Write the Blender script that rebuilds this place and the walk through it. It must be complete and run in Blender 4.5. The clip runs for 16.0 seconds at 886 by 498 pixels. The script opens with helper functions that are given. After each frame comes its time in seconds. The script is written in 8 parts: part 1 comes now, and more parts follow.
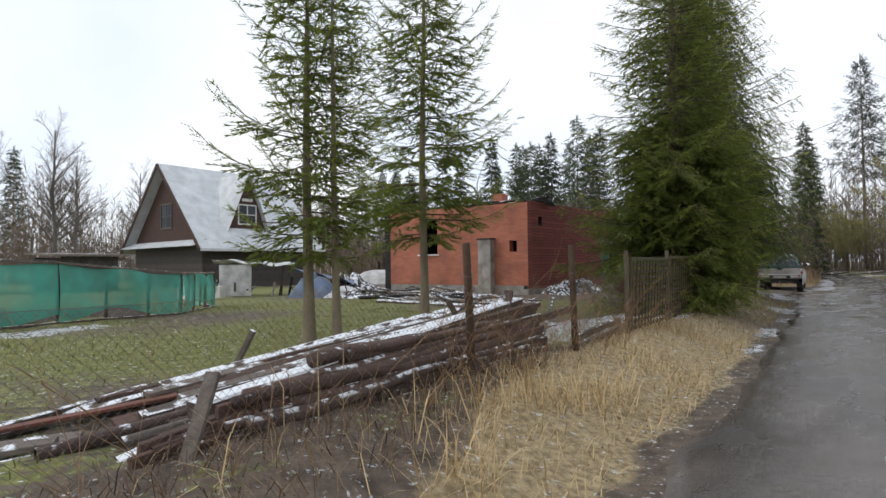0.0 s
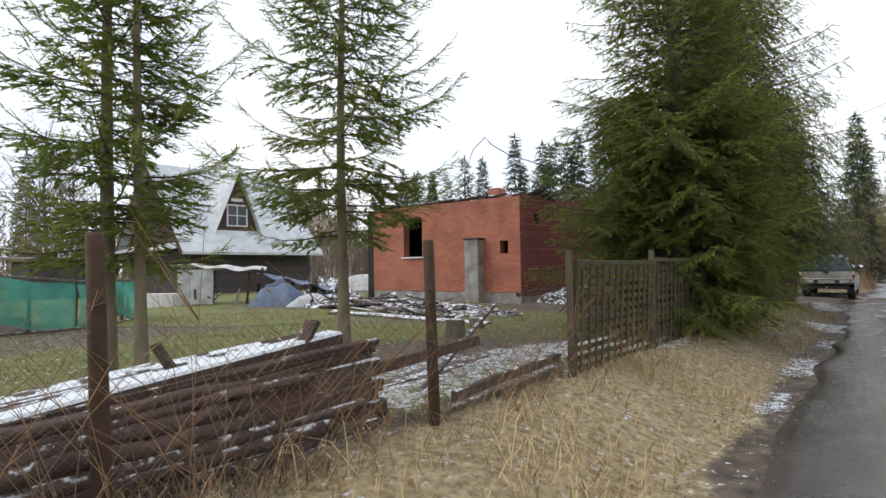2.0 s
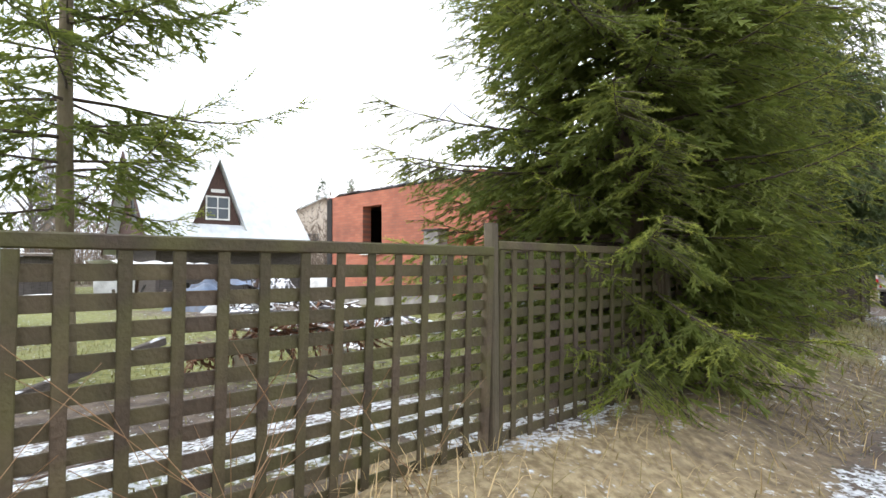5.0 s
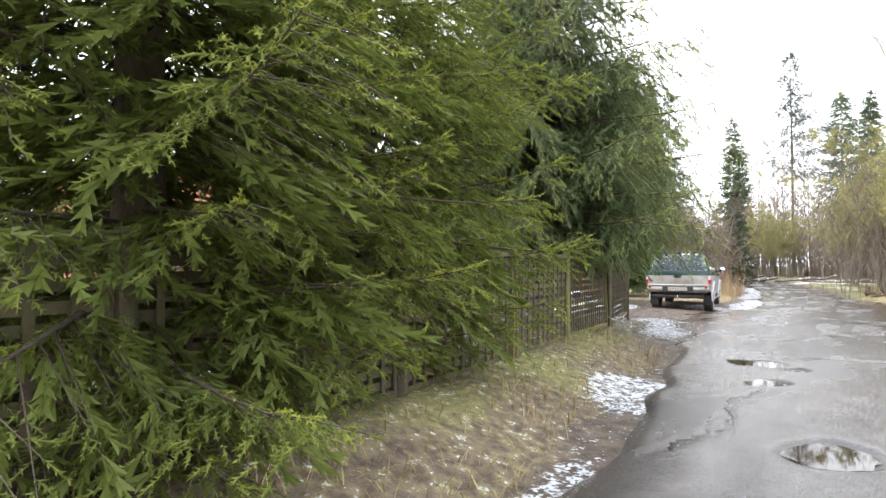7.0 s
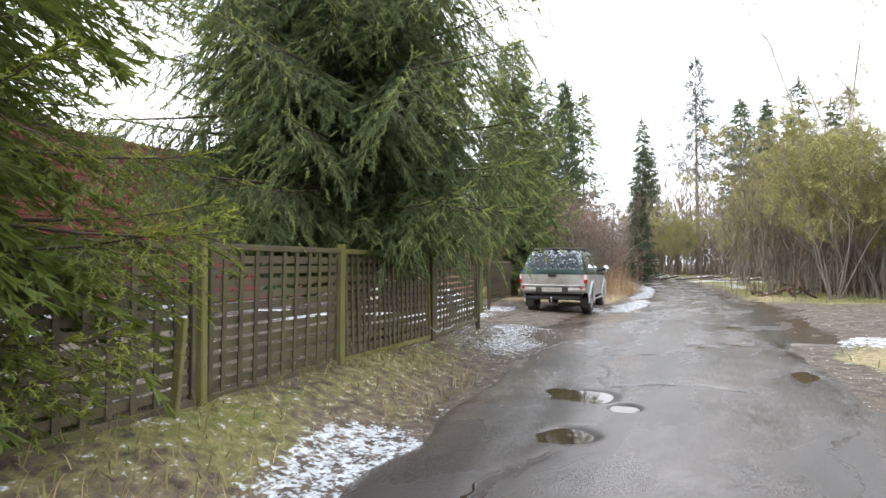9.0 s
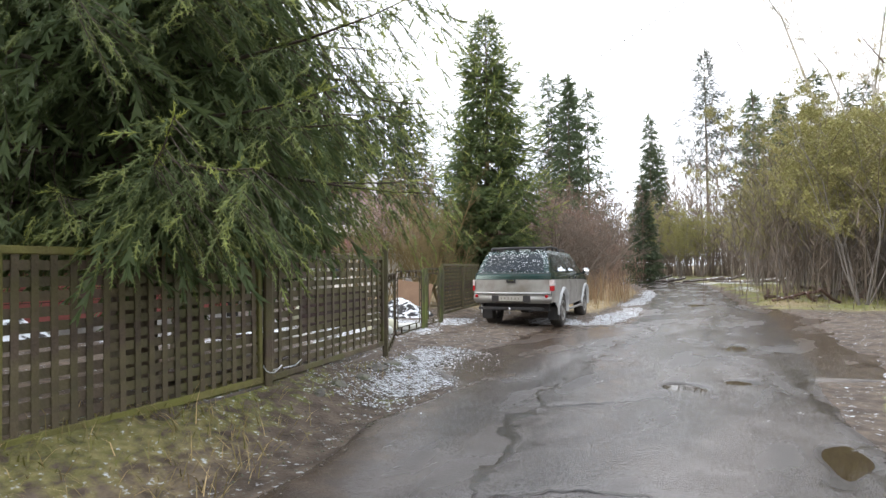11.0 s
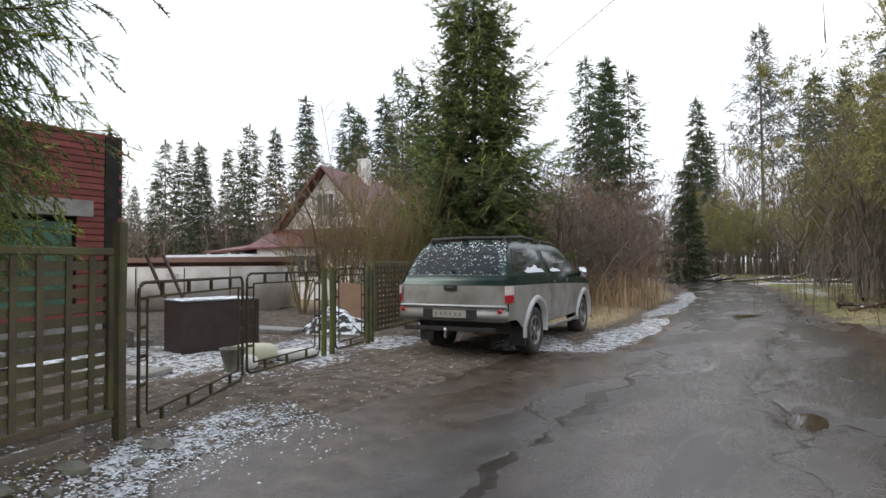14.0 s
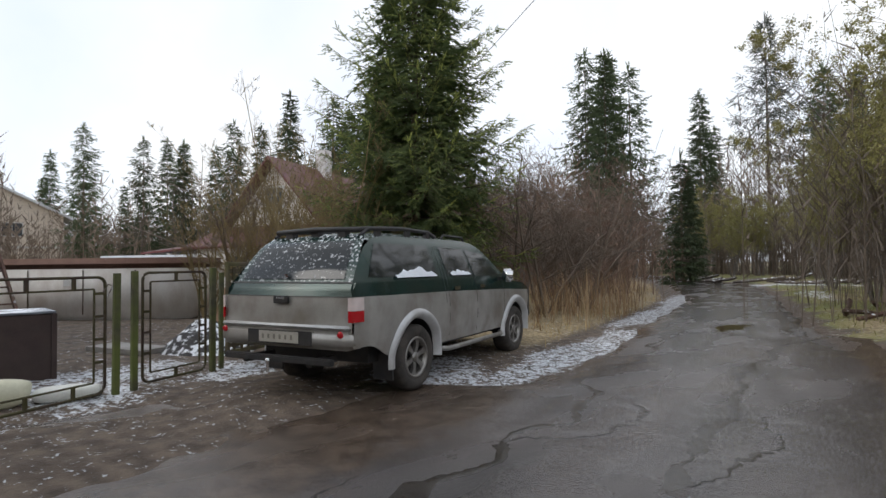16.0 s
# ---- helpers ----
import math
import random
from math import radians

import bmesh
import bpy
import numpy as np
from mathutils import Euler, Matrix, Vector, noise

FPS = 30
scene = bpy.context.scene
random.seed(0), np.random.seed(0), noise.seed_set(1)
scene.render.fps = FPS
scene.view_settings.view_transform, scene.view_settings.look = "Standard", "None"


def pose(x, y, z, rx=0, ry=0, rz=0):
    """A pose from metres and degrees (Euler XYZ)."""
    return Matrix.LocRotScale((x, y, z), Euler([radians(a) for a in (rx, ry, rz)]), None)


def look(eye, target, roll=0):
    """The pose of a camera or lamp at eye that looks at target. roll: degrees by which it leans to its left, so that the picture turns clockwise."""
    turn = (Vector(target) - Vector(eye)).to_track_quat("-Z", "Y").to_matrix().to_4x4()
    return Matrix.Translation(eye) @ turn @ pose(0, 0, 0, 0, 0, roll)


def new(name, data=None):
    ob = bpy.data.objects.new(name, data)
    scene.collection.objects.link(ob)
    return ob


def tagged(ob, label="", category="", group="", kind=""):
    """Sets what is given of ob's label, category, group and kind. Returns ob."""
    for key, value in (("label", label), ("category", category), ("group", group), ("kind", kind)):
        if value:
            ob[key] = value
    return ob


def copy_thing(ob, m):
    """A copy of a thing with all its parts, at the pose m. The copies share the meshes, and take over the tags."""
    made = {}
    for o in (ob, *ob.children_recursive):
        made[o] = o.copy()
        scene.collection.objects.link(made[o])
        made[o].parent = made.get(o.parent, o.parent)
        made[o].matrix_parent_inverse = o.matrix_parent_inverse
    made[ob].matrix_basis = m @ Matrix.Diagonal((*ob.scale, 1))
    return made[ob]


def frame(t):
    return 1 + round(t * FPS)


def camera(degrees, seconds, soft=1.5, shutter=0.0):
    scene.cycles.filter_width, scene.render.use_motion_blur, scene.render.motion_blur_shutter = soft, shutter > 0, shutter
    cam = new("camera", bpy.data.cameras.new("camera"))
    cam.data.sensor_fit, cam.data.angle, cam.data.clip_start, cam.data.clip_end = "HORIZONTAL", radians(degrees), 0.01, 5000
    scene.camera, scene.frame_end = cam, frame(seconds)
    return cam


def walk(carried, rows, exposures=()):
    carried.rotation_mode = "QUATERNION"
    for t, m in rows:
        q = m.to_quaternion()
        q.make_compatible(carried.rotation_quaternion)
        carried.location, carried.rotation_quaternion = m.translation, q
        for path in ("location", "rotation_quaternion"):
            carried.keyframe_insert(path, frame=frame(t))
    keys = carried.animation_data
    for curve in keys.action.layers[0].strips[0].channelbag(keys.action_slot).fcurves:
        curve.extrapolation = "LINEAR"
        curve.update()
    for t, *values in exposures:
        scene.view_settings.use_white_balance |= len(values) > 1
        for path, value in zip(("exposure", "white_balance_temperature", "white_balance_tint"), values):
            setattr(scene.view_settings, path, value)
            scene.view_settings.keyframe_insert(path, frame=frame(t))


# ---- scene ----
cam = camera(76.7, 16.0)
PATH = [
    (0.0, (2.368, -3.979, 1.481), (-1.260, -0.541, 1.626), -0.59),
    (0.5, (2.204, -2.964, 1.491), (-1.407, 0.490, 1.647), -0.69),
    (1.0, (2.004, -1.981, 1.499), (-1.600, 1.480, 1.660), -0.76),
    (1.5, (1.763, -1.047, 1.497), (-1.857, 2.397, 1.664), -0.72),
    (2.0, (1.472, -0.145, 1.516), (-2.369, 3.051, 1.687), -0.78),
    (2.5, (1.165, 0.739, 1.505), (-2.795, 3.787, 1.683), -0.45),
    (3.0, (0.878, 1.640, 1.511), (-3.218, 4.502, 1.675), -0.29),
    (3.2, (0.770, 2.002, 1.442), (-3.337, 4.849, 1.605), -0.32),
    (5.3, (-0.211, 5.828, 1.451), (-4.346, 8.633, 1.625), -0.34),
    (5.5, (-0.256, 6.183, 1.447), (-4.364, 9.028, 1.613), -0.16),
    (6.0, (-0.300, 7.114, 1.436), (-4.131, 10.322, 1.605), -0.25),
    (6.5, (-0.257, 8.070, 1.460), (-3.773, 11.622, 1.623), -0.41),
    (7.0, (-0.184, 8.998, 1.447), (-3.485, 12.750, 1.603), -0.08),
    (7.5, (-0.122, 9.867, 1.458), (-3.187, 13.815, 1.598), 0.12),
    (8.0, (-0.047, 10.703, 1.452), (-2.915, 14.797, 1.580), 0.24),
    (8.5, (0.000, 11.511, 1.455), (-2.799, 15.651, 1.589), 0.10),
    (9.0, (0.015, 12.332, 1.448), (-2.788, 16.471, 1.583), 0.04),
    (9.5, (0.021, 13.202, 1.443), (-2.799, 17.328, 1.579), -0.00),
    (10.0, (0.018, 14.062, 1.439), (-2.790, 18.196, 1.572), -0.02),
    (10.2, (0.003, 14.402, 1.453), (-2.796, 18.543, 1.603), -0.30),
    (12.5, (-0.708, 18.365, 1.431), (-3.792, 22.298, 1.572), -0.38),
    (13.0, (-0.809, 18.988, 1.444), (-3.920, 22.900, 1.574), -0.34),
    (13.5, (-0.883, 19.754, 1.461), (-4.050, 23.621, 1.597), -0.33),
    (14.0, (-0.942, 20.560, 1.476), (-4.140, 24.401, 1.615), -0.47),
    (14.5, (-0.985, 21.320, 1.474), (-4.223, 25.127, 1.618), -0.52),
    (15.0, (-0.993, 22.125, 1.473), (-4.236, 25.928, 1.611), -0.55),
    (15.5, (-1.026, 22.954, 1.475), (-4.269, 26.757, 1.618), -0.61),
    (16.0, (-1.098, 23.748, 1.472), (-4.346, 27.547, 1.616), -0.64),
]
walk(cam, [(t, look(eye, target, roll)) for t, eye, target, roll in PATH],
     exposures=[(0, 0), (2, 0.2), (3.2, 0.55), (5.3, 1.35), (6.5, 1.85), (8, 1.7), (9, 1.45), (10.2, 1.25), (12.4, 0.9), (14, 0.35), (15, 0.1), (16, 0)])

# ------------------------------------------------------------ sky and sun
world = bpy.data.worlds.new("sky")
scene.world = world
world.use_nodes = True
wn, wl = world.node_tree.nodes, world.node_tree.links
wn.clear()
SUN_ELEV, SUN_AZ = 38.0, 215.0
sky = wn.new("ShaderNodeTexSky")
sky.sky_type = "NISHITA"
sky.sun_disc = False
sky.sun_elevation, sky.sun_rotation = radians(SUN_ELEV), radians(SUN_AZ)
sky_bg = wn.new("ShaderNodeBackground")
sky_bg.inputs["Strength"].default_value = 0.10
wl.new(sky.outputs["Color"], sky_bg.inputs["Color"])
# high cloud layer: white with thin bluish breaks
co = wn.new("ShaderNodeTexCoord")
cn = wn.new("ShaderNodeTexNoise")
cn.inputs["Scale"].default_value, cn.inputs["Detail"].default_value = 1.6, 6
cr = wn.new("ShaderNodeValToRGB")
cr.color_ramp.elements[0].position, cr.color_ramp.elements[0].color = 0.34, (0.74, 0.83, 0.98, 1)
cr.color_ramp.elements[1].position, cr.color_ramp.elements[1].color = 0.60, (0.97, 0.98, 1.0, 1)
cloud_bg = wn.new("ShaderNodeBackground")
cloud_bg.inputs["Strength"].default_value = 1.22
wl.new(co.outputs["Generated"], cn.inputs["Vector"])
wl.new(cn.outputs["Fac"], cr.inputs["Fac"])
wl.new(cr.outputs["Color"], cloud_bg.inputs["Color"])
sky_add = wn.new("ShaderNodeMixShader")
sky_add.inputs["Fac"].default_value = 0.88
wout = wn.new("ShaderNodeOutputWorld")
wl.new(sky_bg.outputs[0], sky_add.inputs[1])
wl.new(cloud_bg.outputs[0], sky_add.inputs[2])
wl.new(sky_add.outputs[0], wout.inputs["Surface"])
sun = new("sun", bpy.data.lights.new("sun", "SUN"))
sun.data.energy, sun.data.angle, sun.data.color = 0.9, radians(25), (1.0, 0.96, 0.90)
_a, _e = radians(SUN_AZ), radians(SUN_ELEV)
sun.matrix_world = look((40 * math.sin(_a) * math.cos(_e), 40 * math.cos(_a) * math.cos(_e), 40 * math.sin(_e)), (0, 0, 0))


# ------------------------------------------------------------ materials
def shade(name, dark, light, rough=0.8, scale=6.0, fine=60.0, bump=0.3, metal=0.0, stretch=(1, 1, 1), vary=0.0,
          snow=0.0, snow_scale=7.0, moss=0.0, moss_color=(0.10, 0.13, 0.03), dirt=0.0, dirt_color=(0.06, 0.045, 0.035), tint=None, spec=0.5, leafy=0.0):
    """A procedural surface: two colours mixed by a coarse and a fine noise, with optional moss, dirt, snow on top faces."""
    m = bpy.data.materials.new(name)
    m.use_nodes = True
    n, l = m.node_tree.nodes, m.node_tree.links
    b = n["Principled BSDF"]
    b.inputs["Roughness"].default_value, b.inputs["Metallic"].default_value = rough, metal
    b.inputs["Specular IOR Level"].default_value = spec
    tc, mp = n.new("ShaderNodeTexCoord"), n.new("ShaderNodeMapping")
    mp.inputs["Scale"].default_value = stretch
    l.new(tc.outputs["Object"], mp.inputs["Vector"])

    def noise_at(s, detail=4, vec=mp):
        t = n.new("ShaderNodeTexNoise")
        t.inputs["Scale"].default_value, t.inputs["Detail"].default_value = s, detail
        l.new(vec.outputs[0] if vec is mp else tc.outputs["Object"], t.inputs["Vector"])
        return t.outputs["Fac"]

    def ramp(src, p0, p1):
        r = n.new("ShaderNodeMapRange")
        r.inputs["From Min"].default_value, r.inputs["From Max"].default_value = p0, p1
        l.new(src, r.inputs["Value"])
        return r.outputs[0]

    def mix(f, a, c, mode="MIX"):
        x = n.new("ShaderNodeMix")
        x.data_type, x.blend_type = "RGBA", mode
        for s, v in ((0, f), (6, a), (7, c)):
            if isinstance(v, (int, float)):
                x.inputs[s].default_value = v
            elif isinstance(v, tuple):
                x.inputs[s].default_value = (*v, 1)
            else:
                l.new(v, x.inputs[s])
        return x.outputs[2]

    def math_node(op, a, c):
        x = n.new("ShaderNodeMath")
        x.operation = op
        for s, v in ((0, a), (1, c)):
            if isinstance(v, (int, float)):
                x.inputs[s].default_value = v
            else:
                l.new(v, x.inputs[s])
        return x.outputs[0]

    coarse, small = noise_at(scale), noise_at(fine, 3)
    f = math_node("ADD", math_node("MULTIPLY", ramp(coarse, 0.3, 0.7), 0.65), math_node("MULTIPLY", ramp(small, 0.3, 0.7), 0.35))
    col = mix(f, dark, light)
    if tint:
        at = n.new("ShaderNodeAttribute")
        at.attribute_name = "tint"
        col = mix(at.outputs["Fac"], col, tint)
    if vary:
        oi = n.new("ShaderNodeObjectInfo")
        hv = n.new("ShaderNodeHueSaturation")
        l.new(ramp(oi.outputs["Random"], 0, 1), hv.inputs["Value"])
        hv.inputs["Value"].links[0].from_node.inputs["To Min"].default_value = 1 - vary
        hv.inputs["Value"].links[0].from_node.inputs["To Max"].default_value = 1 + vary
        l.new(col, hv.inputs["Color"])
        col = hv.outputs[0]
    if dirt:
        col = mix(math_node("MULTIPLY", ramp(noise_at(scale * 0.37 + 1.3, 6), 0.42, 0.66), dirt), col, dirt_color)
    if moss:
        col = mix(math_node("MULTIPLY", ramp(noise_at(2.3, 5), 0.40, 0.62), moss), col, moss_color)
    if snow:
        g, sx = n.new("ShaderNodeNewGeometry"), n.new("ShaderNodeSeparateXYZ")
        l.new(g.outputs["Normal"], sx.inputs[0])
        cover = math_node("MULTIPLY", ramp(sx.outputs["Z"], 0.45, 0.75), ramp(noise_at(snow_scale, 8, None), 0.62 - 0.35 * snow, 0.70 - 0.35 * snow))
        col = mix(cover, col, (0.80, 0.82, 0.85))
    l.new(col, b.inputs["Base Color"])
    if leafy:
        tl, ms = n.new("ShaderNodeBsdfTranslucent"), n.new("ShaderNodeMixShader")
        ms.inputs[0].default_value = leafy
        l.new(col, tl.inputs["Color"])
        l.new(b.outputs[0], ms.inputs[1])
        l.new(tl.outputs[0], ms.inputs[2])
        l.new(ms.outputs[0], n["Material Output"].inputs["Surface"])
    if bump:
        bp = n.new("ShaderNodeBump")
        bp.inputs["Strength"].default_value, bp.inputs["Distance"].default_value = bump, 0.01
        l.new(f, bp.inputs["Height"])
        l.new(bp.outputs[0], b.inputs["Normal"])
    return m


def plain(name, color, rough=0.5, metal=0.0, spec=0.5):
    return shade(name, tuple(c * 0.85 for c in color), tuple(min(1, c * 1.1) for c in color), rough, 9, 90, 0.05, metal, spec=spec)


GLASS = bpy.data.materials.new("dark_car_glass")
GLASS.use_nodes = True
_b = GLASS.node_tree.nodes["Principled BSDF"]
_b.inputs["Base Color"].default_value = (0.012, 0.016, 0.02, 1)
_b.inputs["Roughness"].default_value, _b.inputs["Specular IOR Level"].default_value = 0.06, 0.7

BARK = shade("spruce_bark", (0.07, 0.05, 0.035), (0.20, 0.155, 0.12), 0.95, 9, 40, 0.9, stretch=(1, 1, 0.35), moss=0.25, moss_color=(0.12, 0.13, 0.06))
BARK_PALE = shade("pale_bark", (0.13, 0.10, 0.07), (0.30, 0.24, 0.17), 0.9, 7, 40, 0.6, stretch=(1, 1, 0.4), moss=0.3, moss_color=(0.16, 0.17, 0.07))
TWIG = shade("limb_bark", (0.05, 0.037, 0.028), (0.12, 0.09, 0.07), 0.95, 20, 80, 0.3)
NEEDLE = shade("spruce_needles", (0.120, 0.158, 0.034), (0.205, 0.245, 0.050), 0.6, 2.0, 30, 0.0, tint=(0.43, 0.465, 0.075), leafy=0.5)
NEEDLE_DARK = shade("old_spruce_needles", (0.080, 0.116, 0.050), (0.142, 0.186, 0.070), 0.6, 1.6, 30, 0.0, tint=(0.44, 0.485, 0.125), leafy=0.45)
NEEDLE_FAR = shade("far_spruce_needles", (0.055, 0.082, 0.046), (0.098, 0.130, 0.064), 0.7, 0.7, 5, 0.0, vary=0.3, tint=(0.15, 0.185, 0.075), leafy=0.35)
NEEDLE_THIN = shade("thin_old_needles", (0.060, 0.075, 0.065), (0.10, 0.115, 0.090), 0.8, 0.7, 5, 0.0)
NEEDLE_DEAD = shade("dead_needles", (0.10, 0.045, 0.025), (0.20, 0.095, 0.05), 0.9, 8, 40, 0.0)
BIRCH = shade("birch_bark", (0.30, 0.27, 0.23), (0.58, 0.54, 0.47), 0.8, 5, 30, 0.3, stretch=(1, 1, 2.0), dirt=0.5, dirt_color=(0.08, 0.07, 0.06))
BARE = shade("bare_twigs", (0.125, 0.096, 0.072), (0.235, 0.185, 0.145), 0.9, 1.0, 20, 0.0, vary=0.3)
BARE_RED = shade("reddish_twigs", (0.15, 0.095, 0.070), (0.26, 0.175, 0.13), 0.9, 1.0, 20, 0.0, vary=0.25)
BARE_GREY = shade("grey_twigs", (0.11, 0.095, 0.085), (0.22, 0.195, 0.175), 0.9, 1.0, 20, 0.0, vary=0.25)
BUD = shade("yellow_green_buds", (0.165, 0.158, 0.050), (0.285, 0.262, 0.090), 0.8, 1.5, 20, 0.0, vary=0.25)
BARE_YELLOW = shade("yellow_twigs", (0.17, 0.125, 0.055), (0.30, 0.23, 0.11), 0.85, 1.0, 20, 0.0, vary=0.2)
STRAW = shade("dry_grass", (0.42, 0.285, 0.130), (0.74, 0.56, 0.31), 0.85, 0.9, 30, 0.0, tint=(0.20, 0.160, 0.055))
BRUSH = shade("dark_dead_stalks", (0.065, 0.040, 0.028), (0.15, 0.095, 0.065), 0.9, 1.3, 30, 0.0, tint=(0.36, 0.26, 0.14))
REED = shade("dry_weed_stalks", (0.20, 0.105, 0.055), (0.38, 0.245, 0.13), 0.85, 1.3, 30, 0.0, tint=(0.45, 0.34, 0.20))
GRASS = shade("green_grass", (0.12, 0.125, 0.025), (0.24, 0.23, 0.055), 0.8, 0.8, 20, 0.0, tint=(0.26, 0.225, 0.09))
LATTICE = shade("wet_lattice_wood", (0.050, 0.036, 0.025), (0.128, 0.092, 0.062), 0.7, 5, 50, 0.6, stretch=(1, 1, 1), vary=0.30, moss=0.6, moss_color=(0.105, 0.108, 0.026), dirt=0.5, dirt_color=(0.045, 0.034, 0.025))
LATTICE_MOSS = shade("mossy_lattice_wood", (0.105, 0.090, 0.035), (0.21, 0.185, 0.065), 0.8, 5, 50, 0.5, vary=0.15, moss=0.7, moss_color=(0.16, 0.165, 0.03))
POST = shade("weathered_post", (0.055, 0.040, 0.030), (0.14, 0.105, 0.08), 0.8, 8, 60, 0.6, stretch=(1, 1, 0.3), vary=0.12, moss=0.35)
RUST = shade("rusty_steel", (0.040, 0.022, 0.016), (0.11, 0.058, 0.038), 0.75, 12, 90, 0.4, metal=0.25, moss=0.15)
GATE_IRON = shade("dark_gate_iron", (0.025, 0.018, 0.014), (0.075, 0.045, 0.030), 0.7, 14, 90, 0.4, metal=0.3, moss=0.3, moss_color=(0.10, 0.12, 0.02))
WIRE = plain("galvanised_wire", (0.16, 0.14, 0.125), 0.5, 0.6)
OLD_WOOD = shade("old_wet_timber", (0.050, 0.026, 0.021), (0.130, 0.070, 0.055), 0.8, 6, 70, 0.8, stretch=(2.5, 0.3, 2.5), vary=0.35, snow=0.02, moss=0.12)
OLD_WOOD_GREY = shade("grey_wet_timber", (0.075, 0.060, 0.050), (0.19, 0.155, 0.13), 0.8, 6, 70, 0.8, stretch=(2.5, 0.3, 2.5), vary=0.3, snow=0.22)
SNOW_WOOD = shade("snow_covered_timber", (0.04, 0.027, 0.02), (0.12, 0.085, 0.06), 0.8, 6, 70, 0.8, stretch=(2.5, 0.3, 2.5), vary=0.2, snow=0.62)
SNOW_BEAM = shade("snow_topped_beam", (0.04, 0.027, 0.02), (0.12, 0.085, 0.06), 0.8, 6, 70, 0.8, stretch=(2.5, 0.3, 2.5), snow=1.05)
CHARRED = shade("charred_timber", (0.010, 0.009, 0.009), (0.040, 0.034, 0.032), 0.7, 9, 60, 0.8, stretch=(2, 0.5, 2), vary=0.4, snow=0.42)
SNOW = shade("thin_snow", (0.62, 0.65, 0.70), (0.84, 0.86, 0.89), 0.75, 8, 60, 0.7)
STONE = shade("grey_stone", (0.10, 0.09, 0.08), (0.26, 0.24, 0.22), 0.9, 9, 60, 0.7, moss=0.4, vary=0.2)
CONCRETE = shade("weathered_concrete", (0.25, 0.235, 0.215), (0.42, 0.40, 0.37), 0.9, 2.5, 40, 0.5, dirt=0.5)


# ------------------------------------------------------------ mesh helpers
def mesh_np(name, verts, faces, tint=None, smooth=False):
    """A mesh from arrays: verts (n, 3) and faces (m, 3 or 4)."""
    verts, faces = np.asarray(verts, np.float32), np.asarray(faces, np.int32)
    me = bpy.data.meshes.new(name)
    me.vertices.add(len(verts))
    me.vertices.foreach_set("co", verts.ravel())
    k = faces.shape[1]
    me.loops.add(faces.size)
    me.loops.foreach_set("vertex_index", faces.ravel())
    me.polygons.add(len(faces))
    me.polygons.foreach_set("loop_start", np.arange(len(faces), dtype=np.int32) * k)
    me.polygons.foreach_set("loop_total", np.full(len(faces), k, np.int32))
    if smooth:
        me.polygons.foreach_set("use_smooth", np.ones(len(faces), bool))
    if tint is not None:
        me.attributes.new("tint", "FLOAT", "POINT").data.foreach_set("value", np.asarray(tint, np.float32))
    me.update(calc_edges=True)
    return me


def put(name, me, material, parent=None, label="", m=None):
    """Links a mesh as one object, as a part where a parent is given."""
    if material is not None and not me.materials:
        me.materials.append(material)
    ob = new(name, me)
    if parent is not None:
        ob.parent = parent
    if m is not None:
        ob.matrix_basis = m
    if label:
        ob["label"] = label
    return ob


def part(name, bm, material, parent=None, label="", smooth=False):
    me = bpy.data.meshes.new(name)
    bm.to_mesh(me)
    bm.free()
    if smooth:
        for p in me.polygons:
            p.use_smooth = True
    return put(name, me, material, parent, label)


def thing(name, m, label, category, group="", kind=""):
    ob = new(name)
    ob.empty_display_size = 0.2
    ob.matrix_basis = m
    return tagged(ob, label, category, group, kind)


def beam_bm(bm, p, q, w, h, roll=0.0, jag=0.0, rnd=random):
    """A squared timber from p to q, w wide and h high."""
    p, q = Vector(p), Vector(q)
    d = (q - p)
    side = d.cross(Vector((0, 0, 1)))
    side = side.normalized() if side.length > 1e-4 else Vector((1, 0, 0))
    up = side.cross(d).normalized()
    if roll:
        r = Matrix.Rotation(roll, 3, d.normalized())
        side, up = r @ side, r @ up
    c = min(w, h) * 0.14
    ring = [(-w / 2 + c, -h / 2), (w / 2 - c, -h / 2), (w / 2, -h / 2 + c), (w / 2, h / 2 - c), (w / 2 - c, h / 2), (-w / 2 + c, h / 2), (-w / 2, h / 2 - c), (-w / 2, -h / 2 + c)]
    rows = []
    for base in (p, p.lerp(q, 0.33), p.lerp(q, 0.67), q):
        j = Vector([rnd.uniform(-jag, jag) for _ in range(3)])
        rows.append([bm.verts.new(base + j + side * a + up * b) for a, b in ring])
    for r0, r1 in zip(rows, rows[1:]):
        for i in range(8):
            bm.faces.new((r0[i], r0[(i + 1) % 8], r1[(i + 1) % 8], r1[i]))
    bm.faces.new(rows[0][::-1])
    bm.faces.new(rows[-1])


def beam(name, p, q, w, h, material, parent=None, label="", roll=0.0, jag=0.0):
    bm = bmesh.new()
    beam_bm(bm, p, q, w, h, roll, jag)
    return part(name, bm, material, parent, label)


def block_bm(bm, x0, x1, y0, y1, z0, z1, bevel=0.0):
    r = bmesh.ops.create_cube(bm, size=1)
    for v in r["verts"]:
        v.co = ((x0 + x1) / 2 + v.co.x * (x1 - x0), (y0 + y1) / 2 + v.co.y * (y1 - y0), (z0 + z1) / 2 + v.co.z * (z1 - z0))
    if bevel:
        es = list({e for v in r["verts"] for e in v.link_edges})
        bmesh.ops.bevel(bm, geom=es, offset=bevel, segments=2, affect="EDGES")


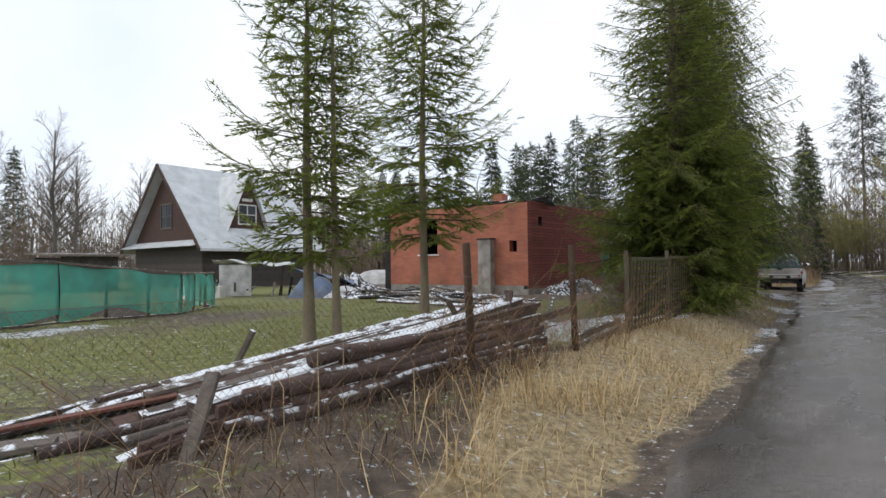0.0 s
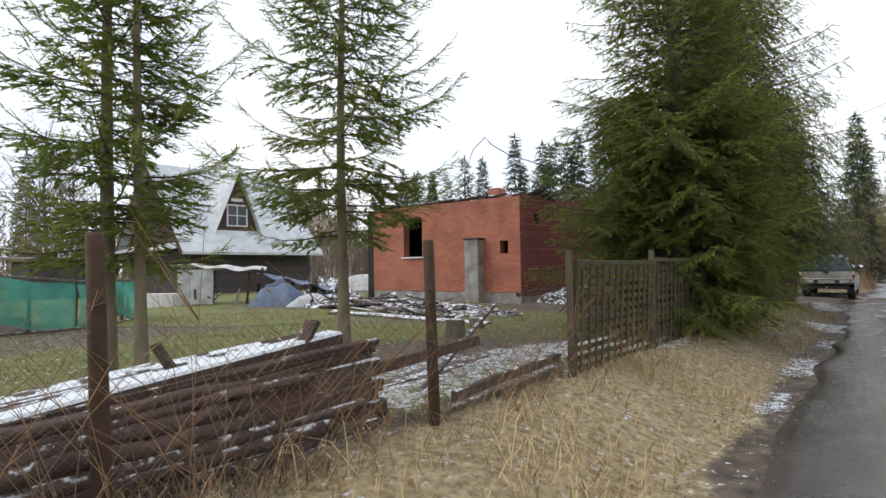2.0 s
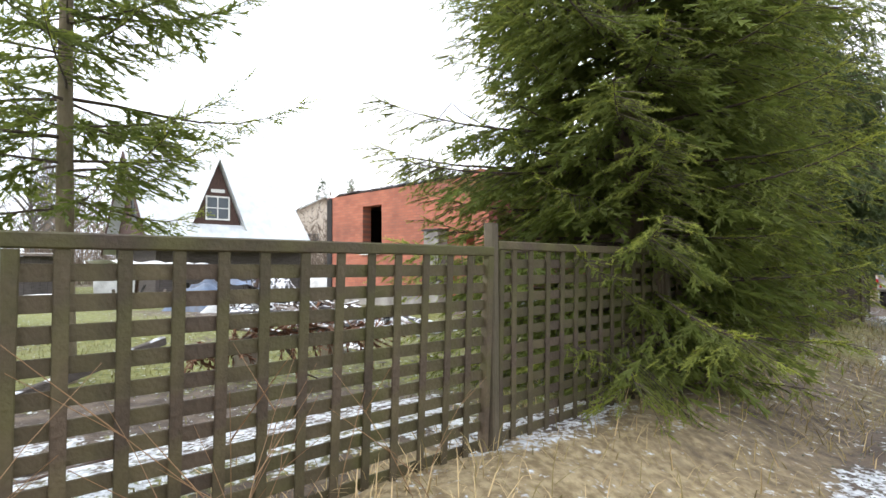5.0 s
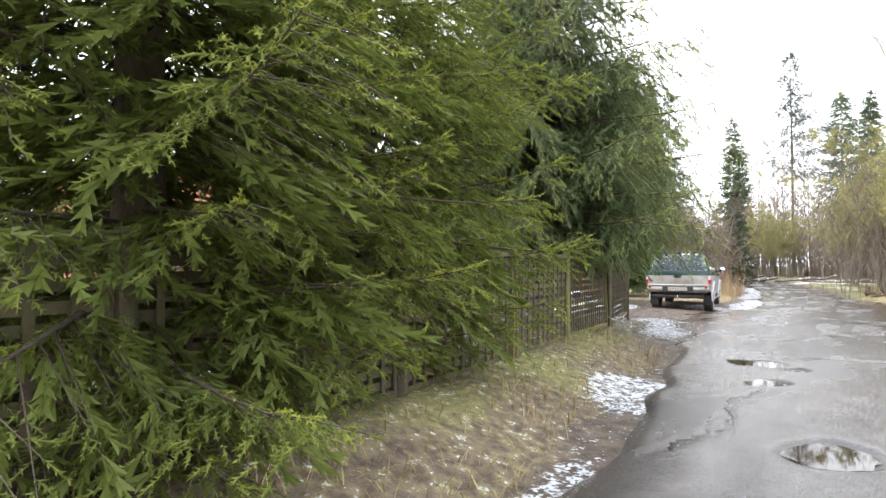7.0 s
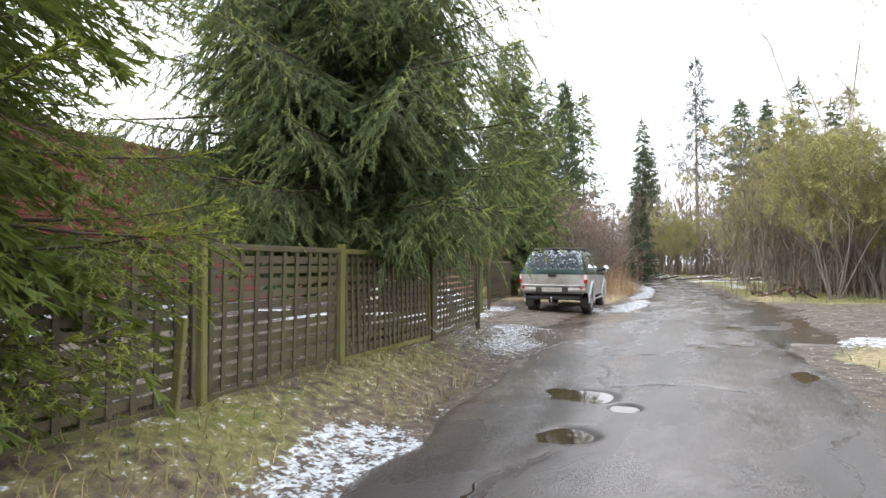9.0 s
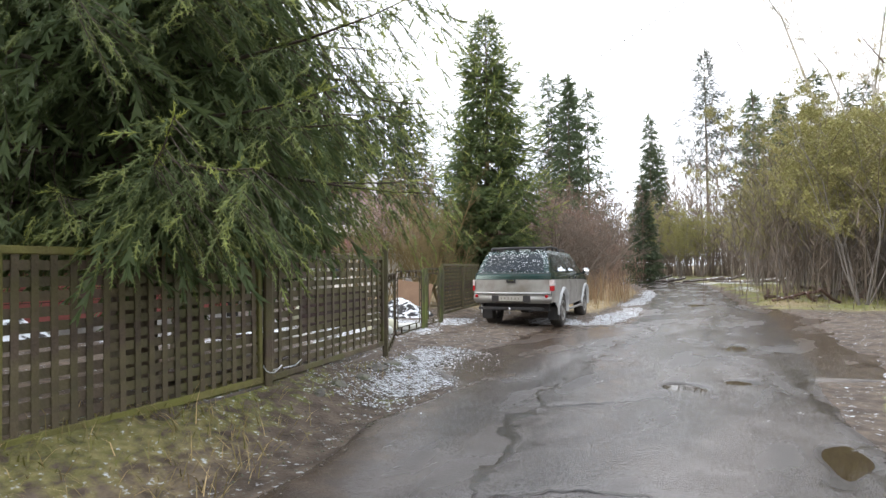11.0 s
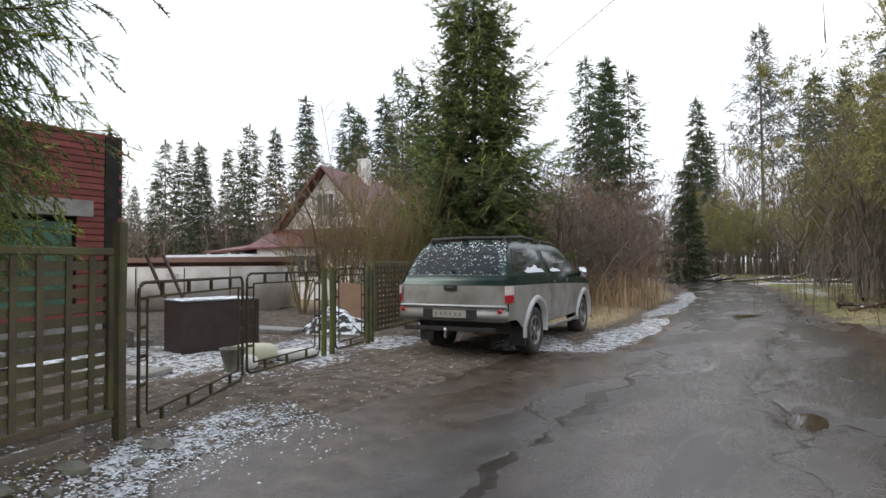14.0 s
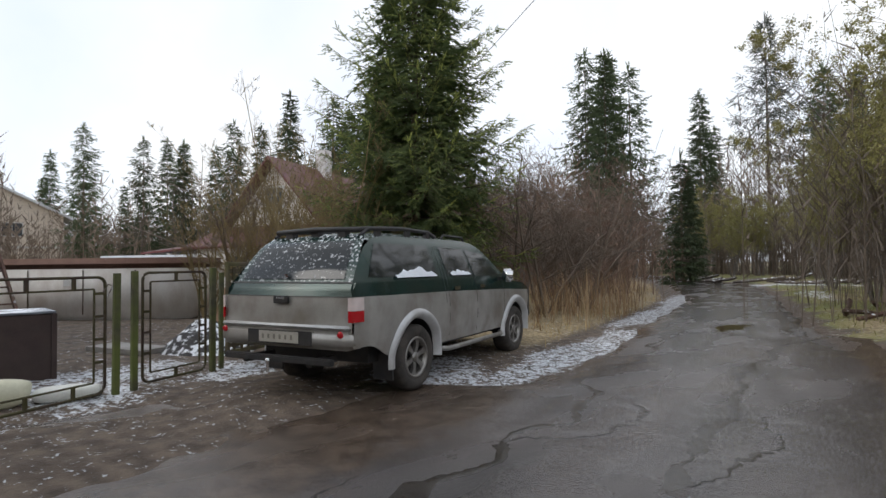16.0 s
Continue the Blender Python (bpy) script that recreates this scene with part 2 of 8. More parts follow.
def block(name, x0, x1, y0, y1, z0, z1, material, parent=None, label="", bevel=0.0):
    bm = bmesh.new()
    block_bm(bm, x0, x1, y0, y1, z0, z1, bevel)
    return part(name, bm, material, parent, label)


def tube_arrays(lines, sides=5):
    """Tapered tubes along polylines [(points, radii)], as arrays of verts and quads."""
    vs, fs, base = [], [], 0
    ang = np.arange(sides) * 2 * np.pi / sides
    ca, sa = np.cos(ang)[None, :, None], np.sin(ang)[None, :, None]
    for pts, rad in lines:
        pts, rad = np.asarray(pts, float), np.asarray(rad, float)
        d = np.gradient(pts, axis=0)
        d /= np.linalg.norm(d, axis=1, keepdims=True) + 1e-9
        ref = np.where(np.abs(d[:, 2:3]) > 0.9, [[1.0, 0, 0]], [[0, 0, 1.0]])
        u = np.cross(d, ref)
        u /= np.linalg.norm(u, axis=1, keepdims=True) + 1e-9
        w = np.cross(d, u)
        ring = pts[:, None, :] + rad[:, None, None] * (u[:, None, :] * ca + w[:, None, :] * sa)
        n = len(pts)
        vs.append(ring.reshape(-1, 3))
        i = np.arange(n - 1)[:, None] * sides
        j = np.arange(sides)[None, :]
        k = (j + 1) % sides
        fs.append((base + np.stack([i + j, i + k, i + sides + k, i + sides + j], -1)).reshape(-1, 4))
        base += n * sides
    return np.concatenate(vs), np.concatenate(fs)


def tubes(name, lines, sides, material, parent=None, label="", smooth=True):
    v, f = tube_arrays(lines, sides)
    return put(name, mesh_np(name, v, f, smooth=smooth), material, parent, label)


def lathe(name, profile, segments, material, parent=None, label="", m=None, axis="Z"):
    """A body of revolution from (radius, height) pairs."""
    pr = np.asarray(profile, float)
    a = np.arange(segments) * 2 * np.pi / segments
    v = np.stack([pr[:, 0][:, None] * np.cos(a), pr[:, 0][:, None] * np.sin(a), np.repeat(pr[:, 1][:, None], segments, 1)], -1)
    if axis == "X":
        v = v[..., [2, 0, 1]]
    n = len(pr)
    i, j = np.arange(n - 1)[:, None] * segments, np.arange(segments)[None, :]
    k = (j + 1) % segments
    f = np.stack([i + j, i + k, i + segments + k, i + segments + j], -1).reshape(-1, 4)
    return put(name, mesh_np(name, v.reshape(-1, 3), f, smooth=True), material, parent, label, m)

# ------------------------------------------------------------ road and ground
def road_left(y):
    return np.interp(y, [-40, -0.6, 3.0, 13.3, 17.0, 21.0, 31.0, 42.5, 47.0, 61.0, 75, 100], [8.5, 0.55, -0.15, -2.25, -3.15, -4.2, -5.2, -7.2, -8.3, -13.8, -21, -38])


def road_right(y):
    return np.interp(y, [-40, -0.6, 3.0, 13.3, 18.0, 23.0, 33.3, 37.4, 47.0, 60.7, 75, 100], [12.8, 4.9, 4.2, 1.9, 0.9, -0.1, -1.6, -2.7, -4.9, -8.2, -15.5, -32])


def smoothstep(a, b, v):
    s = np.clip((v - a) / (b - a), 0, 1)
    return s * s * (3 - 2 * s)


def fence_x(y):
    return np.interp(y, [-12, -2.5, 0.35, 2.63, 5.05, 19.6, 22.4], [0.6, -1.12, -1.75, -1.98, -2.55, -5.127, -5.95])


def wobble(x, y, s, seed):
    """Cheap smooth value noise on arrays, about -1 to 1."""
    r = np.random.RandomState(seed)
    out = np.zeros_like(x)
    for k in range(7):
        a, f, p = r.uniform(0, 6.28), s * r.uniform(0.6, 1.7), r.uniform(0, 6.28)
        out += np.sin((x * np.cos(a) + y * np.sin(a)) * f + p + 1.3 * np.sin((x * np.sin(a) - y * np.cos(a)) * f * 0.7 + p))
    return out / 3.2


def ground_height(x, y):
    left = road_left(y)
    side = smoothstep(0.15, 1.6, left - x)
    bank = 0.24 * side * smoothstep(23.0, 20.5, y) * (1 - 0.6 * smoothstep(0.6, 2.6, fence_x(y) - x))
    yard = 0.05 * side
    right = smoothstep(0.1, 1.5, x - road_right(y)) * 0.06
    rough = 0.03 * wobble(x, y, 2.6, 3) + 0.015 * wobble(x, y, 8.0, 4)
    away = np.maximum(side, smoothstep(0.1, 1.2, x - road_right(y)))
    return bank + yard + right + rough * away - 0.03 * (1 - away)


def zones(x, y):
    """Where straw, green grass and thin snow lie: four arrays from 0 to 1."""
    left, right, fx = road_left(y), road_right(y), fence_x(y)
    n1, n2, n3 = wobble(x, y, 1.1, 11), wobble(x, y, 3.0, 12), wobble(x, y, 0.5, 13)
    off_left = left - x
    verge = smoothstep(0.02, 0.26, off_left + 0.14 * n2) * smoothstep(22.8, 21.5, y) * smoothstep(-0.6, 0.3, x - fx + 0.2 * n2)
    far_verge = smoothstep(0.5, 1.2, off_left) * smoothstep(30, 33, y)
    yard = smoothstep(0.1, 0.8, fx - x) * smoothstep(13.0, 10.5, y + 0.25 * (x + 3))
    yard = yard * (1 - 0.92 * np.exp(-((x + 6.1) / 0.9) ** 2 - ((y - 4.6) / 2.4) ** 2))
    right_grass = smoothstep(0.2, 0.8, x - right + 0.25 * n2) * (1 - smoothstep(24.0, 25.5, y) * smoothstep(37.0, 35.5, y))
    brush = smoothstep(1.5, 1.1, (x - fx) + 0.42 * (y + 2.0) * (y > -2) + 0.15 * n2) * (y < 3)
    straw = np.clip(verge * (1 - 0.9 * brush) * (1 - 0.58 * smoothstep(6, 11, y) - 0.3 * smoothstep(18.0, 20.5, y)) * (0.95 + 0.15 * n1) + 0.7 * far_verge + right_grass * (0.35 + 0.3 * n1) + yard * smoothstep(0.1, 0.9, n3 + 0.2) * 0.25, 0, 1)
    green = np.clip(yard * (0.75 + 0.35 * n3 + 0.25 * n1) + verge * smoothstep(10, 14, y) * (1 - 0.55 * smoothstep(18.5, 20.5, y)) * (0.18 + 0.42 * smoothstep(1.1, 0.3, x - fx))
                    + verge * smoothstep(0.2, 0.9, n2 * 0.7 + n1 * 0.5) * 0.35 + right_grass * (0.65 + 0.2 * n2), 0, 1)

    def patch(cx, cy, rx, ry, a=0.0):
        c, s = math.cos(a), math.sin(a)
        u, v = ((x - cx) * c + (y - cy) * s) / rx, (-(x - cx) * s + (y - cy) * c) / ry
        return smoothstep(1.15, 0.75, np.hypot(u, v) + 0.22 * n2 + 0.12 * n1)

    snow = np.zeros_like(x)
    for cx, cy, rx, ry, a in ((-4.1, 4.5, 1.35, 2.4, 0.35), (-3.4, 3.4, 0.9, 1.2, 0.2), (-4.0, 7.0, 0.8, 1.6, 0.2), (-1.55, 9.3, 0.22, 0.9, 0.2), (-1.0, 6.6, 0.14, 0.7, 0.2), (-12.2, -2.4, 0.8, 1.8, 0.1), (-19, 5.5, 0.7, 1.3, 0), (-3.05, 15.4, 0.5, 1.1, 0.22), (-2.1, 12.3, 0.2, 0.7, 0.2), (-4.65, 21.3, 0.35, 0.8, 0.25),
                              (-5.2, 22.8, 0.7, 1.3, 0.5), (-5.6, 32.8, 0.55, 4.6, 0.1), (-7.3, 41.5, 0.45, 5.5, 0.16), (-8.6, 47.5, 0.6, 4, 0.25), (-9.3, 25.4, 1.6, 2.1, 0.2), (-11.5, 22.8, 1.6, 2.4, 0), (0.9, 25.0, 0.8, 0.8, 0.4),
                              (-4.6, 52, 0.6, 4, 0.2), (-3.2, 8.2, 0.35, 1.6, 0.2), (-8.4, 27.9, 0.5, 0.8, 0.3), (-6.2, 29.5, 0.8, 1.2, 0.2), (-4.8, 12, 0.8, 3, 0.2), (-9, 63, 8, 1.2, 0.1)):
        snow = np.maximum(snow, patch(cx, cy, rx, ry, a))
    snow = np.maximum(snow, 0.25 * verge * smoothstep(0.5, 0.1, off_left) * smoothstep(0.0, 0.6, n2))
    return straw, green, snow


def axis_lines(parts):
    return np.unique(np.concatenate([np.arange(a, b, s) for a, b, s in parts]).round(4))


gx = axis_lines([(-2500, -300, 400), (-300, -60, 30), (-60, -18, 2.0), (-18, -9, 0.4), (-9, 5.5, 0.11), (5.5, 12, 0.8), (12, 60, 6), (60, 300, 40), (300, 2501, 400)])
gy = axis_lines([(-2500, -300, 400), (-300, -40, 30), (-40, -7, 2.0), (-7, 36, 0.13), (36, 66, 0.5), (66, 120, 4), (120, 300, 30), (300, 2501, 400)])
GX, GY = np.meshgrid(gx, gy)
GZ = ground_height(GX, GY)
gv = np.stack([GX, GY, GZ], -1).reshape(-1, 3)
ny, nx = GX.shape
ii, jj = np.arange(ny - 1)[:, None] * nx, np.arange(nx - 1)[None, :]
gf = np.stack([ii + jj, ii + jj + 1, ii + nx + jj + 1, ii + nx + jj], -1).reshape(-1, 4)
ground_me = mesh_np("ground", gv, gf, smooth=True)
zs, zg, zw = (a.ravel() for a in zones(GX, GY))
zc = np.stack([zs, zg, zw, np.ones_like(zs)], -1).astype(np.float32)
ground_me.attributes.new("zone", "FLOAT_COLOR", "POINT").data.foreach_set("color", zc.ravel())


def ground_material():
    m = bpy.data.materials.new("soil_grass_snow")
    m.use_nodes = True
    n, l = m.node_tree.nodes, m.node_tree.links
    b = n["Principled BSDF"]
    b.inputs["Roughness"].default_value = 0.9
    tc = n.new("ShaderNodeTexCoord")
    at = n.new("ShaderNodeAttribute")
    at.attribute_name = "zone"
    sp = n.new("ShaderNodeSeparateColor")
    l.new(at.outputs["Color"], sp.inputs[0])

    def tex(s, d=6):
        t = n.new("ShaderNodeTexNoise")
        t.inputs["Scale"].default_value, t.inputs["Detail"].default_value = s, d
        l.new(tc.outputs["Object"], t.inputs["Vector"])
        return t.outputs["Fac"]

    def two(f, a, c, lo=0.35, hi=0.65):
        r = n.new("ShaderNodeMapRange")
        r.inputs["From Min"].default_value, r.inputs["From Max"].default_value = lo, hi
        l.new(f, r.inputs["Value"])
        x = n.new("ShaderNodeMix")
        x.data_type = "RGBA"
        l.new(r.outputs[0], x.inputs[0])
        for s, v in ((6, a), (7, c)):
            if isinstance(v, tuple):
                x.inputs[s].default_value = (*v, 1)
            else:
                l.new(v, x.inputs[s])
        return x.outputs[2]

    def op(kind, a, c):
        x = n.new("ShaderNodeMath")
        x.operation = kind
        for s, v in ((0, a), (1, c)):
            if isinstance(v, (int, float)):
                x.inputs[s].default_value = v
            else:
                l.new(v, x.inputs[s])
        return x.outputs[0]

    soil = two(tex(5), (0.062, 0.045, 0.033), (0.150, 0.112, 0.082))
    straw = two(tex(14), (0.20, 0.145, 0.075), (0.42, 0.33, 0.19))
    green = two(tex(11), (0.098, 0.112, 0.022), (0.205, 0.205, 0.052))
    snow = two(tex(20), (0.42, 0.43, 0.45), (0.76, 0.78, 0.81))
    brk = tex(9, 8)
    c = two(op("ADD", op("MULTIPLY", sp.outputs[1], 0.75), op("MULTIPLY", op("SUBTRACT", brk, 0.5), 1.3)), soil, green, 0.25, 0.5)
    c = two(op("ADD", sp.outputs[0], op("MULTIPLY", op("SUBTRACT", brk, 0.5), 0.8)), c, straw, 0.3, 0.75)
    fine = tex(26, 5)
    c = two(op("ADD", op("MULTIPLY", sp.outputs[2], 0.60), op("MULTIPLY", op("ADD", op("SUBTRACT", fine, 0.5), op("SUBTRACT", brk, 0.5)), 2.3)), c, snow, 0.38, 0.72)
    l.new(c, b.inputs["Base Color"])
    bp = n.new("ShaderNodeBump")
    bp.inputs["Strength"].default_value, bp.inputs["Distance"].default_value = 0.8, 0.03
    l.new(op("ADD", fine, brk), bp.inputs["Height"])
    l.new(bp.outputs[0], b.inputs["Normal"])
    return m


tagged(put("ground", ground_me, ground_material()), "yard soil with wet grass, straw verge and thin snow patches", "ground", kind="structure")

# road sheet: from the verge to the far edge, with the gate apron and the side road
PUDDLES = [(-2.12, 18.25, 0.34, 0.30), (-1.75, 16.85, 0.24, 0.22), (-0.2, 20.85, 0.16, 0.5), (-1.75, 22.85, 0.24, 0.2), (-1.22, 23.6, 0.20, 0.20), (-1.7, 26.75, 0.2, 0.42),
           (-0.85, 14.2, 0.3, 0.3), (-4.4, 37.5, 0.3, 1.2), (-3.5, 41.5, 0.35, 0.8), 
           (-1.62, 17.95, 0.16, 0.2)]


RUTS = [[(-2.1, 18.8), (-2.25, 19.4), (-2.7, 20.6), (-2.75, 21.2), (-3.05, 21.8), (-2.98, 22.4), (-3.06, 23.2), (-3.28, 24.0), (-3.36, 25.0), (-3.55, 26.1), (-3.5, 26.9), (-3.78, 27.6), (-3.65, 28.4), (-3.86, 29.5), (-4.38, 30.2), (-4.45, 31.4), (-4.4, 32.8), (-4.75, 33.6), (-5.05, 35.6), (-5.7, 37.0), (-5.7, 39.8), (-6.7, 42.6), (-8.2, 44.8)],
        [(0.25, 19.6), (-0.05, 20.7), (-0.08, 22.1), (-0.42, 22.9), (-0.7, 24.5), (-1.08, 26.5), (-1.72, 26.7), (-2.35, 27.5), (-2.5, 28.3), (-2.52, 29.4), (-2.64, 30.6), (-2.95, 31.8), (-2.88, 32.7), (-3.0, 35.0), (-3.4, 38.5), (-4.3, 42.8), (-5.0, 45.4)]]
# side cracks that leave the two long ones
CRACKS = [[(-3.36, 25.0), (-3.9, 25.5), (-4.1, 26.3)], [(-3.78, 27.6), (-3.2, 28.2), (-3.1, 29.0), (-3.5, 29.6)], [(-4.4, 32.8), (-3.9, 33.6), (-4.2, 34.8)], [(-2.35, 27.5), (-2.0, 28.6), (-2.2, 29.8)],
          [(-2.75, 21.2), (-2.2, 21.5), (-1.9, 22.2)], [(-3.0, 35.0), (-2.6, 36.2), (-3.2, 37.6)], [(-5.05, 35.6), (-4.5, 36.4), (-4.7, 37.8), (-5.2, 38.4)], [(-0.42, 22.9), (-0.9, 23.4), (-1.0, 24.2)],
          [(-1.2, 24.6), (-1.7, 25.3), (-1.6, 26.3)], [(-1.9, 13.2), (-1.6, 14.4), (-1.9, 15.6), (-1.7, 16.4)], [(0.6, 12.0), (0.3, 13.8), (0.4, 15.6), (0.1, 17.2), (0.25, 19.6)], [(-2.1, 18.8), (-1.2, 19.5), (-0.6, 19.4)]]


def road_profile():
    ys = axis_lines([(-40, -6, 2.0), (-6, 10, 0.09), (10, 36, 0.05), (36, 64, 0.2), (64, 100.1, 2.0)])
    us = np.linspace(0, 1, 120)
    Y, U = np.meshgrid(ys, us, indexing="ij")
    left = road_left(Y) - 3.6 * smoothstep(21.6, 23.6, Y) * smoothstep(30.0, 27.6, Y) + 0.10 * wobble(Y * 0, Y, 2.4, 21)
    right = road_right(Y) + 9.0 * smoothstep(24.2, 26.5, Y) * smoothstep(37.3, 35.0, Y) + 0.12 * wobble(Y * 0, Y, 2.0, 22)
    X = left + (right - left) * U
    core_l, core_r = road_left(Y), road_right(Y)
    v = (X - core_l) / (core_r - core_l)
    Z = 0.012 + 0.02 * np.sin(np.clip(v, 0, 1) * np.pi) + 0.006 * wobble(X, Y, 2.2, 31) + 0.003 * wobble(X, Y, 7.0, 32)
    # wheel tracks and potholes
    for tr, dep in ((0.22, 0.022), (0.73, 0.020)):
        Z -= dep * np.exp(-((v - tr - 0.03 * wobble(Y * 0, Y, 0.9, 33)) / 0.05) ** 2) * smoothstep(-0.4, 0.5, wobble(X * 0, Y, 1.6, 34))
    for line, half in [(q, 0.085 + 0.03 * (k % 2)) for k, q in enumerate(RUTS)] + [(q, 0.042) for q in CRACKS]:
        line = np.asarray(line, float)
        near = np.full(Z.shape, 9.0)
        for (x0, y0), (x1, y1) in zip(line, line[1:]):
            t = np.clip(((X - x0) * (x1 - x0) + (Y - y0) * (y1 - y0)) / ((x1 - x0) ** 2 + (y1 - y0) ** 2), 0, 1)
            near = np.minimum(near, np.hypot(X - x0 - t * (x1 - x0), Y - y0 - t * (y1 - y0)))
        near = near + half * (0.45 * wobble(X, Y, 11.0, 36) + 0.55 * wobble(X, Y, 4.0, 37))
        Z -= 0.010 * smoothstep(2.6, 0.3, near / half)
    wet = np.zeros_like(Z)
    for cx, cy, rx, ry in PUDDLES:
        d = np.hypot((X - cx) / rx, (Y - cy) / ry) + 0.30 * wobble(X, Y, 5.0, 35)
        Z -= 0.035 * smoothstep(1.35, 0.6, d)
        wet = np.maximum(wet, 0.6 * smoothstep(1.5, 0.95, d))
    Z -= 0.07 * smoothstep(0.06, 0.0, np.minimum(U, 1 - U))
    edge = np.minimum(X - core_l, core_r - X)
    return X, Y, Z, wet, edge


RX, RY, RZ, RW, RE = road_profile()
rny, rnx = RX.shape
ii, jj = np.arange(rny - 1)[:, None] * rnx, np.arange(rnx - 1)[None, :]
rf = np.stack([ii + jj, ii + jj + 1, ii + rnx + jj + 1, ii + rnx + jj], -1).reshape(-1, 4)
road_me = mesh_np("road", np.stack([RX, RY, RZ], -1).reshape(-1, 3), rf, smooth=True)
rc = np.stack([np.maximum(smoothstep(0.3, -0.15, RE.ravel()), smoothstep(1.15, -0.2, (RX - road_left(RY)).ravel()) * smoothstep(14.0, 19.0, RY.ravel())), RW.ravel(), smoothstep(0.2, 1.2, (road_left(RY) - RX).ravel()), np.ones(RX.size)], -1).astype(np.float32)
road_me.attributes.new("zone", "FLOAT_COLOR", "POINT").data.foreach_set("color", rc.ravel())


def road_material():
    m = bpy.data.materials.new("wet_worn_asphalt")
    m.use_nodes = True
    n, l = m.node_tree.nodes, m.node_tree.links
    b = n["Principled BSDF"]
    tc = n.new("ShaderNodeTexCoord")
    at = n.new("ShaderNodeAttribute")
    at.attribute_name = "zone"
    sp = n.new("ShaderNodeSeparateColor")
    l.new(at.outputs["Color"], sp.inputs[0])
    mp = n.new("ShaderNodeMapping")
    mp.inputs["Scale"].default_value = (1.0, 0.35, 1.0)
    mp.inputs["Rotation"].default_value = (0, 0, radians(-10))
    l.new(tc.outputs["Object"], mp.inputs["Vector"])

    def tex(s, d=5, v=None):
        t = n.new("ShaderNodeTexNoise")
        t.inputs["Scale"].default_value, t.inputs["Detail"].default_value = s, d
        l.new((v or tc.outputs["Object"]), t.inputs["Vector"])
        return t.outputs["Fac"]

    def rng(src, a, c, lo=0.0, hi=1.0):
        r = n.new("ShaderNodeMapRange")
        for s, v in zip(("From Min", "From Max", "To Min", "To Max"), (a, c, lo, hi)):
            r.inputs[s].default_value = v
        l.new(src, r.inputs["Value"])
        return r.outputs[0]

    def mix(f, a, c):
        x = n.new("ShaderNodeMix")
        x.data_type = "RGBA"
        l.new(f, x.inputs[0])
        for s, v in ((6, a), (7, c)):
            if isinstance(v, tuple):
                x.inputs[s].default_value = (*v, 1)
            else:
                l.new(v, x.inputs[s])
        return x.outputs[2]

    def op(kind, a, c):
        x = n.new("ShaderNodeMath")
        x.operation = kind
        for s, v in ((0, a), (1, c)):
            if isinstance(v, (int, float)):
                x.inputs[s].default_value = v
            else:
                l.new(v, x.inputs[s])
        return x.outputs[0]

    grain = n.new("ShaderNodeTexVoronoi")
    grain.inputs["Scale"].default_value = 95
    l.new(tc.outputs["Object"], grain.inputs["Vector"])
    streak = tex(1.1, 6, mp.outputs[0])
    asphalt = mix(rng(streak, 0.40, 0.62), (0.034, 0.028, 0.028), (0.100, 0.082, 0.076))
    asphalt = mix(rng(grain.outputs["Distance"], 0.15, 0.75), (0.105, 0.095, 0.088), asphalt)
    mud = mix(rng(tex(4), 0.35, 0.65), (0.060, 0.043, 0.032), (0.115, 0.085, 0.064))
    c = mix(rng(op("ADD", sp.outputs[0], op("MULTIPLY", op("SUBTRACT", tex(3.0), 0.5), 1.2)), 0.25, 0.65), asphalt, mud)
    c = mix(rng(op("ADD", sp.outputs[2], op("MULTIPLY", op("SUBTRACT", tex(2.2), 0.5), 1.4)), 0.4, 0.8), c, mud)
    c = mix(rng(op("ADD", sp.outputs[1], op("MULTIPLY", op("SUBTRACT", tex(7.0), 0.5), 0.6)), 0.35, 0.62), c, (0.020, 0.014, 0.010))
    l.new(c, b.inputs["Base Color"])
    wet = rng(tex(1.3, 6, mp.outputs[0]), 0.40, 0.54)
    r = rng(wet, 0, 1, 0.36, 0.07)
    r = op("ADD", r, op("MULTIPLY", rng(sp.outputs[1], 0.3, 0.7), 0.32))
    l.new(r, b.inputs["Roughness"])
    b.inputs["Specular IOR Level"].default_value = 0.5
    bp = n.new("ShaderNodeBump")
    bp.inputs["Strength"].default_value, bp.inputs["Distance"].default_value = 0.42, 0.010
    l.new(op("ADD", op("MULTIPLY", grain.outputs["Distance"], 0.5), op("MULTIPLY", tex(30, 4), 0.8)), bp.inputs["Height"])
    l.new(bp.outputs[0], b.inputs["Normal"])
    return m


tagged(put("road", road_me, road_material()), "wet worn asphalt lane with wheel ruts and muddy edges", "road", kind="structure")

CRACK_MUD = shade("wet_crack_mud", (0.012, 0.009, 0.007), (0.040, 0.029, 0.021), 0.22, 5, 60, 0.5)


def road_z(x, y):
    """Height of the road sheet at points of the plan."""
    i = np.clip(np.searchsorted(RY[:, 0], y), 1, len(RY) - 1)
    return np.array([np.interp(a, RX[k], RZ[k]) for a, k in zip(x, i)])


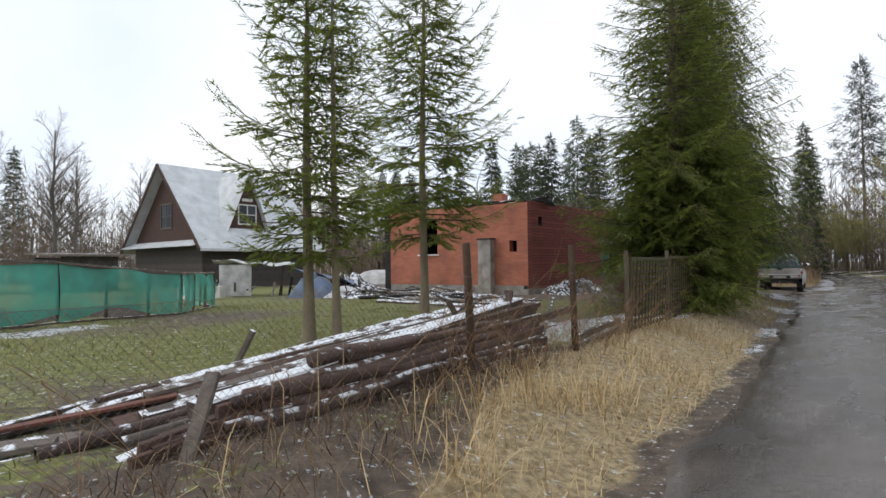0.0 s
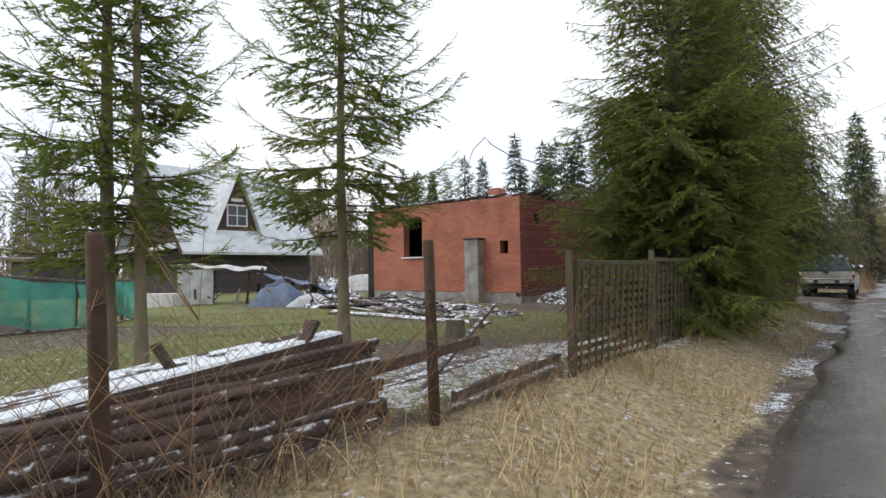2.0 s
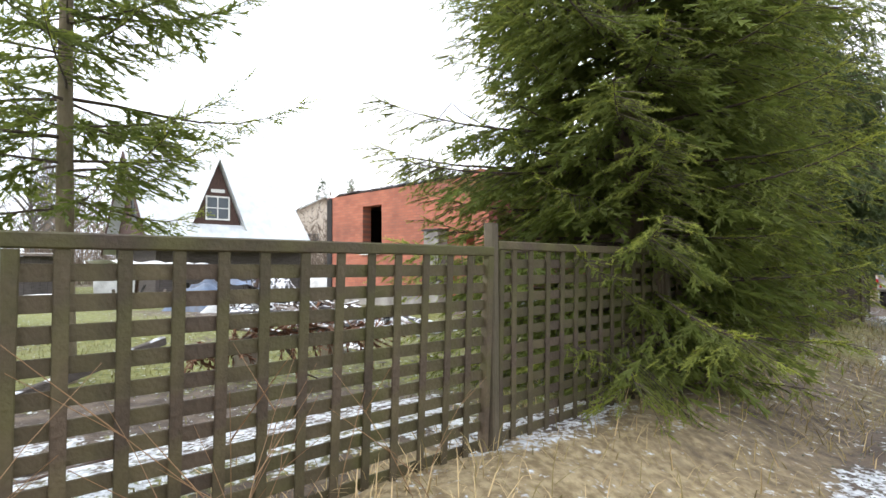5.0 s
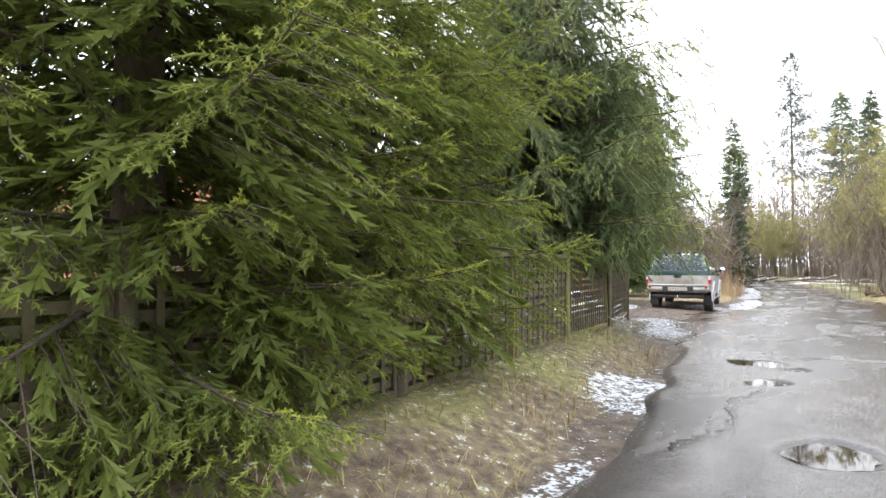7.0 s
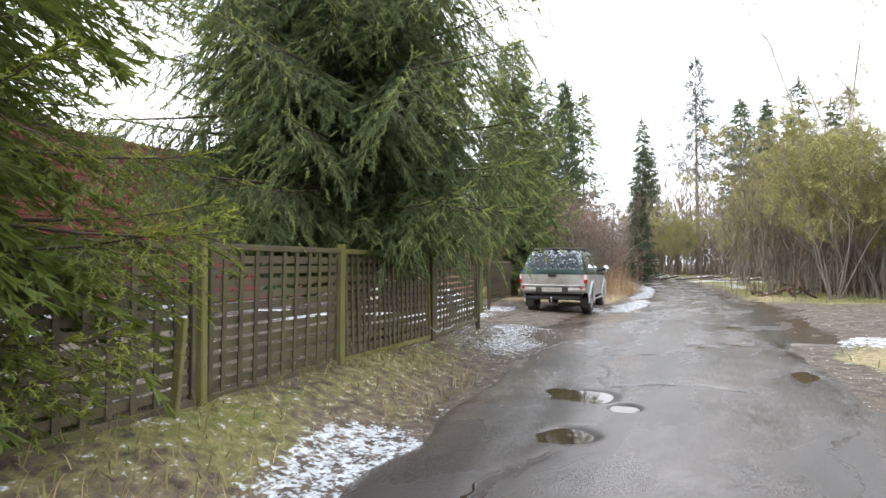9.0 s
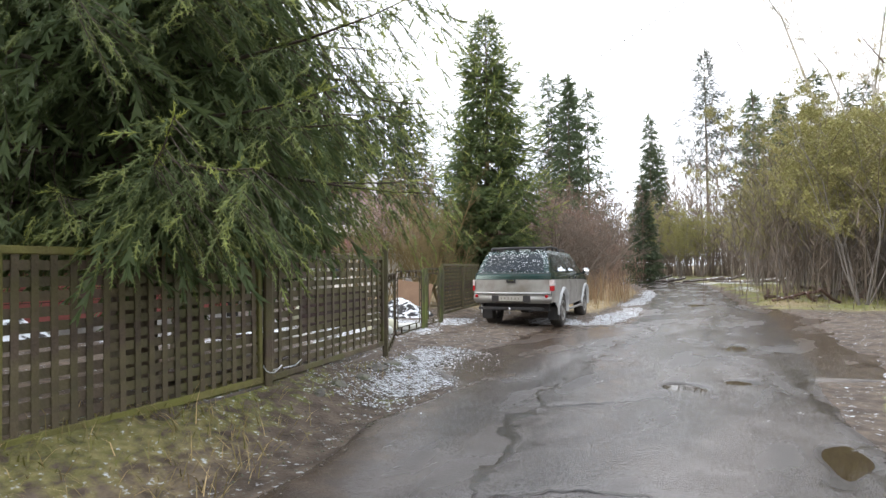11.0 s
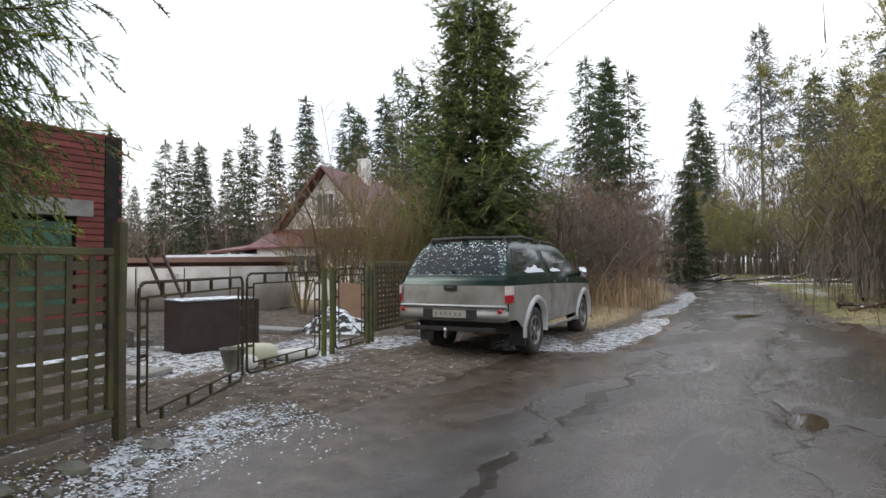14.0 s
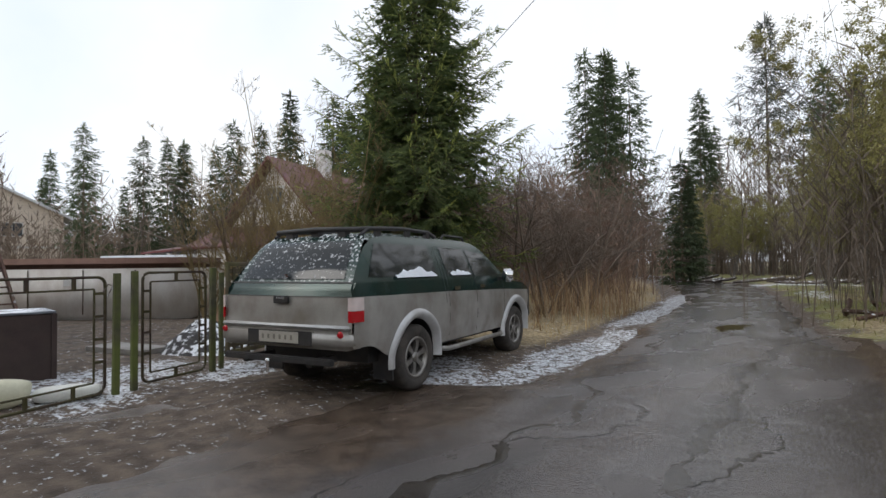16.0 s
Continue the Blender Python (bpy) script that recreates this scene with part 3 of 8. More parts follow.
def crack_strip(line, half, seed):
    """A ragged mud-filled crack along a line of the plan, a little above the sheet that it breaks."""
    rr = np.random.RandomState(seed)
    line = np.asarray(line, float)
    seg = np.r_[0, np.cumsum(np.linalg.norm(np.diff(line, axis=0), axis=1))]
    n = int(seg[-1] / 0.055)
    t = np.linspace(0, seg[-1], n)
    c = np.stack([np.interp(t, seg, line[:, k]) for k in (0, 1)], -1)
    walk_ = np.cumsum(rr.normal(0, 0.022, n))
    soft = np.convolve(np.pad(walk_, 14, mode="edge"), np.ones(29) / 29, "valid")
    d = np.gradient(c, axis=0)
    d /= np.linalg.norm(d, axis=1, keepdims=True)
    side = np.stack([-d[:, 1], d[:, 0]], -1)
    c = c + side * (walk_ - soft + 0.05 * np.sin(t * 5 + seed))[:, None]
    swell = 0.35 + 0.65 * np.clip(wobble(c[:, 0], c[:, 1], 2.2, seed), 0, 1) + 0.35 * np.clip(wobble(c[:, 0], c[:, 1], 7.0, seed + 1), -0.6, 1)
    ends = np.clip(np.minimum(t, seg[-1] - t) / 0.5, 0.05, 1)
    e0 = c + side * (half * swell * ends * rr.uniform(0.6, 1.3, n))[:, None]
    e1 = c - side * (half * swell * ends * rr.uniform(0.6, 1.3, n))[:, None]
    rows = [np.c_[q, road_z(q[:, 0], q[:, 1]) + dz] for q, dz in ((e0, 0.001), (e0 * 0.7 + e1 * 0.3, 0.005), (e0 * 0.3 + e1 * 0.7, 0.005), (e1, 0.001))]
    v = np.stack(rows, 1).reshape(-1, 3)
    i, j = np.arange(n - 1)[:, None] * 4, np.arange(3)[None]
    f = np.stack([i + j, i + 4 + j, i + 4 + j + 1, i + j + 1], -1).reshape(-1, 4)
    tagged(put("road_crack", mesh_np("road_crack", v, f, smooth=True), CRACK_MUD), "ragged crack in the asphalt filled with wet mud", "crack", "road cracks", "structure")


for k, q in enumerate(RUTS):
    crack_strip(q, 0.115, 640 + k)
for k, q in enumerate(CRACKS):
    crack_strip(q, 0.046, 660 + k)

WATER = bpy.data.materials.new("muddy_puddle_water")
WATER.use_nodes = True
_b = WATER.node_tree.nodes["Principled BSDF"]
_b.inputs["Base Color"].default_value = (0.050, 0.035, 0.022, 1)
_b.inputs["Roughness"].default_value, _b.inputs["IOR"].default_value = 0.03, 1.33
for k, (cx, cy, rx, ry) in enumerate(PUDDLES):
    a = np.linspace(0, 2 * np.pi, 40, endpoint=False)
    rad = 1 + 0.16 * np.sin(3 * a + k) + 0.09 * np.sin(7 * a + 2 * k)
    px_, py_ = cx + rx * 1.3 * rad * np.cos(a), cy + ry * 1.3 * rad * np.sin(a)
    near = np.hypot(RX - cx, RY - cy)
    i0 = np.unravel_index(near.argmin(), near.shape)
    level = RZ[i0] + 0.013
    bm = bmesh.new()
    top = [bm.verts.new((x, y, level)) for x, y in zip(px_, py_)]
    bm.faces.new(top)
    low = [bm.verts.new((cx + (x - cx) * 0.8, cy + (y - cy) * 0.8, level - 0.06)) for x, y in zip(px_, py_)]
    for i in range(40):
        bm.faces.new((top[i], low[i], low[(i + 1) % 40], top[(i + 1) % 40]))
    bm.faces.new(low[::-1])
    tagged(part("puddle", bm, WATER), "shallow muddy rain puddle in the road surface", "puddle", "road puddles", "structure")


# ------------------------------------------------------------ grass, straw, weeds, gravel
def blades(name, pts, length, width, lean, material, label, category, tint, bend=0.5, seed=1, kind="stuff"):
    """Bent blades: two quads' worth of triangles each, from the points given."""
    r = np.random.RandomState(seed)
    n = len(pts)
    a = r.uniform(0, 2 * np.pi, n)
    L = length * r.uniform(0.45, 1.3, n)
    tilt = np.clip(np.abs(r.normal(lean, 0.28, n)), 0, 1.45)
    d = np.stack([np.cos(a) * np.sin(tilt), np.sin(a) * np.sin(tilt), np.cos(tilt)], -1)
    t2 = np.clip(tilt + bend * r.uniform(0.3, 1.4, n), 0, 1.75)
    d2 = np.stack([np.cos(a) * np.sin(t2), np.sin(a) * np.sin(t2), np.cos(t2)], -1)
    b = a + np.pi / 2 + r.uniform(-0.6, 0.6, n)
    s = np.stack([np.cos(b), np.sin(b), 0 * b], -1) * (width * r.uniform(0.6, 1.3, n))[:, None] / 2
    p1 = pts + d * (L * 0.55)[:, None]
    p2 = p1 + d2 * (L * 0.45)[:, None]
    v = np.stack([pts - s, pts + s, p1 + s * 0.8, p1 - s * 0.8, p2], 1).reshape(-1, 3)
    o = np.arange(n)[:, None] * 5
    f = np.concatenate([o + [[0, 1, 2]], o + [[0, 2, 3]], o + [[3, 2, 4]]])
    ob = put(name, mesh_np(name, v, f, np.repeat(tint, 5)), material)
    return tagged(ob, label, category, kind=kind)


def scatter(x0, x1, y0, y1, n, keep, seed):
    r = np.random.RandomState(seed)
    x, y = r.uniform(x0, x1, n), r.uniform(y0, y1, n)
    k = keep(x, y, r.uniform(0, 1, n))
    x, y = x[k], y[k]
    return np.stack([x, y, ground_height(x, y) - 0.01], -1)


def clumped(x, y, s, seed):
    return smoothstep(-0.3, 0.7, wobble(x, y, s, seed))


def verge_keep(x, y, u):
    off = road_left(y) - x
    dens = (1 - 0.45 * smoothstep(6.0, 10.0, y) - 0.35 * smoothstep(18.0, 20.0, y)) * (1 - 0.9 * smoothstep(1.5, 1.1, (x - fence_x(y)) + 0.42 * (y + 2.0) * (y > -2)) * (y < 3)) * smoothstep(0.05, 0.3, off + 0.15 * wobble(x, y, 2.0, 57)) * smoothstep(-0.9, -0.2, x - fence_x(y)) * smoothstep(22.4, 20.5, y) * (0.3 + 0.7 * clumped(x, y, 2.2, 51))
    return u < dens * (1 - 0.8 * zones(x, y)[2])


def near_keep(x, y, u):
    off = road_left(y) - x
    return u < smoothstep(0.35, 0.9, off) * smoothstep(-0.6, 0.1, x - fence_x(y)) * smoothstep(3.6, 1.0, y) * clumped(x, y, 3.0, 52) * (1 - 0.85 * smoothstep(1.5, 1.1, (x - fence_x(y)) + 0.42 * (y + 2.0) * (y > -2)))


rs = np.random.RandomState(5)
p = scatter(-6.5, 2.5, -7, 22.5, 90000, verge_keep, 61)
blades("dry_grass", p, 0.25, 0.007, 0.75, STRAW, "flattened pale dry grass on the verge", "grass", np.clip(rs.normal(0.12, 0.2, len(p)) + 0.7 * (rs.uniform(0, 1, len(p)) < 0.16 + 0.72 * smoothstep(5.5, 10, p[:, 1])), 0, 1), 0.6, 62)
p = scatter(-3.0, 2.2, -7, 7.0, 22000, near_keep, 63)
blades("dry_grass", p, 0.50, 0.008, 0.42, STRAW, "tall bleached dry grass tufts beside the chain-link fence", "grass", np.clip(rs.normal(0.0, 0.1, len(p)), 0, 1), 0.9, 64)


def yard_keep(x, y, u):
    s, g, w = zones(x, y)
    return u < g * (1 - w) * smoothstep(0.0, 0.6, fence_x(y) - x) * smoothstep(13.0, 10.5, y + 0.25 * (x + 3))


p = scatter(-17, -1.5, -7, 21, 75000, yard_keep, 65)
blades("grass", p, 0.085, 0.010, 0.55, GRASS, "short wet green and yellowed yard grass", "grass", np.clip(rs.normal(0.35, 0.3, len(p)), 0, 1), 0.5, 66)


def fence_green(x, y, u):
    return u < (0.65 - 0.5 * smoothstep(18.5, 20.0, y)) * smoothstep(0.75, 0.15, np.abs(x - fence_x(y) - 0.25)) * smoothstep(11, 15, y) * smoothstep(23, 21.5, y) * (0.25 + 0.75 * clumped(x, y, 2.5, 53))


p = scatter(-6.6, -2.6, 11, 22.6, 14000, fence_green, 67)
blades("grass", p, 0.14, 0.010, 0.6, GRASS, "green grass along the foot of the fence", "grass", np.clip(rs.normal(0.2, 0.25, len(p)), 0, 1), 0.6, 68)


def right_keep(x, y, u):
    s, g, w = zones(x, y)
    return u < smoothstep(0.3, 0.9, x - road_right(y)) * (0.3 + g) * (1 - smoothstep(23.8, 25.0, y) * smoothstep(37.2, 36.0, y))


p = scatter(-8, 7, 14, 58, 26000, right_keep, 69)
blades("grass", p, 0.16, 0.014, 0.6, GRASS, "rough grass along the road edge", "grass", np.clip(rs.normal(0.45, 0.3, len(p)), 0, 1), 0.6, 70)


def left_far_keep(x, y, u):
    return u < smoothstep(0.6, 1.2, road_left(y) - x) * smoothstep(32, 34, y) * clumped(x, y, 1.5, 54)


p = scatter(-17, -5, 32, 60, 12000, left_far_keep, 71)
blades("dry_grass", p, 0.3, 0.014, 0.5, STRAW, "rough dry grass beyond the parked pickup", "grass", np.clip(rs.normal(0.3, 0.3, len(p)), 0, 1), 0.7, 72)

# tall dry weed stalks next to the pickup
r = np.random.RandomState(73)
n = 1500
wx, wy = r.uniform(-8.6, -6.35, n), r.uniform(33.0, 42.0, n)
wx = wx - 0.17 * (wy - 33.5)
keep = (clumped(wx, wy, 1.4, 55) > r.uniform(0, 0.9, n))
wx, wy = wx[keep], wy[keep]
p = np.stack([wx, wy, ground_height(wx, wy)], -1)
blades("dry_weeds", p, 1.25, 0.014, 0.10, REED, "tall reddish and straw-coloured dry weed stalks", "weeds", np.clip(r.normal(0.35, 0.35, len(p)), 0, 1), 0.35, 74)
# dark brush of dead stalks against the wire fence
r = np.random.RandomState(81)
by = r.uniform(-6, 1.6, 4600)
bx = fence_x(by) + r.uniform(-0.3, 0.9, 4600) * np.clip(1.0 - (by + 2) / 4.5, 0.15, 1.0)
p = np.stack([bx, by, ground_height(bx, by) - 0.01], -1)
blades("dry_weeds", p[::2], 0.27, 0.007, 0.8, BRUSH, "dark tangled dead stalks at the foot of the wire fence", "weeds", np.clip(r.normal(0.1, 0.25, len(p[::2])), 0, 1), 0.8, 82)
# thin leafless bramble stems by the chain-link fence
r = np.random.RandomState(75)
lines = []
for k_ in range(180):
    y = r.uniform(-3.6, 7.0) if k_ < 90 else r.uniform(-0.8, 4.6)
    x = fence_x(y) + (r.uniform(0.0, 0.75) if k_ < 90 else r.uniform(-0.1, 0.5))
    L, a = (r.uniform(0.35, 1.15) if k_ < 90 else r.uniform(0.5, 1.45)), r.uniform(0, 6.28)
    t = np.linspace(0, 1, 5)[:, None]
    d = np.array([math.cos(a) * 0.45, math.sin(a) * 0.45, 1.0])
    q = np.array([x, y, float(ground_height(np.array(x), np.array(y))) - 0.02]) + d * t * L + np.array([math.cos(a), math.sin(a), -0.55]) * t ** 2 * L * r.uniform(0.0, 0.35)
    lines.append((q, np.linspace(0.003, 0.0011, 5)))
    for _k in range(2):
        s = r.randint(1, 4)
        b = a + r.uniform(-1.4, 1.4)
        q2 = q[s] + np.array([math.cos(b), math.sin(b), 0.8]) * np.linspace(0, 1, 3)[:, None] * L * r.uniform(0.2, 0.4)
        lines.append((q2, np.linspace(0.003, 0.001, 3)))
v, f = tube_arrays(lines, 3)
tagged(put("bramble_stems", mesh_np("bramble_stems", v, f), REED), "thin leafless bramble stems among the dry grass", "weeds", kind="stuff")

# stones and gravel at the road edge
r = np.random.RandomState(77)
ico = bmesh.new()
bmesh.ops.create_icosphere(ico, subdivisions=1, radius=1)
iv = np.array([v.co for v in ico.verts])
ifc = np.array([[v.index for v in f.verts] for f in ico.faces])
ico.free()


def pebbles(name, pts, size, material, label, seed):
    r = np.random.RandomState(seed)
    n = len(pts)
    s = size * r.uniform(0.4, 1.5, (n, 1, 1)) * r.uniform(0.6, 1.2, (n, 1, 3)) * np.array([1, 1, 0.6])
    v = pts[:, None, :] + iv[None] * s * r.uniform(0.8, 1.2, (n, len(iv), 1))
    f = (np.arange(n)[:, None, None] * len(iv) + ifc[None]).reshape(-1, 3)
    return tagged(put(name, mesh_np(name, v.reshape(-1, 3), f), material), label, name, kind="stuff")


SNOWY_GRAVEL = shade('snowy_gravel', (0.14, 0.13, 0.12), (0.34, 0.33, 0.32), 0.9, 9, 60, 0.5, snow=0.75, snow_scale=14)
y = r.uniform(-5, 23, 2600)
x = road_left(y) + r.normal(-0.05, 0.22, len(y))
pebbles("gravel", np.stack([x, y, np.maximum(ground_height(x, y), 0.0) + 0.008], -1), 0.009, STONE, "loose gravel along the edge of the asphalt", 78)
sy, sx = r.uniform(20.2, 24, 2600), r.normal(0, 0.38, 2600)
x = -5.0 - 0.25 * (sy - 22) + sx
pebbles("gravel", np.stack([x, sy, np.maximum(ground_height(x, sy), 0.0) + 0.010], -1), 0.013, SNOWY_GRAVEL, "snow-dusted gravel beside the gate", 79)

# ------------------------------------------------------------ conifers
def shoot_mesh(P, D, L, U, tint, rows, wide, material, name, parent, label=""):
    """Needle-clad shoots: at each P along D, L long, a comb of flat needles to both sides and above."""
    n = len(P)
    D = D / (np.linalg.norm(D, axis=1, keepdims=True) + 1e-9)
    S = np.cross(D, U)
    S /= np.linalg.norm(S, axis=1, keepdims=True) + 1e-9
    W = np.cross(S, D)
    tpl, tri, tt = [], [], []
    for k in range(rows):
        s0, s1 = k / rows, (k + 1.25) / rows
        w = wide * (1.0 - 0.55 * (k / rows) ** 1.5)
        for sx, sw in ((1, 0.25), (-1, 0.25), (0.25, 1), (-0.25, -0.8))[: 4 if k % 2 == 0 else 2]:
            b = len(tpl)
            tpl += [(s0, 0, 0), (s1 - 0.05, 0, 0), (s1 + 0.35 / rows, sx * w, sw * w)]
            tri.append((b, b + 1, b + 2))
            tt += [0.0, 0.1, 0.35 + 0.25 * k / rows]
    tpl, tri, tt = np.array(tpl), np.array(tri), np.array(tt)
    scale_w = (0.55 + 0.45 * np.clip(L / L.mean(), 0.5, 1.6))[:, None, None]
    v = P[:, None] + D[:, None] * (tpl[None, :, 0:1] * L[:, None, None]) + scale_w * (S[:, None] * tpl[None, :, 1:2] + W[:, None] * tpl[None, :, 2:3])
    f = (np.arange(n)[:, None, None] * len(tpl) + tri[None]).reshape(-1, 3)
    tn = np.clip(tint[:, None] * 0.75 + tt[None] * tint[:, None] * 1.1, 0, 1)
    return put(name, mesh_np(name, v.reshape(-1, 3), f, tn.ravel()), material, parent, label)


def finger_mesh(P, D, L, U, tint, wide, material, name, parent, seed=0):
    """Dense needle-clad shoots: each a slim core with forward-turned needles all round."""
    r = np.random.RandomState(seed + 900)
    n = len(P)
    D = D / (np.linalg.norm(D, axis=1, keepdims=True) + 1e-9)
    S = np.cross(D, U)
    S /= np.linalg.norm(S, axis=1, keepdims=True) + 1e-9
    W = np.cross(S, D)
    tpl, tri, tt = [(-0.04, 0, 0)], [], [0.0]
    for j in range(3):
        a = 2 * math.pi * j / 3 + 0.4
        tpl.append((0.45, 0.30 * math.cos(a), 0.28 * math.sin(a)))
        tt.append(0.3)
    tpl.append((1.0, 0, 0))
    tt.append(0.75)
    for j in range(3):
        q = (j + 1) % 3
        tri += [(0, 1 + q, 1 + j), (1 + j, 1 + q, 4)]
    # needles: narrow blades turned forward all round the shoot
    for k in range(11):
        s = 0.02 + 0.078 * k
        a = 2.4 * k + 0.3
        w = 1.15 - 0.5 * (k / 10) ** 2
        b = len(tpl)
        tpl += [(s, 0.08, 0), (s + 0.10, -0.08, 0), (s + 0.20, w * math.cos(a), w * math.sin(a) * 0.85)]
        tri.append((b, b + 1, b + 2))
        tt += [0.2, 0.2, 0.45 + 0.025 * k]
    tpl, tri, tt = np.array(tpl), np.array(tri), np.array(tt)
    ww = wide * r.uniform(0.75, 1.25, n)[:, None, None]
    v = P[:, None] + D[:, None] * (tpl[None, :, 0:1] * L[:, None, None]) + ww * (S[:, None] * tpl[None, :, 1:2] + W[:, None] * tpl[None, :, 2:3])
    v[:, 4, 2] -= 0.08 * L
    f = (np.arange(n)[:, None, None] * len(tpl) + tri[None]).reshape(-1, 3)
    tn = np.clip(tint[:, None] * 0.75 + tt[None] * tint[:, None] * 1.1, 0, 1)
    return put(name, mesh_np(name, v.reshape(-1, 3), f, tn.ravel(), smooth=True), material, parent)


def conifer(name, m, height, radius, first, label, group="", seed=1, whorl=0.34, per=6, twig_gap=0.085, sub_gap=0.07, rows=5, wide=0.017, shoot=0.11,
            droop=0.35, hang=0.35, lift=0.12, needles=None, bark=None, taper=0.85, trunk_r=0.14, detail_top=99.0, patchy=0.0, limbs=True, inner=True, side=None, fingers=False, jitter=0.5, spread=(0.62, 1.12), fan=0.42, fan_max=0.62, fan_pow=0.75):
    """A spruce: tapered trunk, whorls of drooping limbs, side twigs, needle shoots."""
    r = np.random.RandomState(seed)
    root = thing(name, m, label, "tree", group)
    lean = r.normal(0, 0.006, 2)
    th = np.linspace(-0.15, height, 16)
    tp = np.stack([lean[0] * th + 0.02 * np.sin(th * 0.9 + seed), lean[1] * th + 0.02 * np.cos(th * 0.7), th], -1)
    tr = trunk_r * (1 - th / (height * 1.02)).clip(0.02) ** 0.85
    tr[:2] *= np.array([1.35, 1.12])
    tubes("trunk", [(tp, tr)], 12, bark or BARK, root)
    P, D, L, U, T, wood, IP, ID = [], [], [], [], [], [], [], []
    h = first
    while h < height - 0.25:
        rel = (h - first) / (height - first)
        full = radius * (1 - rel) ** taper * (0.72 + 0.28 * min(1, (h - first) / 0.8))
        k0 = r.uniform(0, 6.28)
        k = max(3, int(round(per * (1 if rel < 0.8 else 0.8))))
        dense = 1.0 if h < detail_top else 0.5
        for j in range(k):
            if patchy and r.uniform() < patchy:
                continue
            az = k0 + 6.283 * j / k + r.normal(0, 0.22)
            LB = full * r.uniform(*spread)
            if side is not None:
                LB *= side(az, h)
            if LB < 0.12:
                continue
            hh = h + r.uniform(-jitter, jitter) * whorl
            dr = droop * r.uniform(0.6, 1.4) * (1 - 0.9 * rel) - 0.32 * rel
            out = np.array([math.cos(az), math.sin(az), 0.0])
            cross = np.array([-math.sin(az), math.cos(az), 0.0])
            s = np.linspace(0, 1, 7)
            cur = r.normal(0, 0.07)
            c = out[None] * (LB * s)[:, None] + cross[None] * (cur * LB * s ** 2)[:, None]
            c[:, 2] = hh + LB * (0.10 * s - dr * s ** 1.6 + lift * s ** 3)
            c[:, :2] += lean * hh
            wood.append((c, np.linspace(0.008 + 0.007 * LB, 0.002, 7)))
            n = max(4, int(LB * 2 / (twig_gap / dense)))
            st = np.sort(r.uniform(0.10, 1.0, n))
            pos = np.stack([np.interp(st, s, c[:, q]) for q in range(3)], -1)
            tan = out[None] + np.array([0, 0, 1.0])[None] * (0.10 - 1.6 * dr * st ** 0.6 + 3 * lift * st ** 2)[:, None]
            sg = np.where(np.arange(n) % 2 == 0, 1.0, -1.0)
            fw = r.uniform(0.55, 1.0, n)
            dirs = tan * fw[:, None] + cross[None] * (sg * r.uniform(0.55, 1.0, n))[:, None]
            dirs[:, 2] -= hang * r.uniform(0.3, 1.5, n)
            dirs /= np.linalg.norm(dirs, axis=1, keepdims=True)
            lt = np.clip(LB * fan * (1.06 - st) ** fan_pow * r.uniform(0.5, 1.15, n), 0.06, fan_max)
            ends = pos + dirs * lt[:, None]
            ends[:, 2] -= hang * 0.35 * lt
            if limbs:
                for a, b, q in zip(pos[::2], ends[::2], lt[::2]):
                    if q > 0.14:
                        wood.append((np.stack([a, (a + b) / 2 + [0, 0, 0.02 * q], b]), np.array([0.004, 0.003, 0.0015])))
            # shoots along every side twig
            ns = np.maximum(2, (lt / (sub_gap / dense)).astype(int))
            idx = np.repeat(np.arange(n), ns)
            loc = (np.concatenate([np.arange(q) for q in ns]) + r.uniform(0, 1, len(idx))) / ns[idx]
            sp = pos[idx] + (ends - pos)[idx] * loc[:, None]
            sc = np.cross(dirs[idx], [0, 0, 1.0])
            sd = dirs[idx] * r.uniform(0.6, 1.0, len(idx))[:, None] + sc * np.where(r.uniform(0, 1, len(idx)) < 0.5, 1, -1)[:, None] * r.uniform(0.15, 0.9, len(idx))[:, None]
            sd[:, 2] -= hang * r.uniform(0.0, 1.0, len(idx))
            if inner:
                q = (st[idx] < 0.55) & (r.uniform(0, 1, len(idx)) < 0.28)
                IP.append(sp[q])
                ID.append(sd[q])
            P.append(sp)
            D.append(sd)
            L.append(shoot * r.uniform(0.6, 1.3, len(idx)) / dense ** 0.6)
            # needles along the limb itself, towards its tip
            if limbs:
                na = max(4, int(LB * 0.75 / (shoot * 0.45)))
                sa = r.uniform(0.28, 1.0, na)
                P.append(np.stack([np.interp(sa, s, c[:, q]) for q in range(3)], -1))
                D.append(out[None] + cross[None] * r.normal(0, 0.35, na)[:, None] + np.array([0, 0, 1.0])[None] * (0.15 - 1.4 * dr * sa ** 0.6 + 3 * lift * sa ** 2 + r.normal(0, 0.25, na))[:, None])
                L.append(shoot * r.uniform(0.8, 1.3, na))
                tip_t = np.clip(sa * r.uniform(0.3, 1.1, na), 0, 1)
            young = np.clip((st[idx] - 0.25) * 0.9, 0, 1) * np.clip(loc * 1.1, 0.2, 1)
            T.append(np.clip(young * r.uniform(0.3, 1.15, len(idx)), 0, 1))
            if limbs:
                T.append(tip_t)
        h += whorl * r.uniform(0.8, 1.2) * (1 - 0.35 * rel)
    # leader
    q = np.linspace(height - 0.5, height + 0.2, 8)
    P.append(np.stack([q * 0 + lean[0] * height, q * 0 + lean[1] * height, q], -1))
    D.append(np.tile([0.0, 0.0, 1.0], (8, 1)) + r.normal(0, 0.25, (8, 3)))
    L.append(np.full(8, shoot))
    T.append(np.full(8, 0.5))
    P, D, L, T = np.concatenate(P), np.concatenate(D), np.concatenate(L), np.concatenate(T)
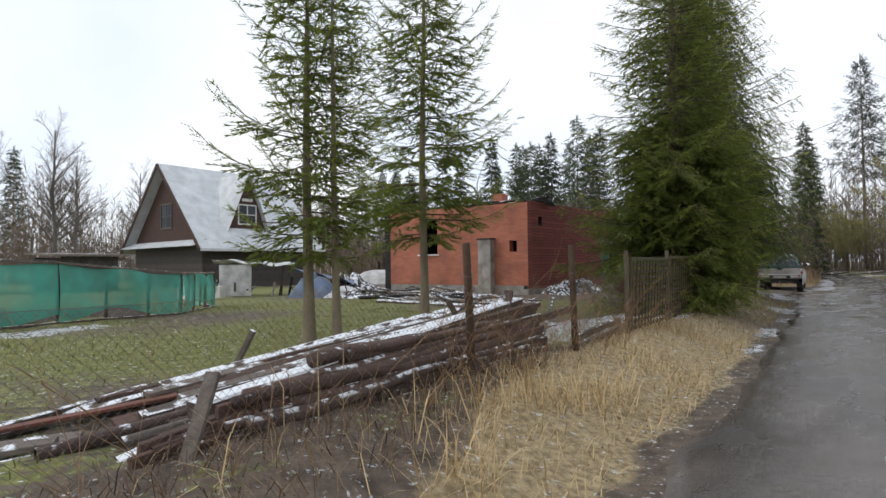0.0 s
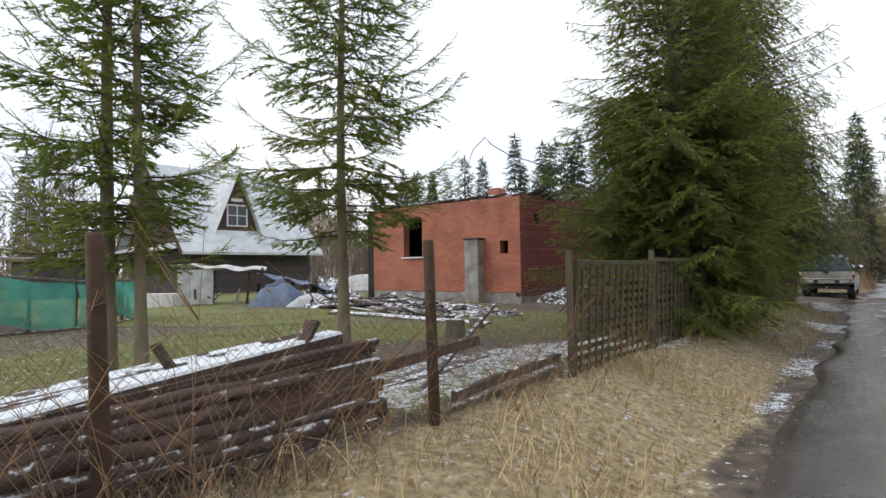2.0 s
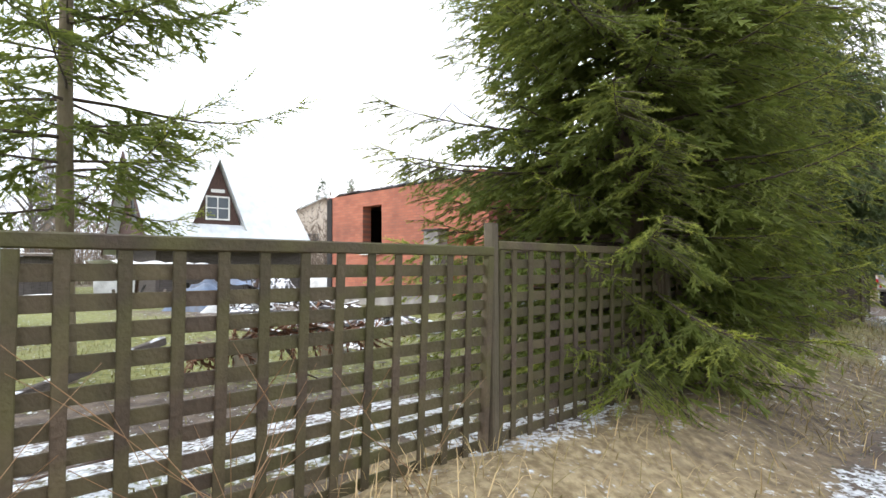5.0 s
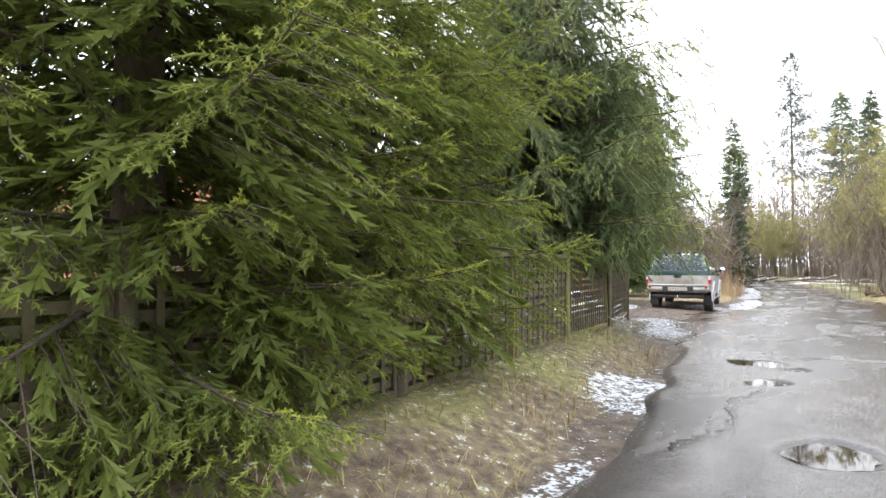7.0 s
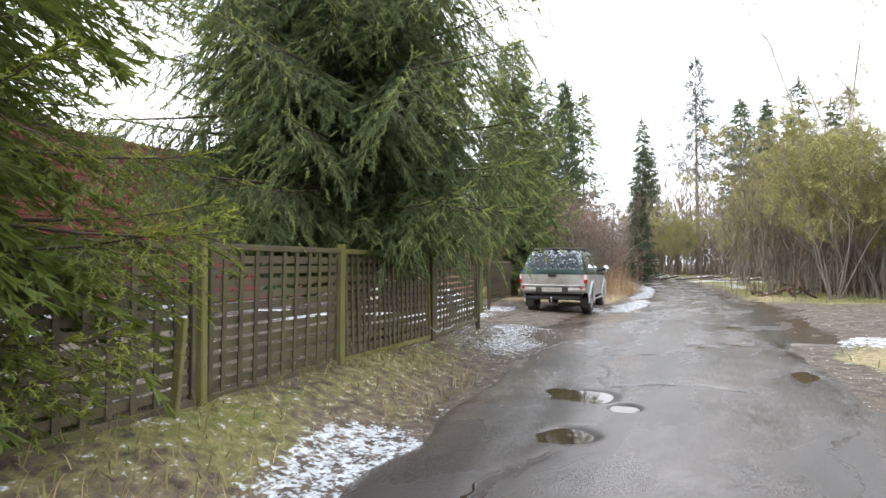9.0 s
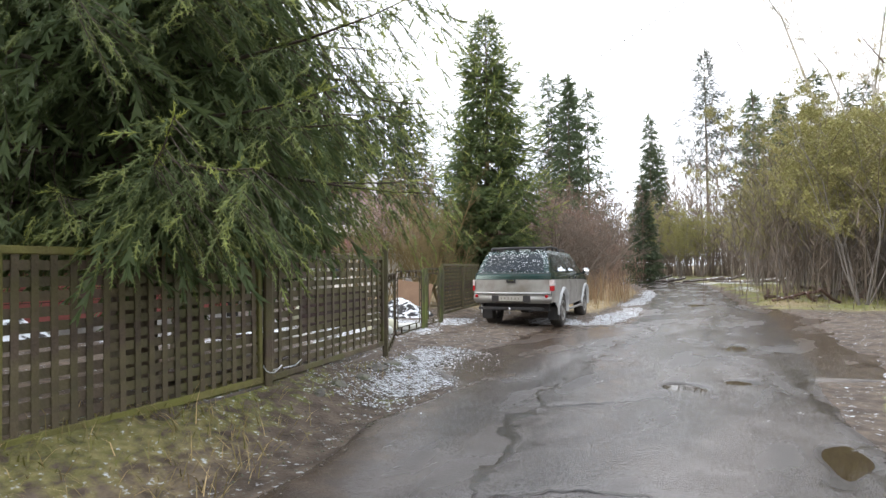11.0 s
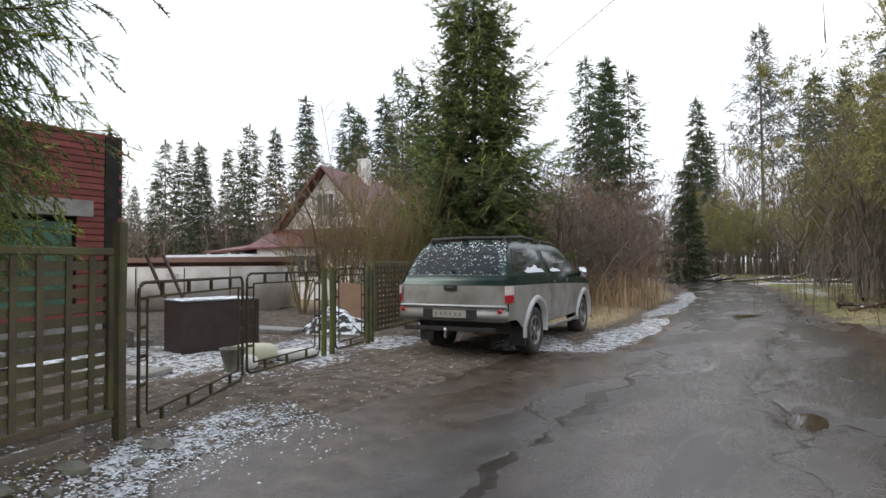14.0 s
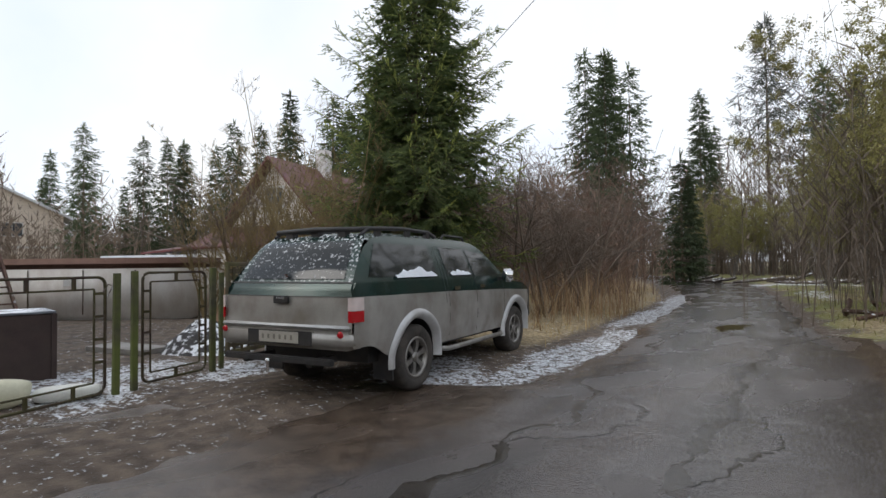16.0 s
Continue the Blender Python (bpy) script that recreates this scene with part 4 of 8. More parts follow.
    U = np.tile([0.0, 0.0, 1.0], (len(P), 1)) + r.normal(0, 0.35, (len(P), 3))
    tagged(tubes("limb_growth", wood, 4 if fingers else 3, TWIG, root), kind="stuff")
    if fingers:
        finger_mesh(P, D, L, U, T, wide, needles or NEEDLE, "crown", root, seed)
    else:
        shoot_mesh(P, D, L, U, T, rows, wide, needles or NEEDLE, "crown", root)
    if inner:
        P, D = np.concatenate(IP), np.concatenate(ID)
        U = np.tile([0.0, 0.0, 1.0], (len(P), 1)) + r.normal(0, 0.6, (len(P), 3))
        shoot_mesh(P, D, 2.1 * shoot * r.uniform(0.7, 1.3, len(P)), U, np.zeros(len(P)), 3, wide * (2.0 if fingers else 2.6), needles or NEEDLE, "inner_crown", root)
    return root


def ground_at(x, y):
    return float(ground_height(np.array(float(x)), np.array(float(y))))


def stand(x, y, rz=0.0, s=1.0, z=None):
    return pose(x, y, ground_at(x, y) if z is None else z, 0, 0, rz) @ Matrix.Diagonal((s, s, s, 1))


def side_a(az, h):
    # low boughs stop short over the road side
    low = 1 if h < 1.6 else 0.4 if h < 2.4 else 0
    return 1.0 - low * 0.24 * max(0.0, math.cos(az - 0.8)) - (0.06 if h > 2 else 0) * max(0.0, math.cos(az + 2.2)) ** 4


def side_c(az, h):
    # low boughs reach along the fence more than over the road
    low = 1 if h < 1.8 else 0.3
    return 1.0 - low * 0.24 * max(0.0, math.cos(az)) ** 4 + low * 0.30 * max(0.0, math.cos(az - 1.2)) ** 3


def side_b(az, h):
    # thinner towards the road corner
    return 1.0 - 0.12 * max(0.0, math.cos(az - 0.9)) ** 2


TIERS = dict(fingers=True, jitter=0.16, spread=(0.6, 1.08), fan=0.46, fan_max=0.80, fan_pow=0.55)
conifer("spruce_tree", stand(-4.05, 10.4), 15.0, 3.15, 0.25, "large dense dark green spruce leaning its boughs over the lattice fence", "roadside spruces", 11, 0.40, 10, 0.100, 0.066, 4, 0.0215, 0.120,
        0.34, 0.42, 0.20, NEEDLE, None, 0.84, 0.17, 5.0, side=side_a, **TIERS)
conifer("spruce_tree", stand(-6.1, 18.7), 15.5, 4.25, 1.9, "tall dark spruce with hanging branchlets behind the lattice fence", "roadside spruces", 12, 0.40, 10, 0.115, 0.088, 4, 0.0245, 0.165,
        0.40, 0.85, 0.18, NEEDLE_DARK, None, 0.92, 0.19, 5.5, side=side_b, **TIERS)
conifer("spruce_tree", stand(-7.7, 20.2), 14.0, 2.75, 1.5, "dense dark spruce close behind the taller one", "roadside spruces", 18, 0.38, 10, 0.115, 0.085, 4, 0.0255, 0.160,
        0.36, 0.70, 0.18, NEEDLE_DARK, None, 0.64, 0.17, 5.0, **TIERS)
conifer("spruce_tree", stand(-4.75, 12.9), 13.0, 2.45, 0.45, "dense olive-green spruce growing behind the lattice fence", "roadside spruces", 17, 0.40, 9, 0.115, 0.082, 4, 0.0235, 0.145,
        0.32, 0.45, 0.20, NEEDLE, None, 0.64, 0.15, 4.0, side=side_c, **TIERS)
conifer("spruce_tree", stand(-11.3, 34.6), 11.6, 3.3, 0.8, "dense spruce with a brownish upper crown behind the parked pickup", "roadside spruces", 13, 0.38, 9, 0.12, 0.11, 4, 0.026, 0.18,
        0.34, 0.45, 0.26, NEEDLE_DARK, None, 0.70, 0.15, jitter=0.22, spread=(0.55, 1.18), fan=0.46)
conifer("spruce_tree", stand(-8.15, 5.3), 11.5, 3.0, 2.1, "young open spruce with a bare lower trunk in the yard", "yard spruces", 14, 0.44, 6, 0.11, 0.11, 5, 0.018, 0.15,
        0.42, 0.30, 0.46, NEEDLE, BARK_PALE, 0.72, 0.11, patchy=0.12, jitter=0.25, spread=(0.5, 1.1), fan=0.36)
conifer("spruce_tree", stand(-6.42, 1.07), 8.6, 2.0, 1.6, "thin young spruce with sparse upper branches in the yard", "yard spruces", 15, 0.36, 6, 0.11, 0.11, 5, 0.016, 0.14,
        0.38, 0.30, 0.46, NEEDLE, BARK_PALE, 0.60, 0.10, patchy=0.15, jitter=0.25, spread=(0.45, 1.1), fan=0.36)
conifer("spruce_tree", stand(-5.95, 1.35), 8.0, 1.15, 1.7, "slender young spruce close beside another trunk", "yard spruces", 16, 0.38, 5, 0.12, 0.12, 5, 0.016, 0.14,
        0.36, 0.30, 0.42, NEEDLE, BARK_PALE, 0.55, 0.075, patchy=0.2, jitter=0.3)

# far conifers: a few kinds, then copies
far_kw = dict(needles=NEEDLE_FAR, limbs=False, inner=False)
proto = [
    conifer("spruce_tree", stand(-23.5, 104, 0), 24.0, 3.6, 3.0, "tall dark spruce at the edge of the forest", "forest conifers", 31, 0.85, 6, 0.52, 0.50, 3, 0.13, 0.8, 0.35, 0.45, 0.14, taper=0.75, trunk_r=0.2, **far_kw),
    conifer("spruce_tree", stand(-38, 100, 0), 25.0, 4.2, 5.0, "tall dark spruce with a broken uneven crown", "forest conifers", 32, 0.95, 6, 0.58, 0.54, 3, 0.13, 0.85, 0.30, 0.5, 0.2, taper=0.55, trunk_r=0.22, patchy=0.2, **far_kw),
    conifer("spruce_tree", stand(-20.0, 66.0, 0), 9.0, 1.9, 0.3, "small dense green spruce beside the bend of the road", "forest conifers", 33, 0.42, 7, 0.30, 0.26, 3, 0.075, 0.42, 0.32, 0.35, 0.1, taper=0.8, trunk_r=0.12, **far_kw),
]
conifer("spruce_tree", stand(-17.3, 114.0), 36.0, 7.0, 16.0, "very tall old spruce with a sparse grey crown", "forest conifers", 34, 1.1, 6, 0.6, 0.55, 3, 0.09, 0.9, 0.30, 0.7, 0.2, NEEDLE_THIN, None, 0.9, 0.32, patchy=0.12, limbs=True, inner=False)


def far_row(rows, start=0):
    for i, (x, y, h) in enumerate(rows):
        k = (i + start) % 2
        s = h / (24.0, 25.0)[k]
        copy_thing(proto[k], pose(x, y, 0.05, 0, 0, (i * 73) % 360) @ Matrix.Diagonal((s * 0.95, s * 0.95, s, 1)))


# forest edge beyond the far houses
far_row([(-87.9, 46, 16.6), (-79, 47, 14.1), (-76.3, 56, 18), (-73.6, 57, 17.5), (-78, 63.6, 18.4), (-74.3, 64, 17.6), (-62.3, 61.3, 18.4), (-55.5, 69.6, 20.5), (-102, 60, 14.8),
         (-89, 58, 14.4), (-67.4, 76.6, 19.9), (-59.7, 73, 22), (-59.7, 79.4, 22.7), (-55.5, 82.7, 22.6), (-49.9, 80.8, 22.8), (-61.8, 84, 21.8), (-106, 49.7, 15.5), (-81, 38, 14.9), (-75, 29.5, 11.6)])
# behind the brick house and the wooden house
far_row([(-39.3, 60.4, 20.6), (-47.5, 66, 20.6), (-46.6, 60, 18.3), (-34.6, 58, 17.9), (-41.8, 51, 13.4), (-72.5, 3.8, 14.1), (-63.4, 42.5, 15.3), (-53.8, 59.6, 20.2), (-62, 47.5, 14.6), (-64, 52.5, 15), (-63, 58, 18.4), (-70, -6, 13), (-76, -14, 14)], 1)
# beyond the bend and right of the road
far_row([(-40, 103.4, 33.5), (-38, 107.7, 33.8), (-34, 106, 30.6), (-27, 124, 23.4), (-13.3, 139.3, 33.5), (-10.4, 164, 38), (-11, 118.7, 28.8), (-8.7, 138.3, 33.1), (-2.6, 106.4, 27.1), (1.3, 103, 22.9),
         (3.6, 116.6, 27.5), (-31.9, 92.5, 28.3), (-27.2, 119, 22.8), (12, 96, 22), (20, 84, 20), (26, 60, 18), (30, 40, 19), (27, 16, 18), (22, -8, 18), (10, -30, 19)], 1)


# ------------------------------------------------------------ leafless trees and shrubs
def bare_tree(name, m, height, spread, label, group, seed, material, bark=None, stems=1, trunk_r=0.08, levels=3, kids=(9, 7, 5), buds=0, bud_mat=None, upright=0.5, first=0.25, sides=3, bud_size=0.05, category="tree", thick=1.0):
    """A leafless tree or shrub: stems, limbs and fine twigs, with optional small buds or hanging leaves."""
    r = np.random.RandomState(seed)
    root = thing(name, m, label, category, group)
    main, fine, tips = [], [], []

    def grow(p0, d, L, rad, lev):
        n = (6, 4, 3, 3)[min(lev, 3)]
        t = np.linspace(0, 1, n)[:, None]
        bend = r.normal(0, 0.16, 3)
        pts = p0 + d * t * L + (bend + np.array([0, 0, 0.10 * upright])) * t ** 2 * L
        pts[1:-1] += r.normal(0, 0.012 * L, (n - 2, 3))
        rr = np.linspace(rad, max(rad * 0.28, 0.0025 * thick), n)
        (main if lev < 2 else fine).append((pts, rr))
        if lev >= levels:
            tips.append(pts[1:])
            return
        for _ in range(kids[min(lev, len(kids) - 1)]):
            s = r.uniform(first if lev == 0 else 0.2, 1.0)
            q = np.array([np.interp(s, t[:, 0], pts[:, k]) for k in range(3)])
            a = r.uniform(0, 6.283)
            side = np.array([math.cos(a), math.sin(a), r.uniform(-0.1, 0.4)])
            dd = d * (0.35 + 0.6 * upright) + side * (1.0 - 0.5 * upright)
            dd[2] += 0.3 * upright
            dd /= np.linalg.norm(dd)
            LL = L * (spread if lev == 0 else 0.52) * (1.15 - 0.7 * s) * r.uniform(0.6, 1.2)
            grow(q, dd, LL, max(np.interp(s, t[:, 0], rr) * 0.5, 0.003 * thick), lev + 1)

    for k in range(stems):
        a = 6.283 * k / stems + r.uniform(-0.5, 0.5)
        lean = 0.06 if stems == 1 else r.uniform(0.12, 0.42)
        d = np.array([math.cos(a) * lean, math.sin(a) * lean, 1.0])
        grow(np.array([math.cos(a) * 0.1 * (stems > 1), math.sin(a) * 0.1 * (stems > 1), -0.1]), d / np.linalg.norm(d), height * r.uniform(0.75, 1.0) * (1.0 if stems > 1 or k else 1.0), trunk_r * (1.0 if stems == 1 else 0.6), 0)
    tubes("trunk", main, 5 if stems == 1 else 4, bark or material, root)
    tagged(tubes("twig_growth", fine, sides, material, root), kind="stuff")
    if buds:
        tp = np.concatenate(tips)
        tp = np.repeat(tp, buds, 0) + r.normal(0, 0.05 * height / 6, (len(tp) * buds, 3))
        n = len(tp)
        o = r.normal(0, bud_size, (n, 3, 3))
        v = (tp[:, None] + o).reshape(-1, 3)
        tagged(put("bud_growth", mesh_np("bud_growth", v, np.arange(3 * n).reshape(-1, 3)), bud_mat or BUD, root), kind="stuff")
    return root


bare = [
    bare_tree("alder_tree", stand(-47, 3.5), 14.0, 0.42, "tall leafless tree with fine grey twigs", "bare trees", 41, BARE_GREY, stems=1, trunk_r=0.17, kids=(26, 10, 7), upright=0.5, thick=1.5),
    bare_tree("birch_tree", stand(0.3, 44), 11.5, 0.24, "thin birch with a white trunk at the wood's edge", "birches", 42, BARE_YELLOW, BIRCH, trunk_r=0.075, kids=(14, 6, 5), buds=1, upright=0.6, first=0.35, bud_size=0.018, thick=1.5),
    bare_tree("willow_shrub", stand(1.6, 41.5), 6.2, 0.42, "bushy willow with yellow-green catkins", "willows", 43, BARE_YELLOW, BARE_GREY, stems=9, trunk_r=0.04, kids=(8, 5, 3), buds=14, upright=0.5, bud_size=0.02, category="shrub", thick=1.1),
    bare_tree("alder_shrub", stand(-12.2, 41.0), 5.0, 0.42, "dense leafless thicket with red-brown twigs", "thickets", 44, BARE_RED, BARE_GREY, stems=9, trunk_r=0.04, kids=(8, 5, 4), upright=0.45, category="shrub", thick=1.8),
    bare_tree("aspen_tree", stand(3.4, 47), 10.0, 0.22, "slender leafless grey-brown tree in the wood", "bare trees", 45, BARE, BARE_GREY, trunk_r=0.055, kids=(16, 6, 4), upright=0.65, first=0.2, thick=1.6),
    bare_tree("apple_tree", stand(-10.1, 36.8), 4.6, 0.55, "wide leafless orchard tree with tangled grey-brown twigs", "thickets", 46, BARE, BARE, stems=4, trunk_r=0.10, kids=(11, 8, 6), upright=0.15, category="tree", thick=1.2),
    bare_tree("lilac_shrub", stand(-12.6, 33.2), 4.6, 0.40, "yellow-brown leafless shrub with arching stems", "thickets", 47, BARE_YELLOW, BARE_YELLOW, stems=12, trunk_r=0.05, kids=(8, 5, 4), upright=0.6, category="shrub", thick=1.2),
]


def more(k, spots, seed, lo=0.85, hi=1.15):
    r = np.random.RandomState(seed)
    for x, y in spots:
        s = r.uniform(lo, hi)
        copy_thing(bare[k], pose(x, y, ground_at(x, y), 0, 0, r.uniform(0, 360)) @ Matrix.Diagonal((s, s, s * r.uniform(0.9, 1.1), 1)))


def belt(seed, n, x0, x1, y0, y1, ok):
    r = np.random.RandomState(seed)
    out = []
    while len(out) < n:
        x, y = r.uniform(x0, x1), r.uniform(y0, y1)
        if ok(x, y) and all(math.hypot(x - a, y - b) > 1.1 for a, b in out):
            out.append((x, y))
    return out


def right_wood(x, y):
    return x > float(road_right(np.array(y))) + 2.3 and not (24 < y < 38.5)


def left_wood(x, y):
    return x < float(road_left(np.array(y))) - 2.4


more(2, belt(81, 18, -6, 11, 39.5, 62, right_wood), 82, 0.9, 1.45)
more(2, [(0.4, 39.3), (-0.5, 42.4), (2.0, 40.2), (3.6, 39.4), (0.8, 44.0)], 80, 1.0, 1.35)
more(1, belt(83, 22, -4, 12, 39, 64, right_wood), 84, 0.95, 1.45)
more(4, belt(85, 46, -8, 26, 40, 92, right_wood), 86, 0.8, 1.2)
more(3, belt(87, 18, -20, -8, 38, 66, left_wood), 88, 0.7, 1.15)
more(5, [(-15.2, 32.0), (-9.2, 37.6), (-9.8, 41.0), (-8.9, 39.6), (-9.6, 39.2), (-13.4, 38.2), (-15.5, 43.0)], 89)
more(4, belt(90, 26, -38, -12, 44, 78, left_wood), 91, 0.6, 0.95)
more(6, [(-11.4, 32.3), (-12.2, 31.6), (-13.6, 31.9), (-13.5, 31.0), (-14.7, 30.6), (-12.9, 32.4)], 93, 0.55, 0.78)
more(6, [(-14.4, 34.6), (-13.2, 36.2), (-15.8, 36.6), (-16.0, 33.4)], 92, 0.8, 1.1)
# where the road bends away
more(4, belt(93, 20, -46, 6, 78, 108, lambda x, y: True), 94, 1.0, 1.5)
more(2, belt(95, 10, -28, 0, 70, 88, lambda x, y: x > float(road_right(np.array(y))) + 3), 96, 0.9, 1.3)
more(3, belt(97, 14, -34, -10, 60, 82, left_wood), 98, 0.9, 1.4)
# beyond the houses
# dense young growth that fills the far edge of the woods
def woods(name, line, depth, n, h0, h1, label, seed, material, stem=0.04, twig=0.035, sprays=11):
    """Hundreds of thin stems with short side twigs, scattered along a line of the plan."""
    r = np.random.RandomState(seed)
    line = np.asarray(line, float)
    seg = np.r_[0, np.cumsum(np.linalg.norm(np.diff(line, axis=0), axis=1))]
    u = r.uniform(0, seg[-1], n)
    base = np.stack([np.interp(u, seg, line[:, 0]) + r.normal(0, depth, n), np.interp(u, seg, line[:, 1]) + r.normal(0, depth, n), np.full(n, -0.1)], -1)
    H = r.uniform(h0, h1, n) * (0.75 + 0.35 * wobble(base[:, 0], base[:, 1], 0.35, seed))
    lean = r.normal(0, 0.06, (n, 3))
    lean[:, 2] = 1
    top = base + lean * H[:, None]
    a = r.uniform(0, 3.14, n)
    s = np.stack([np.cos(a), np.sin(a), 0 * a], -1) * (stem * r.uniform(0.5, 1.5, n))[:, None]
    V, F, o = [np.stack([base - s, base + s, top], 1).reshape(-1, 3)], [np.arange(3 * n).reshape(-1, 3)], 3 * n
    for k in range(sprays):
        t = r.uniform(0.2, 0.98, n)[:, None]
        p0 = base + (top - base) * t
        b = r.uniform(0, 6.283, n)
        d = np.stack([np.cos(b) * 0.6, np.sin(b) * 0.6, r.uniform(0.4, 1.0, n)], -1) * (H * r.uniform(0.08, 0.26, n))[:, None] * (1.1 - 0.6 * t)
        w = r.normal(0, twig, (n, 3))
        V.append(np.stack([p0 - w, p0 + w, p0 + d], 1).reshape(-1, 3))
        F.append(o + np.arange(3 * n).reshape(-1, 3))
        o += 3 * n
    return tagged(put(name, mesh_np(name, np.concatenate(V), np.concatenate(F)), material), label, "woods", kind="stuff")


woods("far_woods", [(-62, 84), (-34, 98), (-8, 96), (14, 84), (30, 60)], 4.5, 5200, 7, 17, "dense leafless grey-brown woods behind the road bend", 111, BARE)
woods("far_woods", [(-110, 46), (-86, 58), (-58, 64), (-36, 56), (-30, 70)], 4.0, 4600, 6, 13, "leafless brown woods behind the houses", 112, BARE)
woods("far_woods", [(-80, -34), (-66, -14), (-64, 22), (-58, 40)], 4.0, 2600, 5, 12, "leafless brown woods behind the wooden house", 113, BARE)
woods("far_woods", [(0.5, 42), (3.5, 50), (4, 62), (-2, 74), (-6, 84)], 2.4, 4200, 4, 11, "thin leafless growth along the road edge", 114, BARE, 0.014, 0.010, 22)
woods("far_woods", [(-12, 42), (-16, 52), (-22, 62), (-32, 76)], 2.0, 2200, 3, 6.5, "reddish leafless thicket along the road edge", 115, BARE_RED, 0.014, 0.011, 18)
woods("far_woods", [(24, -30), (20, 0), (20, 24), (24, 40)], 3.0, 1200, 4, 10, "leafless woods across the road", 116, BARE)
more(4, belt(99, 20, -92, -34, 42, 66, lambda x, y: not (-80 < x < -58 and y < 52)), 100, 0.8, 1.1)
more(0, [(-50.5, 5.6), (-52, 0.5), (-57, 12), (-45.5, -5)], 101, 0.8, 1.05)
more(4, belt(102, 12, -80, -50, -22, 24, lambda x, y: True), 103, 0.75, 1.1)
more(3, belt(104, 8, -30, -16, 38, 46, lambda x, y: True), 105, 0.5, 0.8)
# behind the walker and along the other side of the road
more(4, belt(106, 12, 9, 26, -24, 24, lambda x, y: True), 107, 0.8, 1.2)
more(2, belt(108, 10, 6, 12, -12, 20, lambda x, y: True), 109, 0.8, 1.1)
copy_thing(proto[2], stand(-16.0, 73.0, 40, 1.0))
proto[2].matrix_basis = stand(-13.2, 62.5, 0, 0.95)
copy_thing(proto[2], stand(6.5, 50, 80, 0.7))

# ------------------------------------------------------------ lattice fence
FENCE_POSTS = [5.05, 7.6, 10.1, 12.6, 15.1, 17.1, 19.6, 22.4]
SLATS = {}


def slat_mesh(L, w, t):
    key = (round(L, 2), w)
    if key not in SLATS:
        bm = bmesh.new()
        block_bm(bm, -w / 2, w / 2, -t / 2, t / 2, 0, L, 0.003)
        me = bpy.data.meshes.new("slat")
        bm.to_mesh(me)
        bm.free()
        SLATS[key] = me
    return SLATS[key]


def lattice_panel(y0, y1, z0, z1, material, rail_mat, label, lean=0.0, seed=1, across=0.19, up=0.112, wide=0.064, front=-1):
    """A panel of crossed flat laths in a frame, between two posts of the fence line."""
    r = random.Random(seed)
    a, b = Vector((float(fence_x(y0)), y0, 0)), Vector((float(fence_x(y1)), y1, 0))
    d = b - a
    L = d.length - 0.10
    root = thing("lattice_panel", Matrix.Translation(a + d.normalized() * 0.05) @ Matrix.Rotation(math.atan2(d.y, d.x), 4, "Z") @ pose(0, 0, 0, lean), label, "fence panel", "lattice fence panels")
    for nm, p, q, w, h in (("top_rail", (0, 0, z1), (L, 0, z1), 0.05, 0.06), ("bottom_rail", (0, 0, z0), (L, 0, z0), 0.05, 0.07), ("stile", (0.03, 0, z0 + 0.035), (0.03, 0, z1 - 0.03), 0.05, 0.06), ("stile", (L - 0.03, 0, z0 + 0.035), (L - 0.03, 0, z1 - 0.03), 0.05, 0.06)):
        beam(nm, p, q, w, h, rail_mat, root, jag=0.003)
    n = int(round(L / across))
    for i in range(1, n):
        ob = put("slat", slat_mesh(z1 - z0 - 0.05, 0.052, 0.012), material, root)
        ob.matrix_basis = pose(L * i / n + r.uniform(-0.008, 0.008), -0.009 * front, z0 + 0.02, 0, r.uniform(-0.5, 0.5), 0)
    k = int(round((z1 - z0) / up))
    for i in range(1, k):
        ob = put("slat", slat_mesh(L - 0.07, wide, 0.012), material, root)
        ob.matrix_basis = pose(0.035, 0.009 * front, z0 + (z1 - z0) * i / k + r.uniform(-0.006, 0.006), 0, 90 + r.uniform(-0.2, 0.2), 0)
    return root


for i, (y0, y1) in enumerate(zip(FENCE_POSTS, FENCE_POSTS[1:])):
    mossy = i in (5,)
    mat = LATTICE_MOSS if mossy else LATTICE
    lab = "yellow-green mossy wooden lattice fence panel" if mossy else "wet brown wooden lattice fence panel with green algae"
    lattice_panel(y0, y1, 0.30 if i > 1 else 0.22, 1.60 if i != 0 else 1.56, mat, LATTICE_MOSS if i == 5 else LATTICE, lab, (3.0 if i == 0 else 1.6 * math.sin(i * 2.1)), 200 + i, 0.13 if mossy else 0.19, 0.112 if i < 2 else 0.105, 0.064 if i < 2 else 0.072, 1)
for i, y in enumerate(FENCE_POSTS):
    x = float(fence_x(y))
    top = (1.70, 1.74, 1.66, 1.66, 1.66, 1.68, 1.68, 1.84)[i]
    r = random.Random(300 + i)
    bm = bmesh.new()
    w = 0.075 if i < 2 else 0.085
    beam_bm(bm, (0, 0, -0.25), (r.uniform(-0.02, 0.02), r.uniform(-0.03, 0.03), top), w, w, 0.785 if False else 0.0, 0.006, r)
    ob = part("fence_post", bm, LATTICE_MOSS if i in (4, 5) else LATTICE if i > 5 else POST)
    ob.matrix_basis = pose(x + 0.03, y, 0, 0, 0, 10)
    tagged(ob, "mossy yellow-green wooden fence post" if i in (4, 5) else "weathered brown wooden fence post", "fence post", "fence posts")
